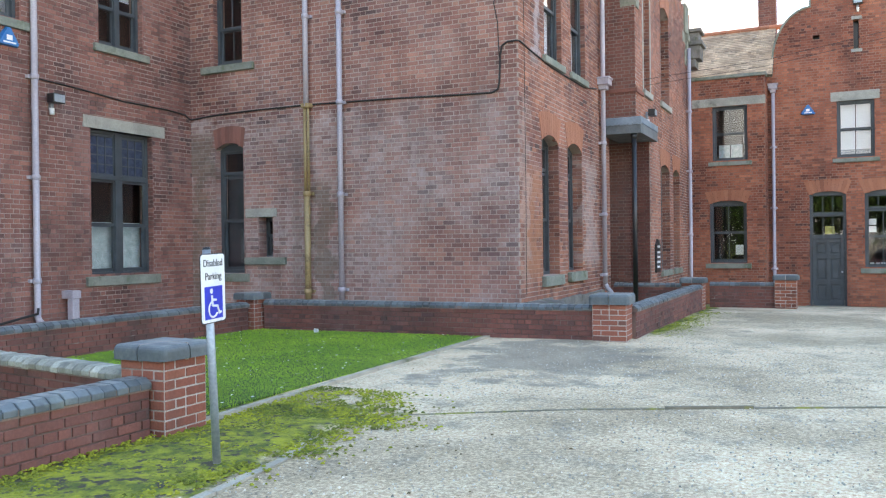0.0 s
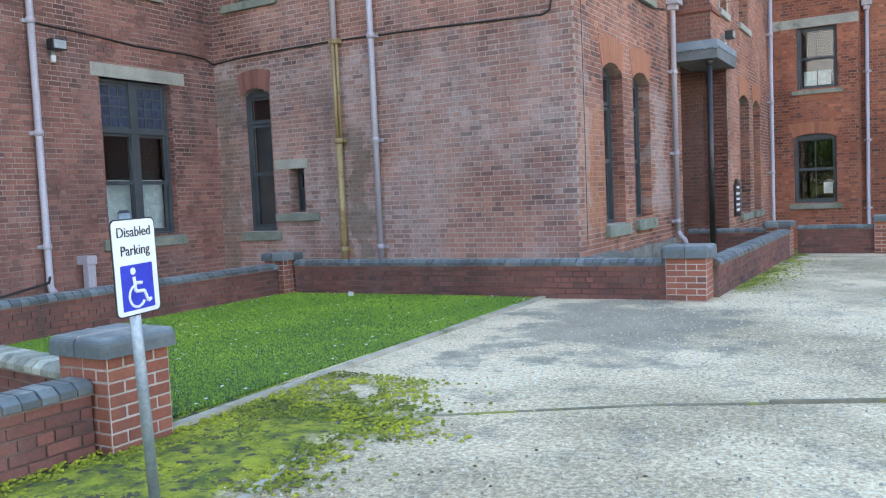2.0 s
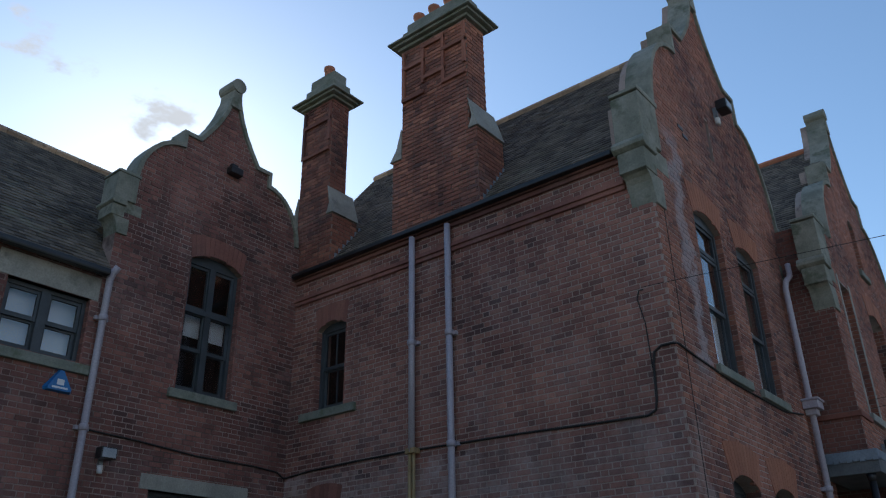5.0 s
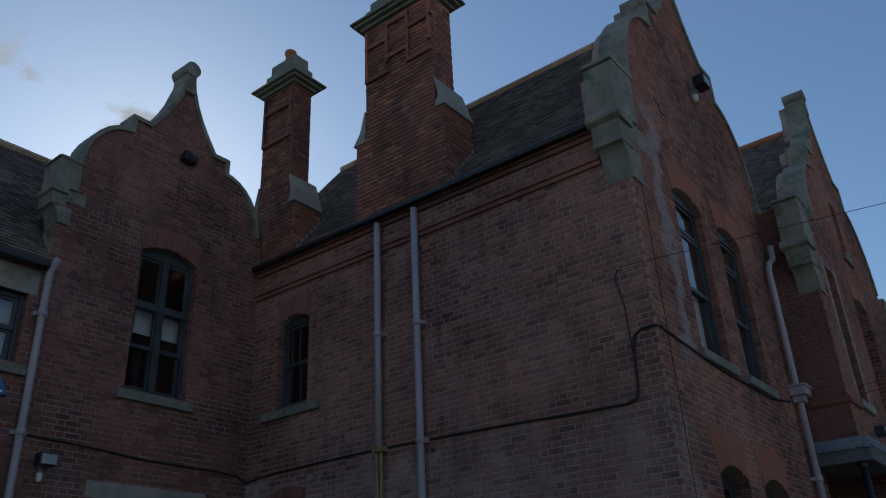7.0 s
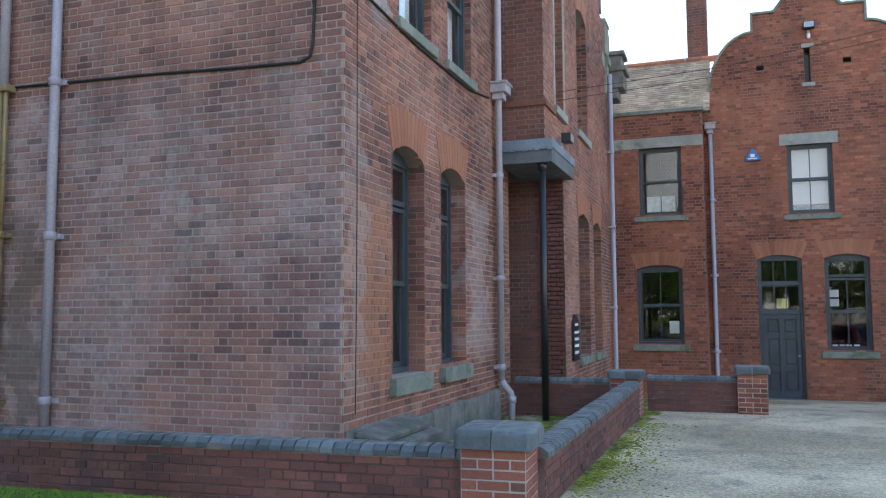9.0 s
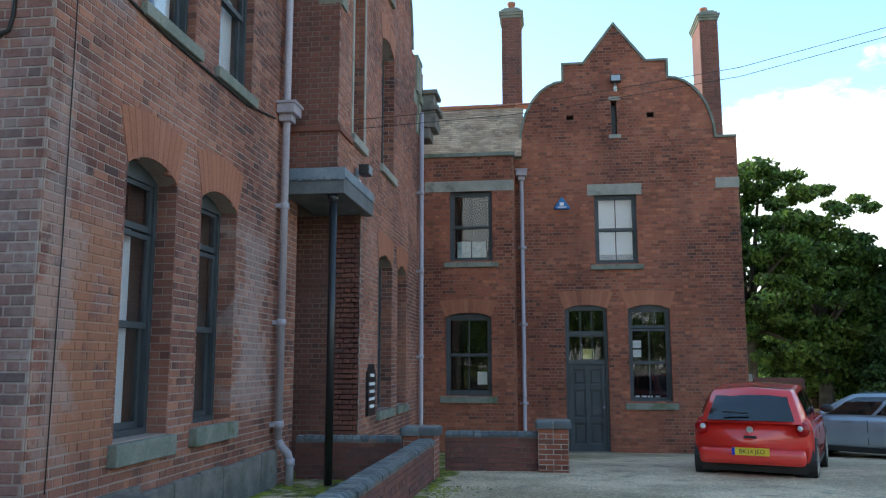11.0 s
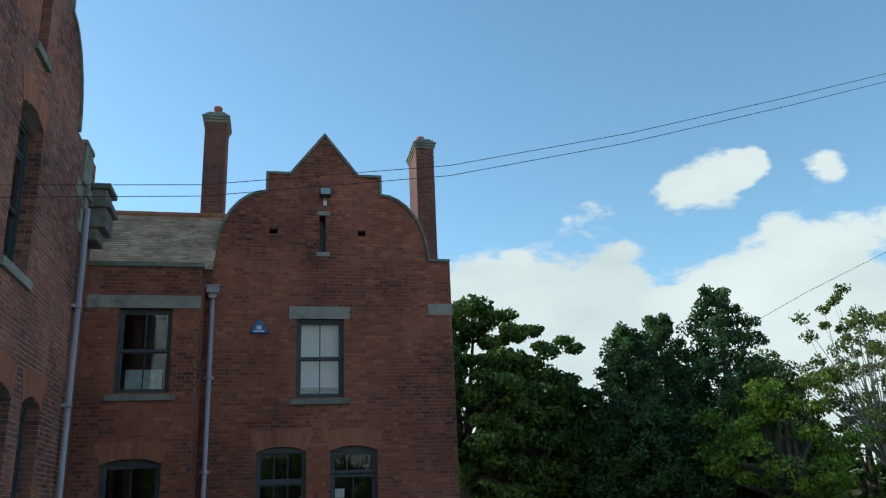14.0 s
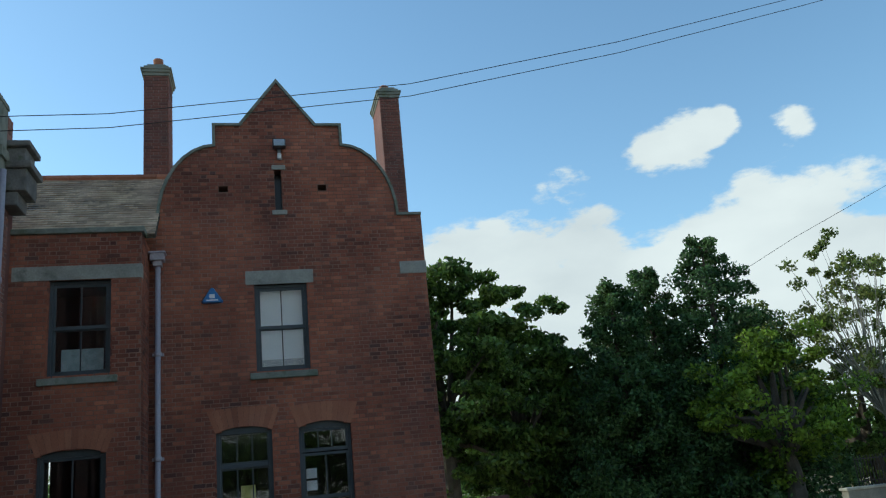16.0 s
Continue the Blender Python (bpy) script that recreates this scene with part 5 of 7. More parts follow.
part("gutter_body", boxes((-11.6, -4.95, 12.50, 12.62, 7.70, 7.78)), BLACK, gutter, bevel=0.015)
gutter2 = thing("gutter", "dark iron gutter on the low side range", "gutter")
part("gutter_body", boxes((-11.55, -11.42, -3, 8.95, 6.53, 6.63)), BLACK, gutter2, bevel=0.03)

# ---- lead-topped porch canopy on a black post ----
porch = thing("porch_canopy", "lead-covered porch canopy on a black iron post", "canopy")
part("canopy_beam", boxes((-4.47, -3.58, 18.02, 19.9, 3.90, 4.12)), surface("weathered_board", (0.10, 0.11, 0.115), (0.16, 0.17, 0.175), 0.7, 2.0, 40, (0.25, 0.27, 0.28), (0.6, 0.72)), porch, "grey weathered fascia", bevel=0.012)
part("lead_flashing", boxes((-4.47, -3.565, 18.0, 19.92, 4.12, 4.27)), LEAD, porch, "blue-grey lead flashing", bevel=0.02)
for k in range(9):
    x = -4.45 + k * 0.1
    part("lead_flap", boxes((x, x + 0.085, 17.988, 18.0, 4.085 + 0.012 * (k % 2), 4.14)), LEAD, porch)
part("post", tube(bmesh.new(), [(-3.76, 18.12, -0.1), (-3.76, 18.12, 3.9)], 0.055, 16), BLACK, porch, "black iron post", smooth=True)
part("post_collar", tube(bmesh.new(), [(-3.76, 18.12, 3.78), (-3.76, 18.12, 3.9)], [0.06, 0.085], 16), BLACK, porch, smooth=True)
band = thing("string_course", "projecting brick band on the entrance bay", "band", kind="structure")
part("band_bricks", boxes((-3.745, -3.70, 18.22, 19.0, 4.86, 4.95), (-4.47, -3.70, 18.21, 18.25, 4.86, 4.95)), BRICK_DARK, band, bevel=0.01)
# ceiling in the same near-black plaster, shade included in its colour
part("canopy_ceiling", boxes((-6.1, -3.75, 18.3, 19.7, 4.12, 4.2)), SHADE_PLASTER, porch)

# ---- shaped gable stones ----
def kneeler(F, u, sgn, z, k=1.0, parent=None):
    """Kneeler at a gable's foot: hollow corbel, block, moulding and a tall pedestal. sgn points outwards along the wall."""
    def stone(loop, d0, d1, bev=0.012):
        bm = bmesh.new()
        fr = [bm.verts.new(F.p(u + sgn * a * k, z + b * k, d1)) for a, b in loop]
        re = [bm.verts.new(F.p(u + sgn * a * k, z + b * k, d0)) for a, b in loop]
        bm.faces.new(fr)
        bm.faces.new(re[::-1])
        for i in range(len(loop)):
            j = (i + 1) % len(loop)
            bm.faces.new((fr[i], re[i], re[j], fr[j]))
        bmesh.ops.recalc_face_normals(bm, faces=bm.faces)
        part("kneeler_stone", bm, GABLE_STONE, parent, bevel=bev)
    hollow = [(0.02 + 0.21 * (1 - math.cos(t)), -1.72 + 0.45 * math.sin(t)) for t in (math.pi / 2 * i / 6 for i in range(7))]
    stone([(-0.30, -1.72), (0.0, -1.72)] + hollow[1:] + [(-0.30, -1.27)], -0.33, 0.035, 0.006)
    stone([(-0.12, -1.27), (0.24, -1.27), (0.24, -0.95), (-0.12, -0.95)], -0.35, 0.05)
    stone([(-0.12, -0.95), (0.24, -0.95), (0.30, -0.90), (0.30, -0.84), (0.24, -0.76), (-0.12, -0.76)], -0.40, 0.09)
    stone([(-0.34, -0.76), (0.23, -0.76), (0.23, -0.05), (0.19, 0.0), (-0.38, 0.0), (-0.38, -0.76)][1:], -0.36, 0.055)
    stone([(-0.42, 0.0), (0.25, 0.0), (0.25, 0.05), (0.2, 0.08), (-0.42, 0.08)], -0.37, 0.07, 0.008)
    stone([(-0.62, -1.08), (-0.12, -1.08), (-0.12, -0.76), (-0.62, -0.76)], -0.2, 0.012, 0.006)


def top_of(out, z):
    return [q for q in out if q[1] >= z - 1e-6]


for name, F, out, uc, half, zs, lab, fin in (("gable_stones", EAST_F, e_out, 15.72, 3.03, 8.55, "weathered stone kneelers and copings of the east gable", 12.6),
                                        ("gable_stones", LEFT_F, l_out, 10.88, 1.88, 8.36, "weathered stone kneelers and copings of the wing gable", 11.0),
                                        ("gable_stones", BAY_F, b_out, 21.75, 3.5, 8.5, "weathered stone kneelers and copings of the bay gable", 12.6)):
    g = thing(name, lab, "gable coping")
    coping(F, top_of(out, zs)[1:-1], g, 0.42, 0.075, d=0.05)
    for sgn in (-1, 1):
        if F is LEFT_F and sgn > 0:
            continue
        kneeler(F, uc + sgn * half, sgn, zs, 1.0 if F is not LEFT_F else 0.6, g)
    bm = bmesh.new()
    tube(bm, [F.p(uc, fin + 0.14, 0.09), F.p(uc, fin + 0.14, -0.37)], 0.15, 18)
    loop = [(-0.13, -0.36), (0.13, -0.36), (0.09, -0.1), (0.09, 0.08), (-0.09, 0.08), (-0.09, -0.1)]
    fr = [bm.verts.new(F.p(uc + a, fin + b, 0.07)) for a, b in loop]
    re = [bm.verts.new(F.p(uc + a, fin + b, -0.36)) for a, b in loop]
    bm.faces.new(fr)
    bm.faces.new(re[::-1])
    for i in range(6):
        bm.faces.new((fr[i], re[i], re[(i + 1) % 6], fr[(i + 1) % 6]))
    bmesh.ops.recalc_face_normals(bm, faces=bm.faces)
    part("finial", bm, GABLE_STONE, g, "stone finial with a rolled top")
kb = thing("gable_stones", "thin stone copings of the back house gable", "gable coping")
coping(BACK_F, top_of(k_out, 7.05), kb, 0.4, 0.055, STONE_GREEN, 0.05)

corbel = thing("corner_corbel", "sooty scrolled stone corbel at the bay's far corner", "corbel")
for r in ((-3.76, -3.50, 25.55, 26.15, 6.8, 7.05), (-3.76, -3.36, 25.5, 26.2, 7.05, 7.45), (-3.76, -3.28, 25.45, 26.25, 7.45, 7.58), (-3.76, -3.40, 25.55, 26.15, 7.58, 7.86), (-3.76, -3.32, 25.48, 26.22, 7.86, 7.97)):
    part("corbel_stone", boxes(r), SOOTY, corbel, bevel=0.03)

# ---- chimneys ----
def chimney(label, x0, x1, y0, y1, z0, z_sh, z1, inset, pots, mat, panels=True, cap=0.16, top=0.5, seed=0, jut=1.0):
    c = thing("chimney_stack", label, "chimney")
    rng = np.random.default_rng(seed)

    def shaft(a0, a1, b0, b1, lo, hi):
        part("core", boxes((a0 + 0.01, a1 - 0.01, b0 + 0.01, b1 - 0.01, lo, hi)), MORTAR_DK, c)
        for F, o in ((Face("S", b0), [(a0, lo), (a1, lo), (a1, hi), (a0, hi)]), (Face("E", a1), [(b0, lo), (b1, lo), (b1, hi), (b0, hi)])):
            F2 = Face(F.way, F.at_ + (0.004 if F.way == "S" else -0.004))
            brick_skin(F2, o, [], mat, c, seed + int(10 * lo))
        for a in ((a0 - 0.0, a0 + 0.012, b0 + 0.012, b1, lo, hi), (a0 + 0.012, a1 - 0.012, b1 - 0.01, b1, lo, hi)):
            part("rear_face", boxes(a), mat, c)
    shaft(x0, x1, y0, y1, z0, z_sh)
    s0, s1, t1 = x0 + inset, x1 - inset * 0.7, y1 - inset
    shaft(s0, s1, y0, t1, z_sh, z1)
    if inset > 0.05:
        for xa, xb, sg in ((x0, s0, -1), (s1, x1, 1)):
            bm = bmesh.new()
            loop = [(xa - (0.04 if sg < 0 else 0), z_sh), (xb + (0.04 if sg > 0 else 0), z_sh)]
            loop += [(s1 if sg > 0 else s0, z_sh + 0.62), ((s1 + x1) / 2 if sg > 0 else (s0 + x0) / 2, z_sh + 0.22)] if sg > 0 else [(s0, z_sh + 0.62), ((s0 + x0) / 2, z_sh + 0.22)]
            fr = [bm.verts.new((x, y0 - 0.03, z)) for x, z in loop]
            re = [bm.verts.new((x, y1, z)) for x, z in loop]
            bm.faces.new(fr)
            bm.faces.new(re[::-1])
            for i in range(4):
                bm.faces.new((fr[i], re[i], re[(i + 1) % 4], fr[(i + 1) % 4]))
            part("shoulder_stone", bm, STONE, c, "pale stone weathering", bevel=0.01)
    if panels:
        w = s1 - s0
        n = 4 if w > 1.2 else 2
        step = (w - 0.1) / (n - 1)
        for k in range(n):
            a = s0 + 0.02 + step * k
            part("brick_strip", boxes((a, a + 0.06, y0 - 0.045, y0 + 0.01, z1 - 1.2 + 0.22 * (k % 2), z1 - 0.08)), mat, c)
        for k in range(n - 1):
            a = s0 + 0.02 + step * k
            z = (z1 - 1.22, z1 - 0.92, z1 - 1.22)[k % 3]
            for zz in (z, z + 0.72):
                part("brick_strip", boxes((a, a + step + 0.06, y0 - 0.05, y0 + 0.01, zz, zz + 0.07)), mat, c)
    bm = bmesh.new()
    for lo, hi, e in ((0, cap * 0.4, 0.06), (cap * 0.4, cap * 0.75, 0.14), (cap * 0.75, cap, 0.2)):
        e *= jut
        box(bm, s0 - e * 1.1, s1 + e * 1.1, y0 - e, t1 + e, z1 + lo, z1 + hi)
    part("cornice", bm, STONE_GREEN, c, "projecting weathered stone cornice", bevel=0.012)
    part("cap_block", boxes((s0 - 0.01, s1 + 0.01, y0 - 0.01, t1 + 0.01, z1 + cap, z1 + cap + top * 0.55), (s0 + 0.06, s1 - 0.06, y0 + 0.05, t1 - 0.05, z1 + cap + top * 0.55, z1 + cap + top)), STONE_GREEN, c, "mossy stone cap", bevel=0.03)
    zt = z1 + cap + top
    for k in range(pots):
        x = s0 + (s1 - s0) * (k + 0.5) / pots
        y = (y0 + t1) / 2
        prof = [(0.0, 0.12), (0.05, 0.125), (0.08, 0.105), (0.24, 0.095), (0.27, 0.12), (0.34, 0.12), (0.345, 0.09)]
        part("chimney_pot", tube(bmesh.new(), [(x, y, zt - 0.03 + q[0]) for q in prof], [q[1] for q in prof], 14), RIDGE, c, "red clay chimney pot", smooth=True)
    # stepped lead flashing where the stack leaves the roof
    if inset > 0.05:
        for k in range(7):
            part("flashing_step", boxes((x1, x1 + 0.012, y0 + 0.1 + 0.1 * k, y0 + 0.22 + 0.1 * k, z0 + 0.28 + 0.125 * k, z0 + 0.46 + 0.125 * k)), LEAD, c)
    return c


chimney("tall panelled red brick chimney stack with four clay pots", -9.25, -7.36, 12.69, 13.45, 7.62, 9.35, 11.75, 0.22, 4, BRICK_EAST, seed=61)
chimney("slim panelled red brick chimney stack with stone cap", -11.95, -10.78, 12.69, 13.35, 7.62, 8.9, 11.58, 0.2, 1, BRICK_EAST, seed=62, top=0.62)
chimney("slender brick chimney with one red pot on the back roof", -2.02, -1.47, 29.6, 30.5, 7.0, 8.0, 11.45, 0.0, 1, BRICK_DARK, panels=False, cap=0.2, top=0.14, seed=63, jut=0.35)
chimney("tapering brick chimney with one red pot behind the back gable", 3.78, 4.3, 31.0, 32.3, 6.8, 7.5, 11.65, 0.0, 1, BRICK_DARK, panels=False, cap=0.2, top=0.14, seed=64, jut=0.35)

# ---- cables and wires ----
def cable(name, label, pts, r=0.012, mat=CABLE, cat="cable"):
    c = thing(name, label, cat)
    fine = []
    for a, b in zip(pts, pts[1:]):
        fine += [Vector(a).lerp(Vector(b), k / 4) for k in range(4)]
    fine.append(Vector(pts[-1]))
    part("cable_run", tube(bmesh.new(), fine, r, 6), mat, c, smooth=True)
    return c


def on(F, *uv, d=0.02):
    return [F.p(u, v, d) for u, v in uv]


cable("wall_cable", "black cable clipped along the brick walls", on(LEFT_F, (9.1, 4.30), (9.9, 4.27), (10.9, 4.20), (12.0, 4.20), (12.5, 4.17), (12.64, 4.09)) +
      on(PIPE_F, (-11.55, 4.09), (-11.0, 4.13), (-9.9, 4.15), (-8.75, 4.15), (-8.0, 4.13), (-6.8, 4.10), (-5.6, 4.05), (-4.95, 4.03), (-4.84, 4.08), (-4.81, 4.2), (-4.79, 4.65), (-4.76, 4.80), (-4.66, 4.86), (-4.5, 4.86)) +
      on(EAST_F, (12.75, 4.86), (13.2, 4.82), (14.5, 4.74), (15.6, 4.74), (16.6, 4.74), (17.6, 4.88)), 0.016)
cable("wall_cable", "thin grey cable rising to an iron hook", on(PIPE_F, (-4.81, 4.6), (-4.83, 5.2), (-4.9, 5.55), (-4.86, 5.66), (-4.8, 5.65)), 0.008)
cable("wall_cable", "thin cable down the corner brickwork", on(EAST_F, (12.92, 7.2), (12.94, 4.9), (12.95, 2.5), (12.93, 0.6)), 0.005)
cable("overhead_wire", "thin overhead wire slung from an iron hook", [(-4.8, 12.6, 5.66), (-1.5, 13.7, 5.9), (3, 15.3, 6.6), (10, 17.6, 8.0), (20, 20.9, 11.5)], 0.004)
for dz, dy in ((0.0, 0.0), (-0.13, 0.05)):
    cable("overhead_wire", "thin sagging overhead service wire", [(-3.72, 19.1 + dy, 5.28 + dz), (-1, 19.4 + dy, 5.52 + dz), (2.2, 19.7 + dy, 6.06 + dz), (5, 19.9 + dy, 6.80 + dz), (8, 20.1 + dy, 7.72 + dz), (20, 21 + dy, 11.6 + dz)], 0.0045)
cable("overhead_wire", "thin overhead wire above the trees", [(19.0, 41, 8.2), (22, 39.5, 9.8), (40, 32, 18.0)], 0.009)

# ---- small wall fixtures ----
def flood(F, u, z, label, k=1.0):
    f = thing("flood_light", label, "lamp")
    part("bracket", F.box(bmesh.new(), u - 0.03 * k, u + 0.03 * k, z - 0.16 * k, z + 0.05 * k, 0, 0.06 * k), STEEL, f, bevel=0.004)
    bm = bmesh.new()
    F.box(bm, u - 0.12 * k, u + 0.12 * k, z - 0.06 * k, z + 0.1 * k, 0.08 * k, 0.24 * k)
    part("lamp_body", bm, BLACK, f, bevel=0.015)
    part("lamp_glass", F.box(bmesh.new(), u - 0.1 * k, u + 0.1 * k, z - 0.045 * k, z + 0.08 * k, 0.24 * k, 0.25 * k), STEEL, f)
    bm = bmesh.new()
    tube(bm, [F.p(u, z - 0.24 * k, 0.05), F.p(u, z - 0.13 * k, 0.05)], 0.04 * k, 12)
    part("sensor", bm, WHITE, f, "white sensor", smooth=True)


flood(LEFT_F, 9.36, 3.97, "black flood light with sensor on the brick wall")
flood(BACK_F, 0.95, 8.58, "grey flood light above the slit in the gable", 1.1)
flood(EAST_F, 15.95, 10.05, "dark flood light high on the east gable", 1.2)
flood(BAY_F, 19.3, 4.5, "small grey flood light above the porch")
vent = thing("wall_vent", "dark iron vent fitting in the wing gable", "vent")
part("vent_hood", LEFT_F.box(LEFT_F.box(bmesh.new(), 10.86, 11.12, 9.22, 9.36, 0.0, 0.16), 10.90, 11.04, 9.36, 9.44, 0.0, 0.1), BLACK, vent, bevel=0.02)


def alarm(F, u, z, label):
    a = thing("alarm_box", label, "alarm box")
    bm = bmesh.new()
    loop = [(-0.19, -0.14), (0.19, -0.14), (0.21, -0.10), (0.03, 0.17), (-0.03, 0.17), (-0.21, -0.10)]
    fr = [bm.verts.new(F.p(u + x * 0.8, z + y * 0.9, 0.075)) for x, y in loop]
    re = [bm.verts.new(F.p(u + x, z + y, 0.0)) for x, y in loop]
    bm.faces.new(fr)
    for i in range(6):
        bm.faces.new((fr[i], re[i], re[(i + 1) % 6], fr[(i + 1) % 6]))
    part("alarm_cover", bm, ALARM, a, bevel=0.006)
    part("alarm_mark", F.box(bmesh.new(), u - 0.05, u + 0.05, z - 0.05, z + 0.03, 0.07, 0.08), WHITE, a, "pale printed mark")
    part("alarm_mark", F.box(bmesh.new(), u - 0.11, u + 0.11, z - 0.10, z - 0.075, 0.07, 0.082), WHITE, a)


alarm(LEFT_F, 8.58, 4.86, "blue triangular alarm box on the brick wall")
alarm(BACK_F, -0.44, 5.48, "blue triangular alarm box on the back house")

board = thing("notice_board", "black arched notice board with white lettering bars", "notice board")
bm = bmesh.new()
loop = [(20.18, 0.72), (20.72, 0.72), (20.72, 1.42), (20.62, 1.46), (20.56, 1.54), (20.34, 1.54), (20.28, 1.46), (20.18, 1.42)]
fr = [bm.verts.new(BAY_F.p(u, v, 0.05)) for u, v in loop]
re = [bm.verts.new(BAY_F.p(u, v, 0.0)) for u, v in loop]
bm.faces.new(fr)
for i in range(len(loop)):
    j = (i + 1) % len(loop)
    bm.faces.new((fr[i], re[i], re[j], fr[j]))
part("board_panel", bm, BLACK, board)
for z, w in ((1.36, 0.3), (1.22, 0.4), (1.10, 0.36), (0.98, 0.4), (0.86, 0.34)):
    part("lettering_bar", BAY_F.box(bmesh.new(), 20.45 - w / 2, 20.45 + w / 2, z - 0.025, z + 0.025, 0.05, 0.054), WHITE, board)

duct = thing("flue_duct", "grey painted square duct by the wall foot", "duct")
bm = bmesh.new()
LEFT_F.box(bm, 9.55, 9.69, 0.02, 0.62, 0.12, 0.26)
LEFT_F.box(bm, 9.53, 9.71, 0.62, 0.76, 0.0, 0.28)
part("duct_body", bm, PIPE, duct, bevel=0.02)
cable("wall_cable", "black hose along the wall foot", [(-11.45, 8.95, 0.5), (-11.4, 8.9, 0.42), (-11.42, 8.2, 0.30), (-11.45, 6.5, 0.34)], 0.02)

# stone plinth and sunken window heads at the foot of the east wall
plinth = thing("plinth", "grey stone plinth with a mossy slab at the wall foot", "plinth", kind="structure")
for k in range(6):
    part("plinth_stone", boxes((-4.49, -4.41 + 0.006 * (k % 2), 14.35 + 0.6 * k, 14.94 + 0.6 * k, -0.3, 0.40 + 0.012 * (k % 3))), SOOTY, plinth, bevel=0.025)
part("plinth_stone", boxes((-4.49, -4.44, 12.72, 14.34, 0.36, 0.47)), SOOTY, plinth, bevel=0.02)
slab_m = pose(-4.45, 12.95, 0.36, 0, 12, 0)
part("mossy_slab", box(bmesh.new(), 0.0, 0.42, 0.0, 1.3, -0.08, 0.03, slab_m), SOOTY, plinth, "mossy sloping stone slab", bevel=0.02)
part("mossy_slab", box(bmesh.new(), 0.0, 0.30, -0.1, 1.15, 0.035, 0.1, slab_m), SOOTY, plinth, "mossy sloping stone slab", bevel=0.02)
# solid black block paints in the shade of the opening below the slab
part("recess_shade", boxes((-4.47, -4.2, 13.0, 14.2, -0.28, 0.24)), BLACK, plinth, "black block standing in for the shade of a sunken opening")
for u0, u1, z0, z1 in ((0.78, 1.06, 8.1, 8.2), (0.76, 1.06, 7.12, 7.22)):
    part("slit_stone", BACK_F.box(bmesh.new(), u0, u1, z0, z1, -0.1, 0.03), STONE, wall_k, bevel=0.01)
# black sheets behind slits and vent holes stand in for the shade inside
for h in (K_S, K_V1, K_V2):
    part("shade_backing", BACK_F.box(bmesh.new(), h[0] - 0.02, h[1] + 0.02, h[2] - 0.02, h[3] + 0.02, -0.33, -0.28), BLACK, wall_k)
part("shade_backing", EAST_F.box(bmesh.new(), E_SLIT[0] - 0.02, E_SLIT[1] + 0.02, E_SLIT[2] - 0.02, E_SLIT[3] + 0.02, -0.33, -0.28), BLACK, wall_e)
for u0, z0, z1 in ((14.0, 8.72, 8.78), (14.15, 8.62, 8.68)):
    part("air_brick", EAST_F.box(bmesh.new(), u0, u0 + 0.18, z0, z1, 0.0, 0.02), BLACK, wall_e)
part("jamb_stone", BAY_F.box(bmesh.new(), 18.98, 19.08, 5.0, 7.7, -0.1, 0.02), STONE, wall_b, bevel=0.01)
part("jamb_stone", BAY_F.box(bmesh.new(), 19.8, 19.9, 5.0, 7.7, -0.1, 0.02), STONE, wall_b, bevel=0.01)

# ---- disabled parking sign ----
def letters(text, size, place, rot, mat, name, parent, spacing=1.0):
    cu = bpy.data.curves.new("lettering", "FONT")
    cu.body, cu.size, cu.extrude, cu.align_x, cu.align_y = text, size, 0.0012, "CENTER", "CENTER"
    cu.space_character = spacing
    tmp = bpy.data.objects.new("lettering", cu)
    scene.collection.objects.link(tmp)
    me = bpy.data.meshes.new_from_object(tmp.evaluated_get(bpy.context.evaluated_depsgraph_get()))
    bpy.data.objects.remove(tmp)
    ob = new(name, me)
    me.materials.clear()
    me.materials.append(mat)
    ob.matrix_world = place @ rot
    ob.parent = parent
    return ob


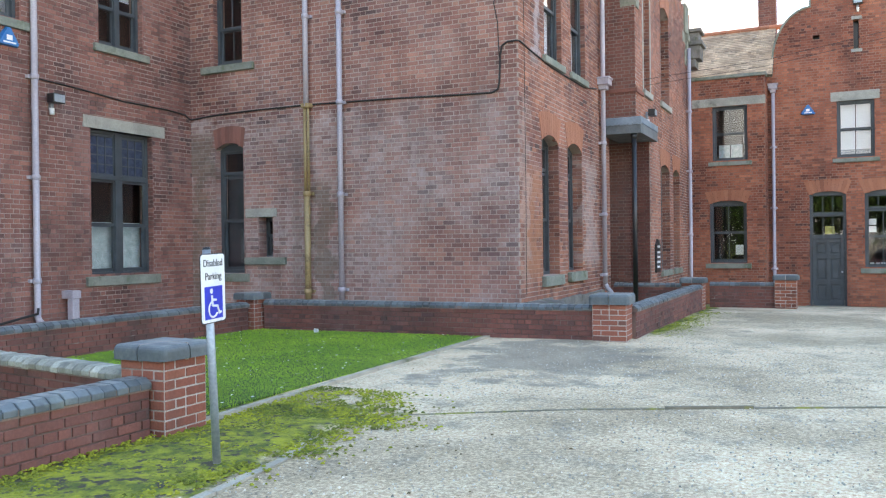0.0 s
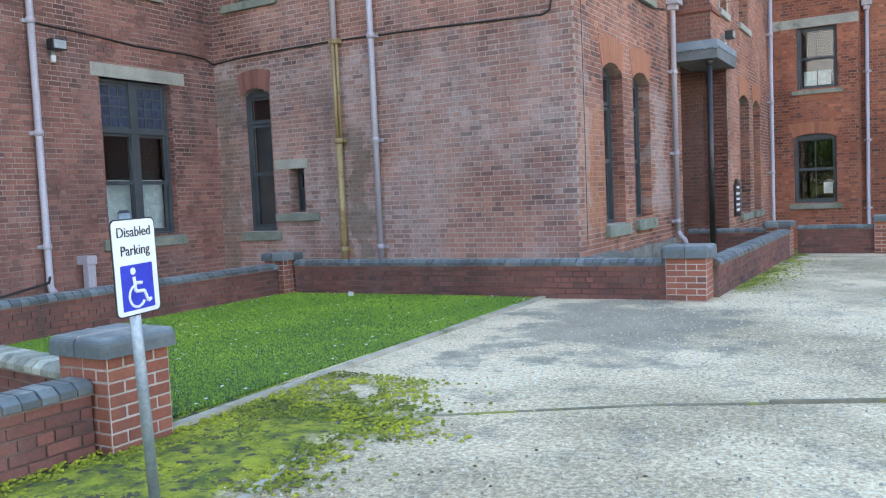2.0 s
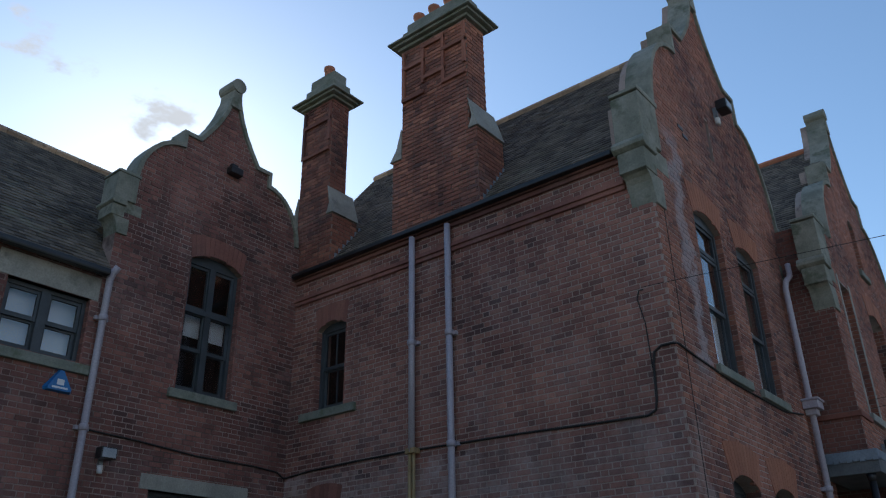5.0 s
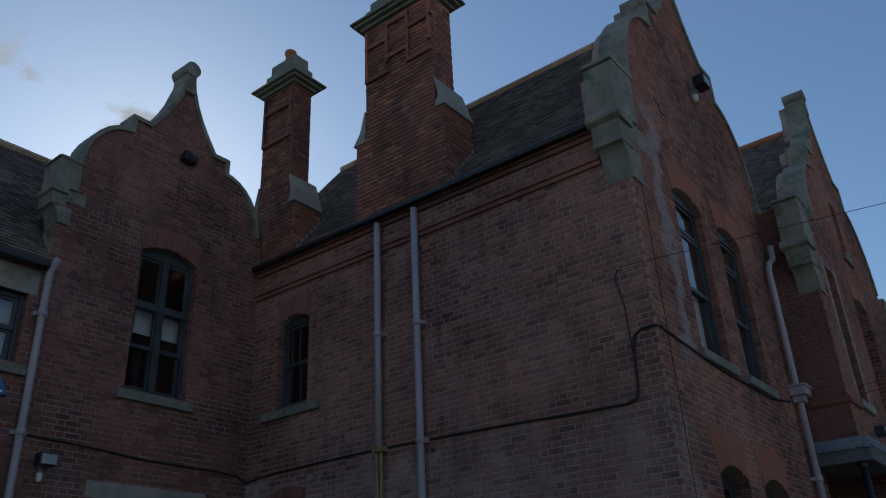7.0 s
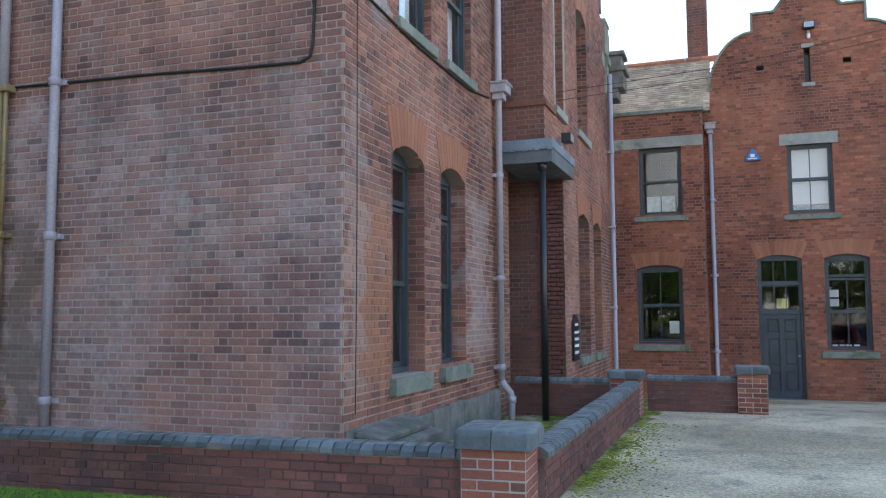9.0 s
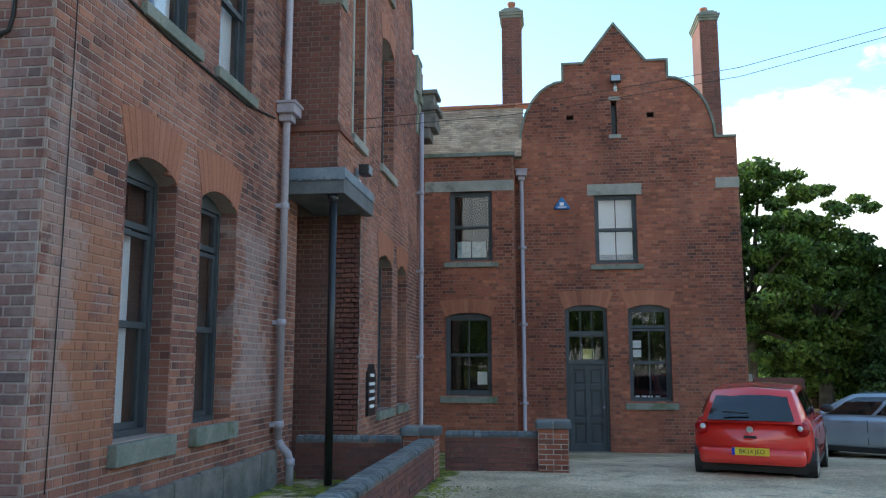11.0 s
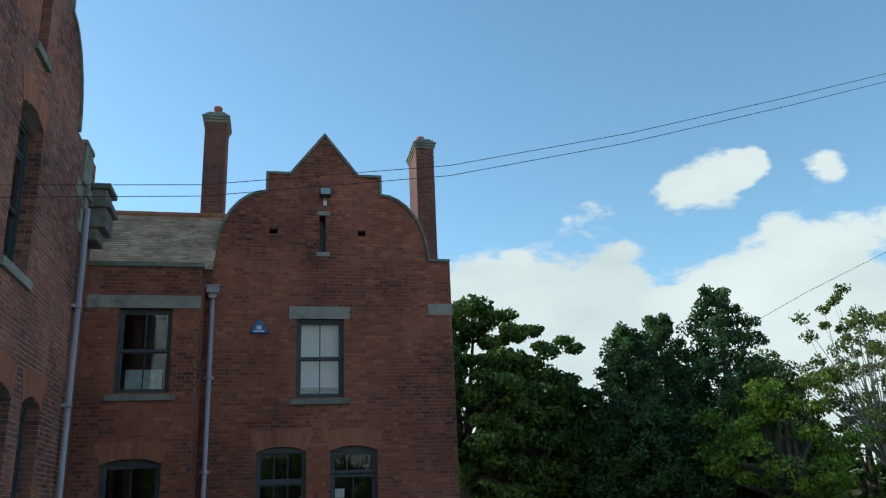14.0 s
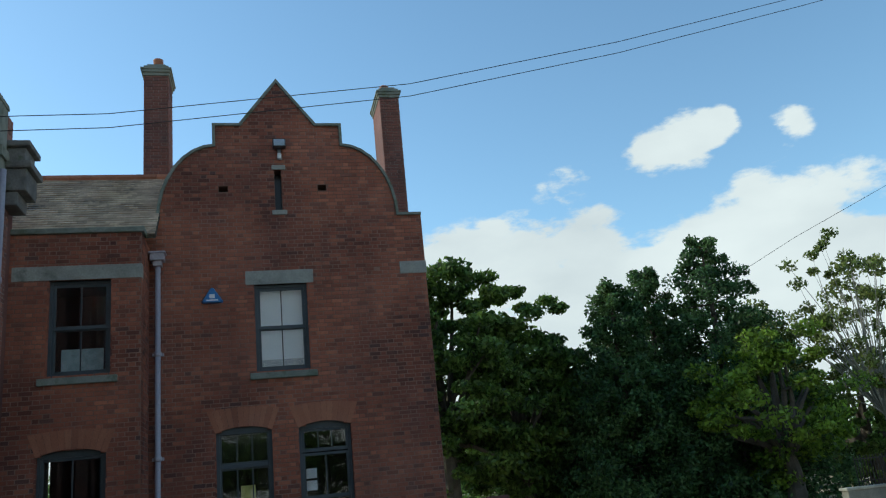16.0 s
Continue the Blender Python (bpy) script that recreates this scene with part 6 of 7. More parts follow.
def parking_sign():
    s = thing("parking_sign", "leaning grey post with a white disabled parking sign", "sign")
    base = Vector((-3.455, 4.10, 0))
    lean = Vector((-0.02, -0.03, 1)).normalized()
    part("post", tube(bmesh.new(), [base + lean * -0.1, base + lean * 1.44], 0.027, 14), STEEL, s, "blue-grey galvanised post", smooth=True)
    part("post_cap", tube(bmesh.new(), [base + lean * 1.44, base + lean * 1.455], [0.03, 0.02], 14), BLACK, s)
    # the plate: x across, y up, z out of its face
    n = Vector((math.cos(radians(10)), math.sin(radians(10)), 0))
    up = (lean - n * lean.dot(n)).normalized()
    side = up.cross(n)
    c = base + lean * 1.185 + n * 0.034
    m = Matrix((side, up, n)).transposed().to_4x4()
    m.translation = c

    def plate(w, h, r, z0, z1, dx=0.0, dy=0.0):
        bm = bmesh.new()
        loop = []
        for sx, sy, a0 in ((1, 1, 0), (-1, 1, 90), (-1, -1, 180), (1, -1, 270)):
            for k in range(5):
                a = radians(a0 + 22.5 * k)
                loop.append((dx + sx * (w / 2 - r) + r * math.cos(a), dy + sy * (h / 2 - r) + r * math.sin(a)))
        lo = [bm.verts.new(m @ Vector((x, y, z0))) for x, y in loop]
        hi = [bm.verts.new(m @ Vector((x, y, z1))) for x, y in loop]
        bm.faces.new(hi)
        bm.faces.new(lo[::-1])
        for i in range(len(loop)):
            j = (i + 1) % len(loop)
            bm.faces.new((lo[i], lo[j], hi[j], hi[i]))
        return bm
    part("plate_edge", plate(0.30, 0.46, 0.03, 0.0, 0.003), BLACK, s, "black plate border")
    p = part("plate", plate(0.286, 0.446, 0.025, 0.003, 0.0045), WHITE, s, "white sign plate")
    part("blue_panel", plate(0.215, 0.215, 0.004, 0.0045, 0.006, 0, -0.095), SIGNBLUE, p, "blue square with white wheelchair symbol")
    letters("Disabled", 0.067, m, pose(0, 0.165, 0.006), BLACK, "lettering", p)
    letters("Parking", 0.067, m, pose(0, 0.078, 0.006), BLACK, "lettering", p)
    # wheelchair symbol: head, back, seat and leg, wheel arc
    bm = bmesh.new()
    tube(bm, [m @ Vector((-0.028, -0.018, 0.005)), m @ Vector((-0.028, -0.018, 0.008))], 0.017, 14)
    for pts in ([(-0.026, -0.045), (-0.02, -0.115)], [(-0.022, -0.075), (0.025, -0.078)], [(-0.02, -0.115), (0.038, -0.118)], [(0.038, -0.118), (0.06, -0.17)], [(0.06, -0.17), (0.082, -0.162)]):
        tube(bm, [m @ Vector((x, y, 0.006)) for x, y in pts], 0.0085, 6)
    arc = [(-0.012 + 0.052 * math.cos(radians(a)), -0.138 + 0.052 * math.sin(radians(a))) for a in range(105, 345, 16)]
    tube(bm, [m @ Vector((x, y, 0.006)) for x, y in arc], 0.007, 6)
    part("wheelchair_symbol", bm, WHITE, p)


parking_sign()

# ---- lawn, kerbs, verge ----
def lawn():
    l = thing("lawn", "bright green clipped lawn with scattered daisies", "grass", kind="stuff")
    part("turf", boxes((-9.0, -4.72, 5.1, 11.62, -0.1, 0.012)), TURF, l)
    rng = np.random.default_rng(7)
    n = 150000
    x, y = rng.uniform(-9.0, -4.7, n), rng.uniform(5.05, 11.65, n)
    h, w = rng.uniform(0.006, 0.022, n), rng.uniform(0.002, 0.0045, n)
    a = rng.uniform(0, 2 * math.pi, n)
    lx, ly = rng.normal(0, 0.014, n), rng.normal(0, 0.014, n)
    v = np.empty((n, 3, 3))
    v[:, 0] = np.stack([x - np.cos(a) * w, y - np.sin(a) * w, np.full(n, 0.0)], 1)
    v[:, 1] = np.stack([x + np.cos(a) * w, y + np.sin(a) * w, np.full(n, 0.0)], 1)
    v[:, 2] = np.stack([x + lx, y + ly, 0.012 + h], 1)
    m, nn, ln, bs = nodes_of("grass_blades")
    big = noise_node(nn, ln, 0.9, 5.0)
    col = blend(nn, ln, ranged(nn, ln, big.outputs["Fac"], 0.35, 0.65), (0.17, 0.40, 0.016), (0.34, 0.58, 0.03))
    tint = ranged(nn, ln, random_of(nn, ln), 0, 1, 0.0, 0.5, False)
    col = blend(nn, ln, tint, col, (0.40, 0.48, 0.05))
    ln.new(col, bs.inputs["Base Color"])
    bs.inputs["Roughness"].default_value = 0.6
    bs.inputs["Subsurface Weight"].default_value = 0.0
    raw("grass_blades", v.reshape(-1, 3), np.arange(3 * n).reshape(-1, 3), m, l)
    # fallen pale leaves and daisies
    k = 260
    vs, fs = [], []
    for i in range(k):
        cx, cy, r, t = rng.uniform(-9, -4.7), rng.uniform(5.1, 11.6), rng.uniform(0.008, 0.02), rng.uniform(0, 6.28)
        for q in range(5):
            vs.append((cx + r * math.cos(t + q * 1.257), cy + r * math.sin(t + q * 1.257), 0.034 + 0.008 * rng.random()))
        fs.append(tuple(range(5 * i, 5 * i + 5)))
    raw("daisies", vs, fs, WHITE, l)


lawn()


def edging(name, label, pts, w=0.06, h=0.04, mat=CONCRETE, lens=0.9, seed=1):
    """Concrete edging laid in short lengths with open joints."""
    e = thing(name, label, "kerb", kind="structure")
    rng = np.random.default_rng(seed)
    for a, b in zip(pts, pts[1:]):
        a, b = Vector(a), Vector(b)
        run = b - a
        n = max(1, round(run.length / lens))
        for k in range(n):
            p, q = a.lerp(b, k / n), a.lerp(b, (k + 1) / n)
            m = pose(p.x, p.y, 0, 0, 0, math.degrees(math.atan2(run.y, run.x)) + rng.normal(0, 0.4))
            part("edging_length", box(bmesh.new(), 0.004, (q - p).length - 0.004, -w / 2, w / 2, -0.1, h + rng.normal(0, 0.004), m), mat, e, bevel=0.006)


edging("kerb_lawn", "worn concrete edging along the lawn", [(-4.47, 4.98), (-4.52, 6.2), (-4.6, 9.0), (-4.68, 11.72)], 0.075, 0.026)
edging("kerb_verge", "sunken concrete edging of the mossy verge", [(-3.0, 2.2), (-3.05, 3.6), (-3.13, 4.4), (-3.45, 5.35), (-3.5, 5.6)], 0.07, 0.012, lens=0.5, seed=2)
SEAM = surface("mossy_joint", (0.15, 0.13, 0.095), (0.25, 0.215, 0.155), 0.95, 2.0, 40, (0.26, 0.25, 0.03), (0.5, 0.6), 0.4)
edging("tarmac_seam", "thin concrete strip across the tarmac", [(-3.5, 5.6), (-3.1, 5.95), (-1.79, 6.76), (-0.39, 7.4), (0.7, 7.88), (4.5, 9.4)], 0.035, 0.014, SEAM, lens=0.9, seed=3)


def scatter(name, label, cat, mat, n, where, size, seed, z=0.0, flat=0.4):
    """Loose small lumps on the ground."""
    rng = np.random.default_rng(seed)
    vs, fs = [], []
    for i in range(n):
        x, y = where(rng)
        r = rng.uniform(*size)
        t = rng.uniform(0, 6.28)
        zz = ground_z(y) + z
        ring = [(x + r * rng.uniform(0.6, 1.1) * math.cos(t + q * 1.257), y + r * rng.uniform(0.6, 1.1) * math.sin(t + q * 1.257)) for q in range(5)]
        b = len(vs)
        vs += [(p[0], p[1], zz - 0.004) for p in ring]
        vs += [(x + (p[0] - x) * 0.55, y + (p[1] - y) * 0.55, zz + r * flat * rng.uniform(0.7, 1.2)) for p in ring]
        fs += [(b + q, b + (q + 1) % 5, b + 5 + (q + 1) % 5, b + 5 + q) for q in range(5)] + [tuple(b + 5 + q for q in range(5))]
    ob = raw(name, vs, fs, mat)
    tagged(ob, label, cat, kind="stuff")


MOSS = surface("moss_tuft", (0.085, 0.11, 0.014), (0.35, 0.34, 0.022), 0.95, 2.2, 60, (0.05, 0.045, 0.03), (0.55, 0.68), 0.5, 0.01, island=0.35)
GRIT = surface("pale_grit", (0.36, 0.32, 0.26), (0.58, 0.52, 0.43), 0.9, 8.0, 60, island=0.5)
LITTER = surface("dead_leaves", (0.10, 0.065, 0.03), (0.2, 0.14, 0.06), 0.9, 8.0, 40, island=0.4)


def verge_spot(rng):
    while True:
        x, y = rng.uniform(-4.55, -2.5), rng.uniform(0.5, 6.9)
        edge = -3.35 + 0.25 * math.sin(y * 1.7) if y < 5.4 else -2.9 - 0.5 * (y - 5.4)
        if x < edge + rng.exponential(0.12) and noise.noise(Vector((x * 2.2, y * 2.2, 5))) > -0.25:
            return x, y


scatter("moss", "yellow-green moss cushions on the verge", "moss", MOSS, 9000, verge_spot, (0.006, 0.022), 8, 0.016, 0.3)
scatter("moss", "yellow-green moss along the wall foot", "moss", MOSS, 1600, lambda r: (-2.38 + abs(r.normal(0, 0.28)), r.uniform(12.6, 18.3)), (0.008, 0.026), 9, 0.0, 0.35)
scatter("grit", "loose pale grit on the tarmac", "gravel", GRIT, 9000, lambda r: (r.uniform(-4.0, 3.5), r.uniform(2.2, 12.5)), (0.004, 0.012), 10, 0.004, 0.6)
scatter("leaf_litter", "dead brown leaves and twigs on the ground", "leaves", LITTER, 70, lambda r: (r.uniform(-4.4, 3.0), r.uniform(2.5, 11.8)) if r.random() < 0.5 else (-2.9 + r.normal(0, 0.8), 4.5 + r.normal(0, 1.0)), (0.006, 0.018), 12, 0.004, 0.2)
litter = thing("litter", "small crumpled white paper on the lawn", "litter")
bm = bmesh.new()
bmesh.ops.create_icosphere(bm, subdivisions=2, radius=0.042, matrix=Matrix.Translation((-7.6, 11.25, 0.05)) @ Matrix.Diagonal((1.3, 0.8, 0.9, 1)))
for v in bm.verts:
    v.co += 0.035 * Vector((noise.noise(v.co * 30), noise.noise(v.co * 30 + Vector((5, 0, 0))), noise.noise(v.co * 30 + Vector((0, 5, 0)))))
part("paper", bm, WHITE, litter)

# ---- garden wall beyond the back house ----
far_wall = thing("wall_far_garden", "rough brown stone garden wall with a pale capped pier", "wall", kind="structure")
part("wall_core", boxes((3.9, 6.2, 31.2, 31.5, -0.6, 1.15)), BRICK_DARK, far_wall)
part("pier_core", boxes((3.84, 4.15, 28.6, 28.95, -0.6, 1.1)), BRICK_BACK, far_wall)
part("pier_cap", boxes((3.83, 4.22, 28.52, 29.02, 1.1, 1.28)), STONE, far_wall, bevel=0.03)
pale = thing("wall_far_pale", "pale rendered boundary wall stained below its top", "wall", kind="structure")
part("wall_core", boxes((16.9, 40, 33.0, 33.3, -0.7, 0.22)), COPING_PALE, pale, bevel=0.02)
part("wall_cap", boxes((16.85, 40, 32.96, 33.34, 0.22, 0.30)), COPING_PALE, pale, bevel=0.02)
rail = thing("railing", "thin black iron railing on the pale wall", "railing")
for z in (0.42, 1.05):
    part("rail_bar", boxes((17.4, 19.0, 33.12, 33.15, z, z + 0.03)), BLACK, rail)
for k in range(15):
    part("baluster", boxes((17.42 + 0.11 * k, 17.44 + 0.11 * k, 33.12, 33.14, 0.3, 1.16)), BLACK, rail)
notice = thing("notice_sign", "small white notice on a post behind the pale wall", "sign")
part("plate", boxes((20.1, 20.55, 33.4, 33.42, 0.72, 1.0)), WHITE, notice, bevel=0.005)
part("post", boxes((20.3, 20.34, 33.42, 33.46, -0.6, 0.98)), STEEL, notice)

# ---- trees beyond the yard ----
def leaf_material(name, c1, c2):
    m, nn, ln, bs = nodes_of(name)
    n = noise_node(nn, ln, 0.55, 5.0)
    col = blend(nn, ln, ranged(nn, ln, n.outputs["Fac"], 0.35, 0.65), c1, c2)
    v = ranged(nn, ln, random_of(nn, ln), 0, 1, 0.35, 1.85, False)
    sc = nn.new("ShaderNodeVectorMath")
    sc.operation = "SCALE"
    ln.new(col, sc.inputs[0])
    ln.new(v, sc.inputs["Scale"])
    ln.new(sc.outputs[0], bs.inputs["Base Color"])
    bs.inputs["Roughness"].default_value = 0.55
    tr = nn.new("ShaderNodeBsdfTranslucent")
    ln.new(sc.outputs[0], tr.inputs[0])
    mx = nn.new("ShaderNodeMixShader")
    mx.inputs[0].default_value = 0.45
    ln.new(bs.outputs[0], mx.inputs[1])
    ln.new(tr.outputs[0], mx.inputs[2])
    ln.new(mx.outputs[0], nn["Material Output"].inputs[0])
    return m


BARK = surface("bark", (0.06, 0.048, 0.036), (0.11, 0.09, 0.07), 0.95, 3.0, 25, (0.06, 0.08, 0.03), (0.55, 0.7), 0.5, 0.02)
BARK_PALE = surface("pale_bark", (0.24, 0.22, 0.18), (0.34, 0.32, 0.27), 0.9, 3.0, 25, bump=0.3)


def leaves(centres, radii, per, size, seed, squash=0.7, droop=0.0):
    """Leaf cards in loose clumps, each turned its own way."""
    rng = np.random.default_rng(seed)
    c = np.repeat(np.array(centres), per, axis=0)
    r = np.repeat(np.array(radii), per)
    n = len(c)
    d = rng.normal(0, 1, (n, 3))
    d /= np.linalg.norm(d, axis=1)[:, None]
    rad = r * rng.random(n) ** 0.45
    p = c + d * rad[:, None] * np.array((1, 1, squash))
    p[:, 2] -= droop * np.abs(d[:, 0] + d[:, 1]) * r
    a = rng.normal(0, 1, (n, 3)) + np.array((0, 0, 0.2))
    a /= np.linalg.norm(a, axis=1)[:, None]
    b = np.cross(a, rng.normal(0, 1, (n, 3)))
    b /= np.linalg.norm(b, axis=1)[:, None]
    s = (size * rng.uniform(0.6, 1.3, n))[:, None]
    v = np.stack([p - a * s, p + b * s * 0.55, p + a * s, p - b * s * 0.55], 1)
    return v.reshape(-1, 3), np.arange(4 * n).reshape(-1, 4)


def limbs(bm, root, ends, r0, rng):
    for e in ends:
        root_, e_ = Vector(root), Vector(e)
        mid = root_.lerp(e_, 0.5) + Vector(rng.normal(0, 0.25, 3)) + Vector((0, 0, 0.25))
        tube(bm, [root_, root_.lerp(mid, 0.5) + Vector((0, 0, 0.1)), mid, mid.lerp(e_, 0.6), e_], [r0, r0 * 0.8, r0 * 0.6, r0 * 0.35, r0 * 0.12], 6)


def broadleaf(label, x, y, z, span, tall, base, mat, seed, clumps=170, per=260, size=0.11, bark=None, thin=False, group=""):
    rng = np.random.default_rng(seed)
    t = thing("tree", label, "tree", group)
    bm = bmesh.new()
    top = z + tall
    tube(bm, [(x, y, z - 0.3), (x + 0.05, y, z + tall * 0.2), (x - 0.1, y + 0.1, z + tall * 0.45), (x, y, z + tall * 0.8)], [span * w for w in ((0.012, 0.010, 0.007, 0.003) if thin else (0.06, 0.045, 0.032, 0.01))], 10)
    cs, rs = [], []
    for k in range(clumps):
        u = rng.normal(0, 1, 3)
        u /= np.linalg.norm(u)
        shell = rng.uniform(0.55, 1.0) if not thin else rng.uniform(0.35, 1.0)
        bumpy = 1 + 0.22 * noise.noise(Vector(u) * 2.1 + Vector((seed, 0, 0)))
        hz = (base + (tall - base) / 2)
        p = (x + u[0] * span / 2 * shell * bumpy, y + u[1] * span / 2 * shell * bumpy * 0.8, z + hz + u[2] * (tall - base) / 2 * shell * bumpy)
        cs.append(p)
        rs.append(rng.uniform(0.45, 0.95) * (0.62 if thin else 0.85))
    pick = rng.choice(len(cs), min(len(cs), 90 if thin else 26), replace=False)
    limbs(bm, (x, y, z + tall * (0.25 if thin else 0.3)), [cs[k] for k in pick], span * (0.005 if thin else 0.024), rng)
    part("trunk", bm, bark or BARK, t, "branching trunk and limbs")
    v, f = leaves(cs, rs, per, size, seed + 1, 0.7 if thin else 0.5)
    raw("crown", v, f, mat, t, "uneven leafy crown")
    return t


def conifer(label, x, y, z, span, tall, mat, seed, tiers=26, group=""):
    rng = np.random.default_rng(seed)
    t = thing("tree", label, "tree", group)
    bm = bmesh.new()
    tube(bm, [(x, y, z - 0.3), (x, y, z + tall * 0.5), (x, y, z + tall * 0.97)], [0.28, 0.16, 0.02], 8)
    cs, rs = [], []
    for k in range(tiers):
        f = k / tiers
        h = z + 0.4 + f * (tall - 0.5)
        reach = span / 2 * (1 - f) ** 0.62 * (0.82 + 0.3 * rng.random())
        n = max(3, int(9 * (1 - f)) + 3)
        for q in range(n):
            a = 2 * math.pi * (q + rng.random()) / n
            tip = Vector((x + reach * math.cos(a), y + reach * math.sin(a), h + rng.normal(0, 0.12)))
            tube(bm, [(x, y, h - 0.1), tuple(tip)], [0.035, 0.008], 4)
            for s in (0.45, 0.75, 1.0):
                cs.append(tuple(Vector((x, y, h)).lerp(tip, s) + Vector((0, 0, 0.12 * s))))
                rs.append(rng.uniform(0.34, 0.62) * (0.6 + 0.5 * (1 - f)))
    part("trunk", bm, BARK, t)
    v, f = leaves(cs, rs, 85, 0.085, seed + 1, 0.9, 0.15)
    raw("crown", v, f, mat, t, "dense feathery evergreen crown")
    return t


LEAF_DARK = leaf_material("sycamore_leaves", (0.065, 0.12, 0.024), (0.13, 0.20, 0.038))
LEAF_YEW = leaf_material("evergreen_leaves", (0.05, 0.11, 0.036), (0.10, 0.17, 0.052))
LEAF_LIGHT = leaf_material("light_leaves", (0.11, 0.15, 0.035), (0.19, 0.22, 0.055))
LEAF_LIME = leaf_material("lime_leaves", (0.11, 0.19, 0.02), (0.20, 0.28, 0.03))
WOODS = "trees behind the yard"
broadleaf("large dark green sycamore with a dense crown", 7.2, 42.0, -0.6, 6.6, 11.0, 1.6, LEAF_DARK, 101, 210, 260, 0.12, group=WOODS)
broadleaf("dark green broadleaf tree with a rounded crown", 10.6, 43.5, -0.6, 5.6, 9.6, 1.2, LEAF_DARK, 102, 170, 250, 0.12, group=WOODS)
conifer("tall dark evergreen with a pointed top", 14.4, 41.5, -0.6, 5.8, 9.4, LEAF_YEW, 103, group=WOODS)
conifer("tall dark evergreen with several points", 18.6, 41.0, -0.6, 7.6, 11.2, LEAF_YEW, 104, group=WOODS)
conifer("dark evergreen at the edge of the group", 16.4, 42.2, -0.6, 6.2, 10.2, LEAF_YEW, 105, group=WOODS)
broadleaf("yellow-green broadleaf bough in front of evergreens", 18.4, 37.6, -0.6, 6.4, 6.4, 0.8, LEAF_LIME, 106, 70, 200, 0.10, group=WOODS)
broadleaf("thin pale tree with sparse leaves and bare twigs", 27.3, 43.0, -0.6, 8.0, 12.4, 2.6, LEAF_LIGHT, 107, 105, 95, 0.10, BARK_PALE, True, WOODS)
broadleaf("light green tree with an open crown", 23.6, 46.0, -0.6, 6.0, 9.0, 0.8, LEAF_LIGHT, 108, 120, 150, 0.11, group=WOODS)
for k, (hx, hy, hs, ht) in enumerate(((5.2, 47, 6, 5.5), (11.5, 48, 7, 5.0), (21.5, 44, 7, 6.4), (13.2, 45, 5, 7.0), (17, 46, 8, 7.0), (29.5, 47, 8, 6.0), (34, 44, 8, 7.0))):
    broadleaf("dark undergrowth shrub beneath the trees", hx, hy, -0.6, hs, ht, 0.1, LEAF_DARK, 120 + k, 80, 170, 0.13, group="undergrowth")
v, f = leaves([(x, 62 + 5 * math.sin(x), 1.5 + 1.8 * noise.noise(Vector((x * 0.13, 0, 1)))) for x in range(-70, 110, 2)], [3.2] * 90, 420, 0.3, 140)
# ring: invented trees south and east, out of view, to darken window reflections
ring = [(x, -34 + 3 * math.sin(x * 0.7), 4.5 + 2.5 * noise.noise(Vector((x * 0.2, 7, 1)))) for x in range(-60, 60, 2)] + [(46 + 3 * math.sin(y), y, 2.5 + 2.0 * noise.noise(Vector((y * 0.2, 3, 1)))) for y in range(-34, 40, 2)]
rv, rf = leaves(ring, [4.2] * len(ring), 420, 0.42, 141)
tagged(raw("far_trees", rv, rf, LEAF_DARK), "added unseen belt of dark trees that darkens window reflections", "trees", kind="stuff")
tagged(raw("far_trees", v, f, LEAF_DARK), "far belt of dark trees beyond the yard", "trees", kind="stuff")

# ---- parked cars ----
def car_paint(name, col, metal, rough):
    m, nn, ln, bs = nodes_of(name)
    n = noise_node(nn, ln, 2.0, 4.0)
    c = blend(nn, ln, ranged(nn, ln, n.outputs["Fac"], 0.3, 0.7), tuple(k * 0.92 for k in col), col)
    ln.new(c, bs.inputs["Base Color"])
    bs.inputs["Metallic"].default_value, bs.inputs["Roughness"].default_value = metal, rough
    bs.inputs["Coat Weight"].default_value, bs.inputs["Coat Roughness"].default_value = 1.0, 0.03
    return m


RED = car_paint("red_car_paint", (0.78, 0.028, 0.02), 0.0, 0.35)
GREY = car_paint("blue_grey_car_paint", (0.31, 0.36, 0.42), 0.45, 0.30)
TYRE = surface("tyre_rubber", (0.012, 0.012, 0.012), (0.022, 0.022, 0.022), 0.85, 4.0, 40)
ALLOY = surface("alloy_rim", (0.42, 0.43, 0.44), (0.52, 0.53, 0.54), 0.3, 5.0, 40, metal=0.85, bump=0.02)
TRIM = surface("black_trim", (0.012, 0.012, 0.013), (0.02, 0.02, 0.021), 0.5, 4.0, 50)
CARGLASS = nodes_of("tinted_car_glass")[0]
cg = CARGLASS.node_tree.nodes["Principled BSDF"]
cg.inputs["Base Color"].default_value, cg.inputs["Roughness"].default_value = (0.012, 0.015, 0.017, 1), 0.03
cg.inputs["Coat Weight"].default_value = 1.0
cg.inputs["IOR"].default_value = 2.1
LAMP_RED = surface("red_lamp_lens", (0.35, 0.006, 0.008), (0.45, 0.01, 0.012), 0.12, 4.0, 40, bump=0.02)
LAMP_CLEAR = surface("clear_lamp_lens", (0.55, 0.55, 0.55), (0.7, 0.7, 0.7), 0.1, 4.0, 40, bump=0.02)
PLATE = surface("yellow_number_plate", (0.75, 0.52, 0.03), (0.8, 0.58, 0.05), 0.4, 4.0, 40, bump=0.02)


def lerp_table(tab, s):
    for (a, va), (b, vb) in zip(tab, tab[1:]):
        if s <= b:
            f = (s - a) / (b - a)
            f = f * f * (3 - 2 * f)
            return va + (vb - va) * f
    return tab[-1][1]


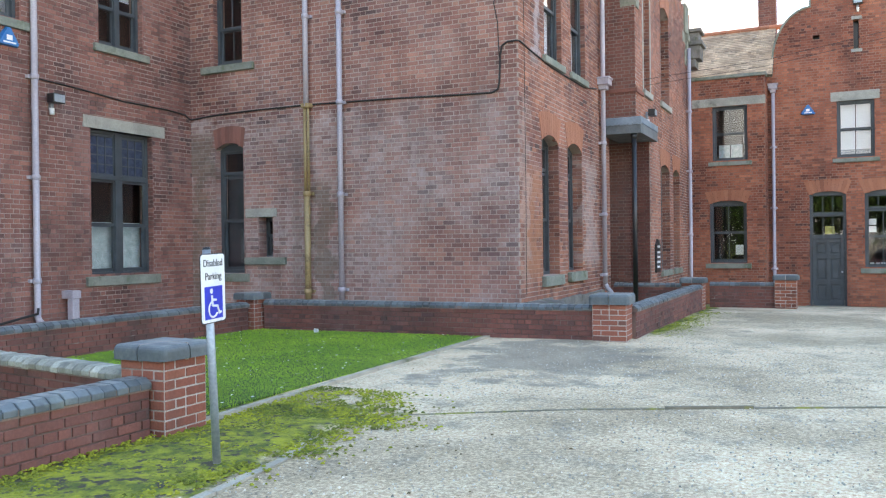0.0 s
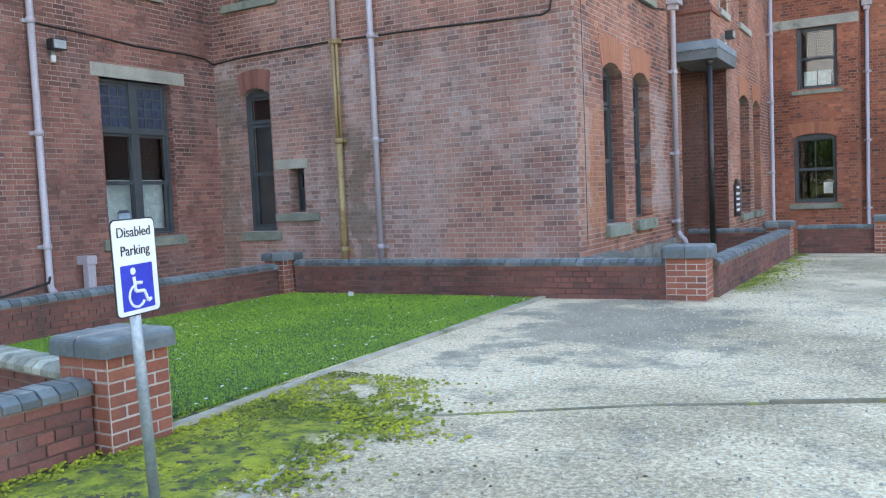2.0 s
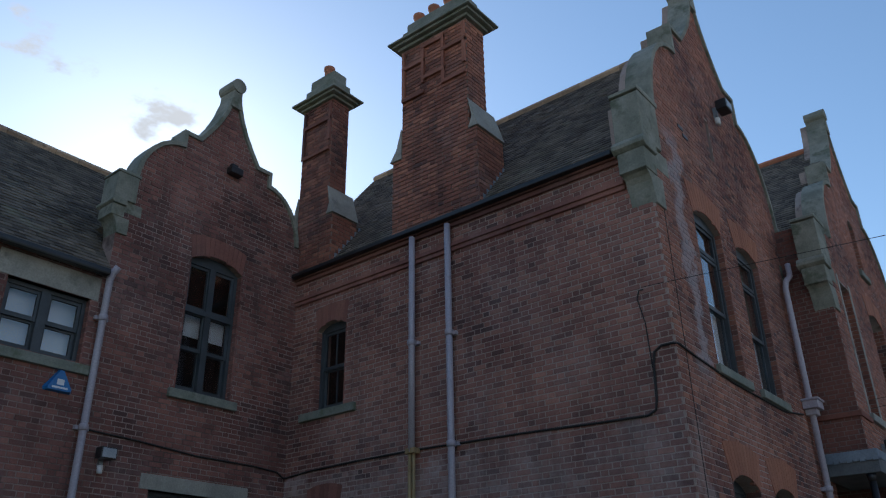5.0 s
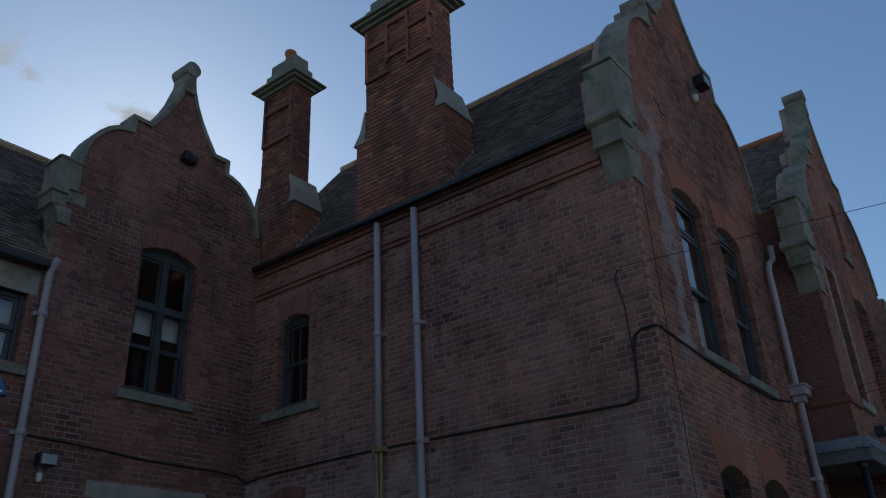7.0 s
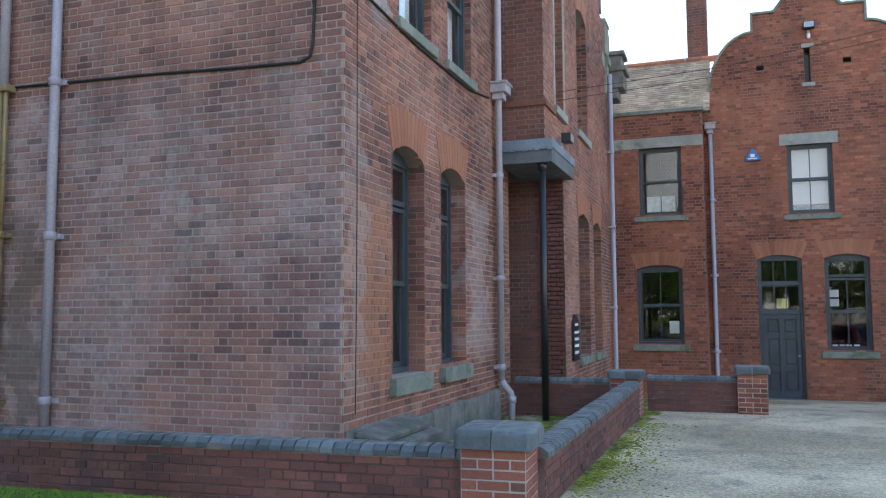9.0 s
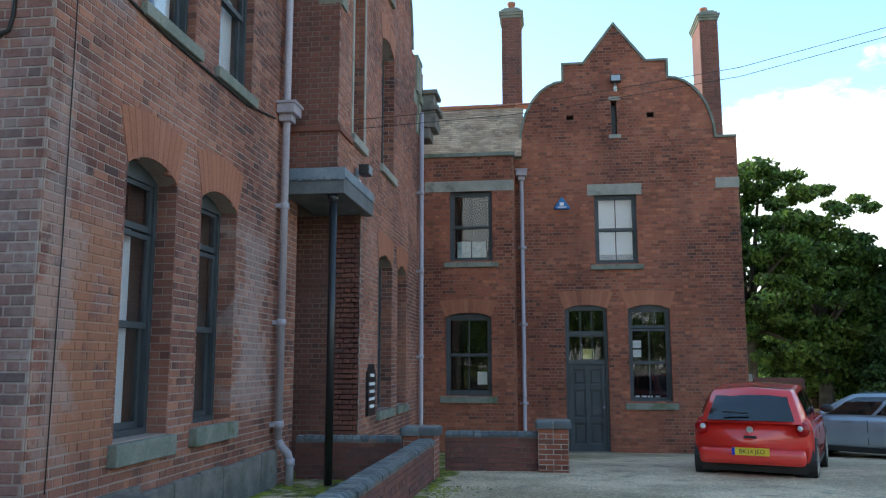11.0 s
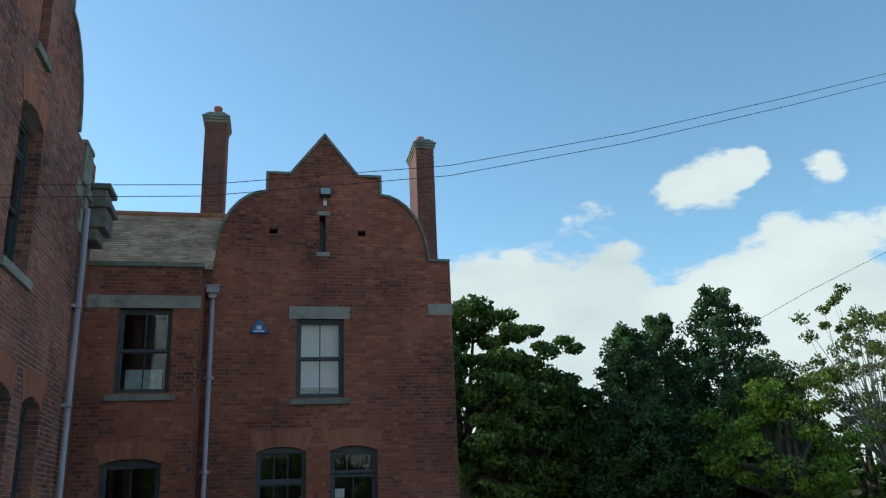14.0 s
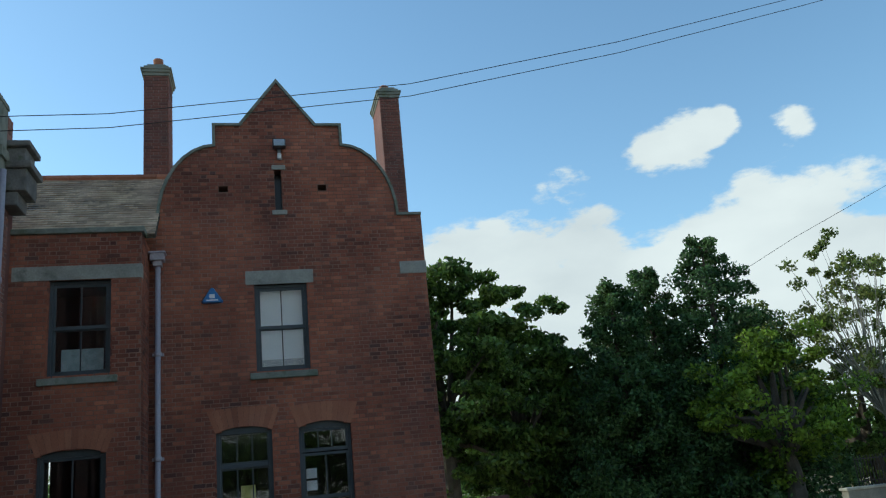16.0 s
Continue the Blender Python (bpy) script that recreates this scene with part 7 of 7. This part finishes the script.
def car(label, at, heading, L, W, paint, spec):
    """A hatchback, nose towards +x before it is turned: lofted lower body and cabin, glass set on the cabin, wheels in arches."""
    c = thing("parked_car", label, "car")
    m = pose(*at, 0, 0, heading)
    H, belt, roof, half = spec["H"], spec["belt"], spec["roof"], W / 2
    N = 40

    def section(s):
        x = -L / 2 + s * L
        wd = half * lerp_table(spec["wide"], s)
        zb = lerp_table(belt, s)
        z0 = lerp_table(spec["under"], s)
        pts = []
        for f, g in ((0.86, 0.0), (0.95, 0.06), (0.985, 0.22), (1.0, 0.42), (0.995, 0.62), (0.975, 0.82), (0.93, 0.95), (0.80, 1.0)):
            pts.append((x, wd * f, z0 + (zb - z0) * g))
        return pts

    arches = [(-L / 2 + spec["rear"] * L, 0.335), (-L / 2 + spec["front"] * L, 0.335)]
    bm = bmesh.new()
    rings = []
    for k in range(N + 1):
        s = k / N
        e = 0.0 if 0.02 < s < 0.98 else 0.0
        pts = section(s)
        row = pts + [(pts[-1][0], 0.0, pts[-1][2] + 0.03)] + [(p[0], -p[1], p[2]) for p in pts[::-1]]
        rings.append([bm.verts.new(p) for p in row])
    for a, b in zip(rings, rings[1:]):
        for i in range(len(a) - 1):
            bm.faces.new((a[i], a[i + 1], b[i + 1], b[i]))
        bm.faces.new((a[-1], a[0], b[0], b[-1]))
    bm.faces.new(rings[0][::-1])
    bm.faces.new(rings[-1])
    for v in bm.verts:            # round the nose and tail in plan, bulge the bumpers
        s = (v.co.x + L / 2) / L
        t = abs(v.co.y) / half
        v.co.x += (0.16 * t ** 3) * (1 if s < 0.06 else -1.5 if s > 0.94 else 0)
        if s < 0.03:
            v.co.x += lerp_table(spec["tail"], v.co.z)
        if s > 0.97:
            v.co.x -= lerp_table(spec["nose"], v.co.z)
        v.co = m @ v.co
    body = part("body", bm, paint, c, smooth=True)
    # wheel housings
    for ax, r in arches:
        for sg in (-1, 1):
            bm = bmesh.new()
            y0, y1 = sorted((sg * (half - 0.30), sg * (half + 0.006)))
            tube(bm, [m @ Vector((ax, sg * (half - 0.3), 0.31)), m @ Vector((ax, sg * (half * 0.995), 0.31))], 0.355, 28)
            part("wheel_arch", bm, TRIM, body)
    # cabin
    ks = [k / 24 for k in range(25)]
    bm = bmesh.new()
    rings = []
    x0, x1 = spec["cabin"]

    def cab(s, up, inset=0.0):
        """A point of the cabin's side: s along, up from belt to roof."""
        xr = lerp_table(spec["rake0"], up) + s * (lerp_table(spec["rake1"], up) - lerp_table(spec["rake0"], up))
        zb = lerp_table(belt, (xr + L / 2) / L) - 0.03
        zr = lerp_table(roof, (xr + L / 2) / L)
        y = half * (0.90 - 0.20 * up ** 1.3) * lerp_table(spec["plan"], s) + inset
        return Vector((xr, y, zb + (zr - zb) * up))
    ups = [0, 0.25, 0.5, 0.75, 0.92, 0.985, 1.0]
    for s in ks:
        left = [cab(s, u) for u in ups]
        left[-1].y *= 0.86
        left[-2].y *= 0.97
        mid = left[-1].copy()
        mid.y = 0
        mid.z += 0.035
        row = left + [mid] + [Vector((p.x, -p.y, p.z)) for p in left[::-1]]
        rings.append([bm.verts.new(m @ p) for p in row])
    for a, b in zip(rings, rings[1:]):
        for i in range(len(a) - 1):
            bm.faces.new((a[i], a[i + 1], b[i + 1], b[i]))
    bm.faces.new(rings[0][::-1])
    bm.faces.new(rings[-1])
    part("cabin", bm, paint, body, smooth=True)

    def glass(name, pts_fn, us, vs, label=""):
        bm = bmesh.new()
        g = [[bm.verts.new(m @ pts_fn(u, v)) for u in us] for v in vs]
        for r0, r1 in zip(g, g[1:]):
            for i in range(len(us) - 1):
                bm.faces.new((r0[i], r0[i + 1], r1[i + 1], r1[i]))
        r = bmesh.ops.extrude_face_region(bm, geom=bm.faces[:])
        ob = part(name, bm, CARGLASS, body, label, smooth=False)
        return ob
    lin = lambda a, b, n: [a + (b - a) * k / n for k in range(n + 1)]
    for sg in (-1, 1):
        for a, b in spec["side_glass"]:
            def side(u, v, sg=sg):
                p = cab(u, v, 0.008)
                return Vector((p.x, sg * p.y, p.z))
            glass("side_window", side, lin(a, b, 6), lin(0.1, 0.86, 4), "dark tinted side window")

    def rear_pt(u, v):
        p = cab(0.0, v)
        return Vector((p.x - 0.012 - 0.02 * (1 - u * u), p.y * u * 0.88, p.z))

    def front_pt(u, v):
        p = cab(1.0, v)
        return Vector((p.x + 0.012 + 0.03 * (1 - u * u), p.y * u * 0.9, p.z))
    glass("rear_window", rear_pt, lin(-1, 1, 8), lin(0.1, 0.86, 4), "dark rear window reflecting the sky")
    glass("windscreen", front_pt, lin(-1, 1, 8), lin(0.06, 0.9, 4), "dark windscreen")
    # wheels
    for ax, r in arches:
        for sg in (-1, 1):
            w = new("wheel")
            w.parent = c
            prof = [(-0.09, 0.2), (-0.095, 0.27), (-0.085, 0.3), (-0.06, 0.312), (0.06, 0.312), (0.085, 0.3), (0.095, 0.27), (0.09, 0.2)]
            yc = sg * (half - 0.10)
            part("tyre", tube(bmesh.new(), [m @ Vector((ax, yc + q[0] * 1.02, 0.312)) for q in prof], [q[1] for q in prof], 32), TYRE, w, smooth=True)
            bm = bmesh.new()
            face_y = yc + sg * 0.085
            for k in range(5):
                a = 2 * math.pi * k / 5 + 0.3
                for off in (-0.13, 0.13):
                    p0 = Vector((ax + 0.03 * math.cos(a), face_y, 0.312 + 0.03 * math.sin(a)))
                    p1 = Vector((ax + 0.22 * math.cos(a + off), face_y - sg * 0.01, 0.312 + 0.22 * math.sin(a + off)))
                    tube(bm, [m @ p0, m @ p1], [0.03, 0.024], 6)
            tube(bm, [m @ Vector((ax, face_y - sg * 0.03, 0.312)), m @ Vector((ax, face_y + sg * 0.012, 0.312))], [0.05, 0.04], 14)
            ring = [m @ Vector((ax + 0.225 * math.cos(t), face_y - sg * 0.005, 0.312 + 0.225 * math.sin(t))) for t in (2 * math.pi * k / 28 for k in range(29))]
            tube(bm, ring, 0.014, 6, caps=False)
            part("rim", bm, ALLOY, w, "five-spoke alloy rim")
    # lamps, mirrors, handles, plate
    tx = -L / 2
    for sg in (-1, 1):
        bm = bmesh.new()
        bmesh.ops.create_uvsphere(bm, u_segments=16, v_segments=10, radius=1.0, matrix=m @ Matrix.Translation((tx + spec["lamp"][0], sg * (half - spec["lamp"][1]), spec["lamp"][2])) @ Matrix.Diagonal((0.09, 0.10, 0.105, 1)))
        lamp = part("tail_lamp", bm, LAMP_RED, c, "red tail lamp", smooth=True)
        bm = bmesh.new()
        bmesh.ops.create_uvsphere(bm, u_segments=12, v_segments=8, radius=1.0, matrix=m @ Matrix.Translation((tx + spec["lamp"][0] - 0.05, sg * (half - spec["lamp"][1] - 0.03), spec["lamp"][2] + 0.015)) @ Matrix.Diagonal((0.06, 0.045, 0.045, 1)))
        part("lamp_bulb", bm, LAMP_CLEAR, lamp, smooth=True)
        bm = bmesh.new()
        bmesh.ops.create_uvsphere(bm, u_segments=12, v_segments=8, radius=1.0, matrix=m @ Matrix.Translation((L / 2 - 0.30, sg * (half - 0.16), 0.66)) @ Matrix.Diagonal((0.2, 0.1, 0.07, 1)))
        part("headlight", bm, LAMP_CLEAR, c, "clear headlight", smooth=True)
        mx = spec["mirror"]
        bm = bmesh.new()
        bmesh.ops.create_uvsphere(bm, u_segments=12, v_segments=8, radius=1.0, matrix=m @ Matrix.Translation((mx, sg * (half + 0.06), lerp_table(belt, (mx + L / 2) / L) + 0.06)) @ Matrix.Diagonal((0.07, 0.11, 0.07, 1)))
        part("wing_mirror", bm, spec.get("mirror_mat", paint), c, "rounded wing mirror", smooth=True)
        for hx in spec["handles"]:
            part("door_handle", box(bmesh.new(), hx, hx + 0.2, sg * (half - 0.012) - 0.012, sg * (half - 0.012) + 0.012, 0.80, 0.825, m), paint, c, bevel=0.006)
        for dx in spec["seams"]:
            part("door_seam", box(bmesh.new(), dx, dx + 0.012, sg * (half - 0.006) - 0.004, sg * (half - 0.006) + 0.004, 0.32, 0.86, m), TRIM, c)
        part("sill_trim", box(bmesh.new(), -L / 2 + spec["rear"] * L + 0.4, -L / 2 + spec["front"] * L - 0.4, sg * (half - 0.05) - 0.03, sg * (half - 0.05) + 0.03, 0.2, 0.27, m), TRIM, c, bevel=0.01)
    bx = tx + 0.035
    part("bumper", box(bmesh.new(), bx - 0.06, bx + 0.12, -half * 0.86, half * 0.86, 0.28, 0.52, m), paint, c, bevel=0.08, smooth=True)
    pl = part("number_plate", box(bmesh.new(), bx - 0.085, bx - 0.06, -0.26, 0.26, 0.42, 0.53, m), PLATE, c, "yellow rear number plate", bevel=0.004)
    part("plate_band", box(bmesh.new(), bx - 0.0865, bx - 0.084, 0.215, 0.258, 0.422, 0.528, m), SIGNBLUE, pl)
    letters(spec["plate"], 0.088, m, pose(bx - 0.087, -0.02, 0.475, 90, 0, -90), BLACK, "plate_lettering", pl)
    part("badge", tube(bmesh.new(), [m @ Vector((bx - 0.035, 0, 0.79)), m @ Vector((bx - 0.06, 0, 0.79))], 0.045, 18), ALLOY, c, "round chrome badge")
    part("tailgate_handle", box(bmesh.new(), bx - 0.05, bx - 0.02, -0.09, 0.09, 0.66, 0.70, m), TRIM, c, bevel=0.01)
    part("wiper", tube(bmesh.new(), [m @ Vector((tx + spec["wiper"][0], 0.02, spec["wiper"][1])), m @ Vector((tx + spec["wiper"][0] - 0.02, 0.38, spec["wiper"][1] + 0.02))], 0.014, 6), TRIM, c)
    part("aerial", tube(bmesh.new(), [m @ Vector((tx + 0.75, 0, H - 0.02)), m @ Vector((tx + 0.6, 0, H + 0.17))], [0.008, 0.004], 6), TRIM, c)
    part("underside", box(bmesh.new(), -L / 2 + 0.25, L / 2 - 0.25, -half + 0.12, half - 0.12, 0.16, 0.34, m), TRIM, c)
    return c


HATCH = dict(H=1.48, belt=[(0, 0.90), (0.1, 0.97), (0.5, 0.95), (0.72, 0.93), (0.85, 0.86), (0.97, 0.70), (1, 0.62)],
             roof=[(0, 1.24), (0.12, 1.36), (0.4, 1.425), (0.6, 1.40), (0.75, 1.30), (1, 1.15)],
             wide=[(0, 0.90), (0.08, 0.975), (0.3, 1.0), (0.7, 1.0), (0.9, 0.96), (1, 0.84)], under=[(0, 0.30), (0.15, 0.22), (0.85, 0.2), (1, 0.26)],
             tail=[(0.2, 0.05), (0.45, 0.0), (0.6, 0.05), (1.0, 0.1)], nose=[(0.2, 0.1), (0.45, 0.0), (0.8, 0.12)],
             rear=0.155, front=0.80, cabin=(0, 1), rake0=[(0, -1.93), (0.5, -1.84), (1, -1.62)], rake1=[(0, 1.0), (0.5, 0.66), (1, 0.2)],
             plan=[(0, 0.90), (0.15, 0.985), (0.6, 1.0), (1, 0.94)], side_glass=[(0.12, 0.46), (0.50, 0.88)],
             lamp=(0.15, 0.15, 0.80), mirror=0.62, handles=(-0.35,), seams=(-0.55, 0.72), wiper=(0.03, 1.02), plate="BK14 JEO", mirror_mat=TRIM)
car("bright red three-door hatchback parked in the yard", (2.78, 21.75, -0.2), 90 - 20, 4.0, 1.72, RED, HATCH)
ESTATE = dict(HATCH, H=1.46, rake0=[(0, -2.02), (0.5, -1.93), (1, -1.72)], rake1=[(0, 1.15), (0.5, 0.75), (1, 0.25)], side_glass=[(0.10, 0.24), (0.26, 0.56), (0.59, 0.90)],
              mirror=0.78, handles=(-0.75, 0.2), seams=(-0.95, -0.12, 0.86), plate="", lamp=(0.15, 0.16, 0.84), mirror_mat=GREY)
car("blue-grey five-door hatchback parked side on", (6.4, 26.9, -0.53), 143, 4.26, 1.8, GREY, ESTATE)
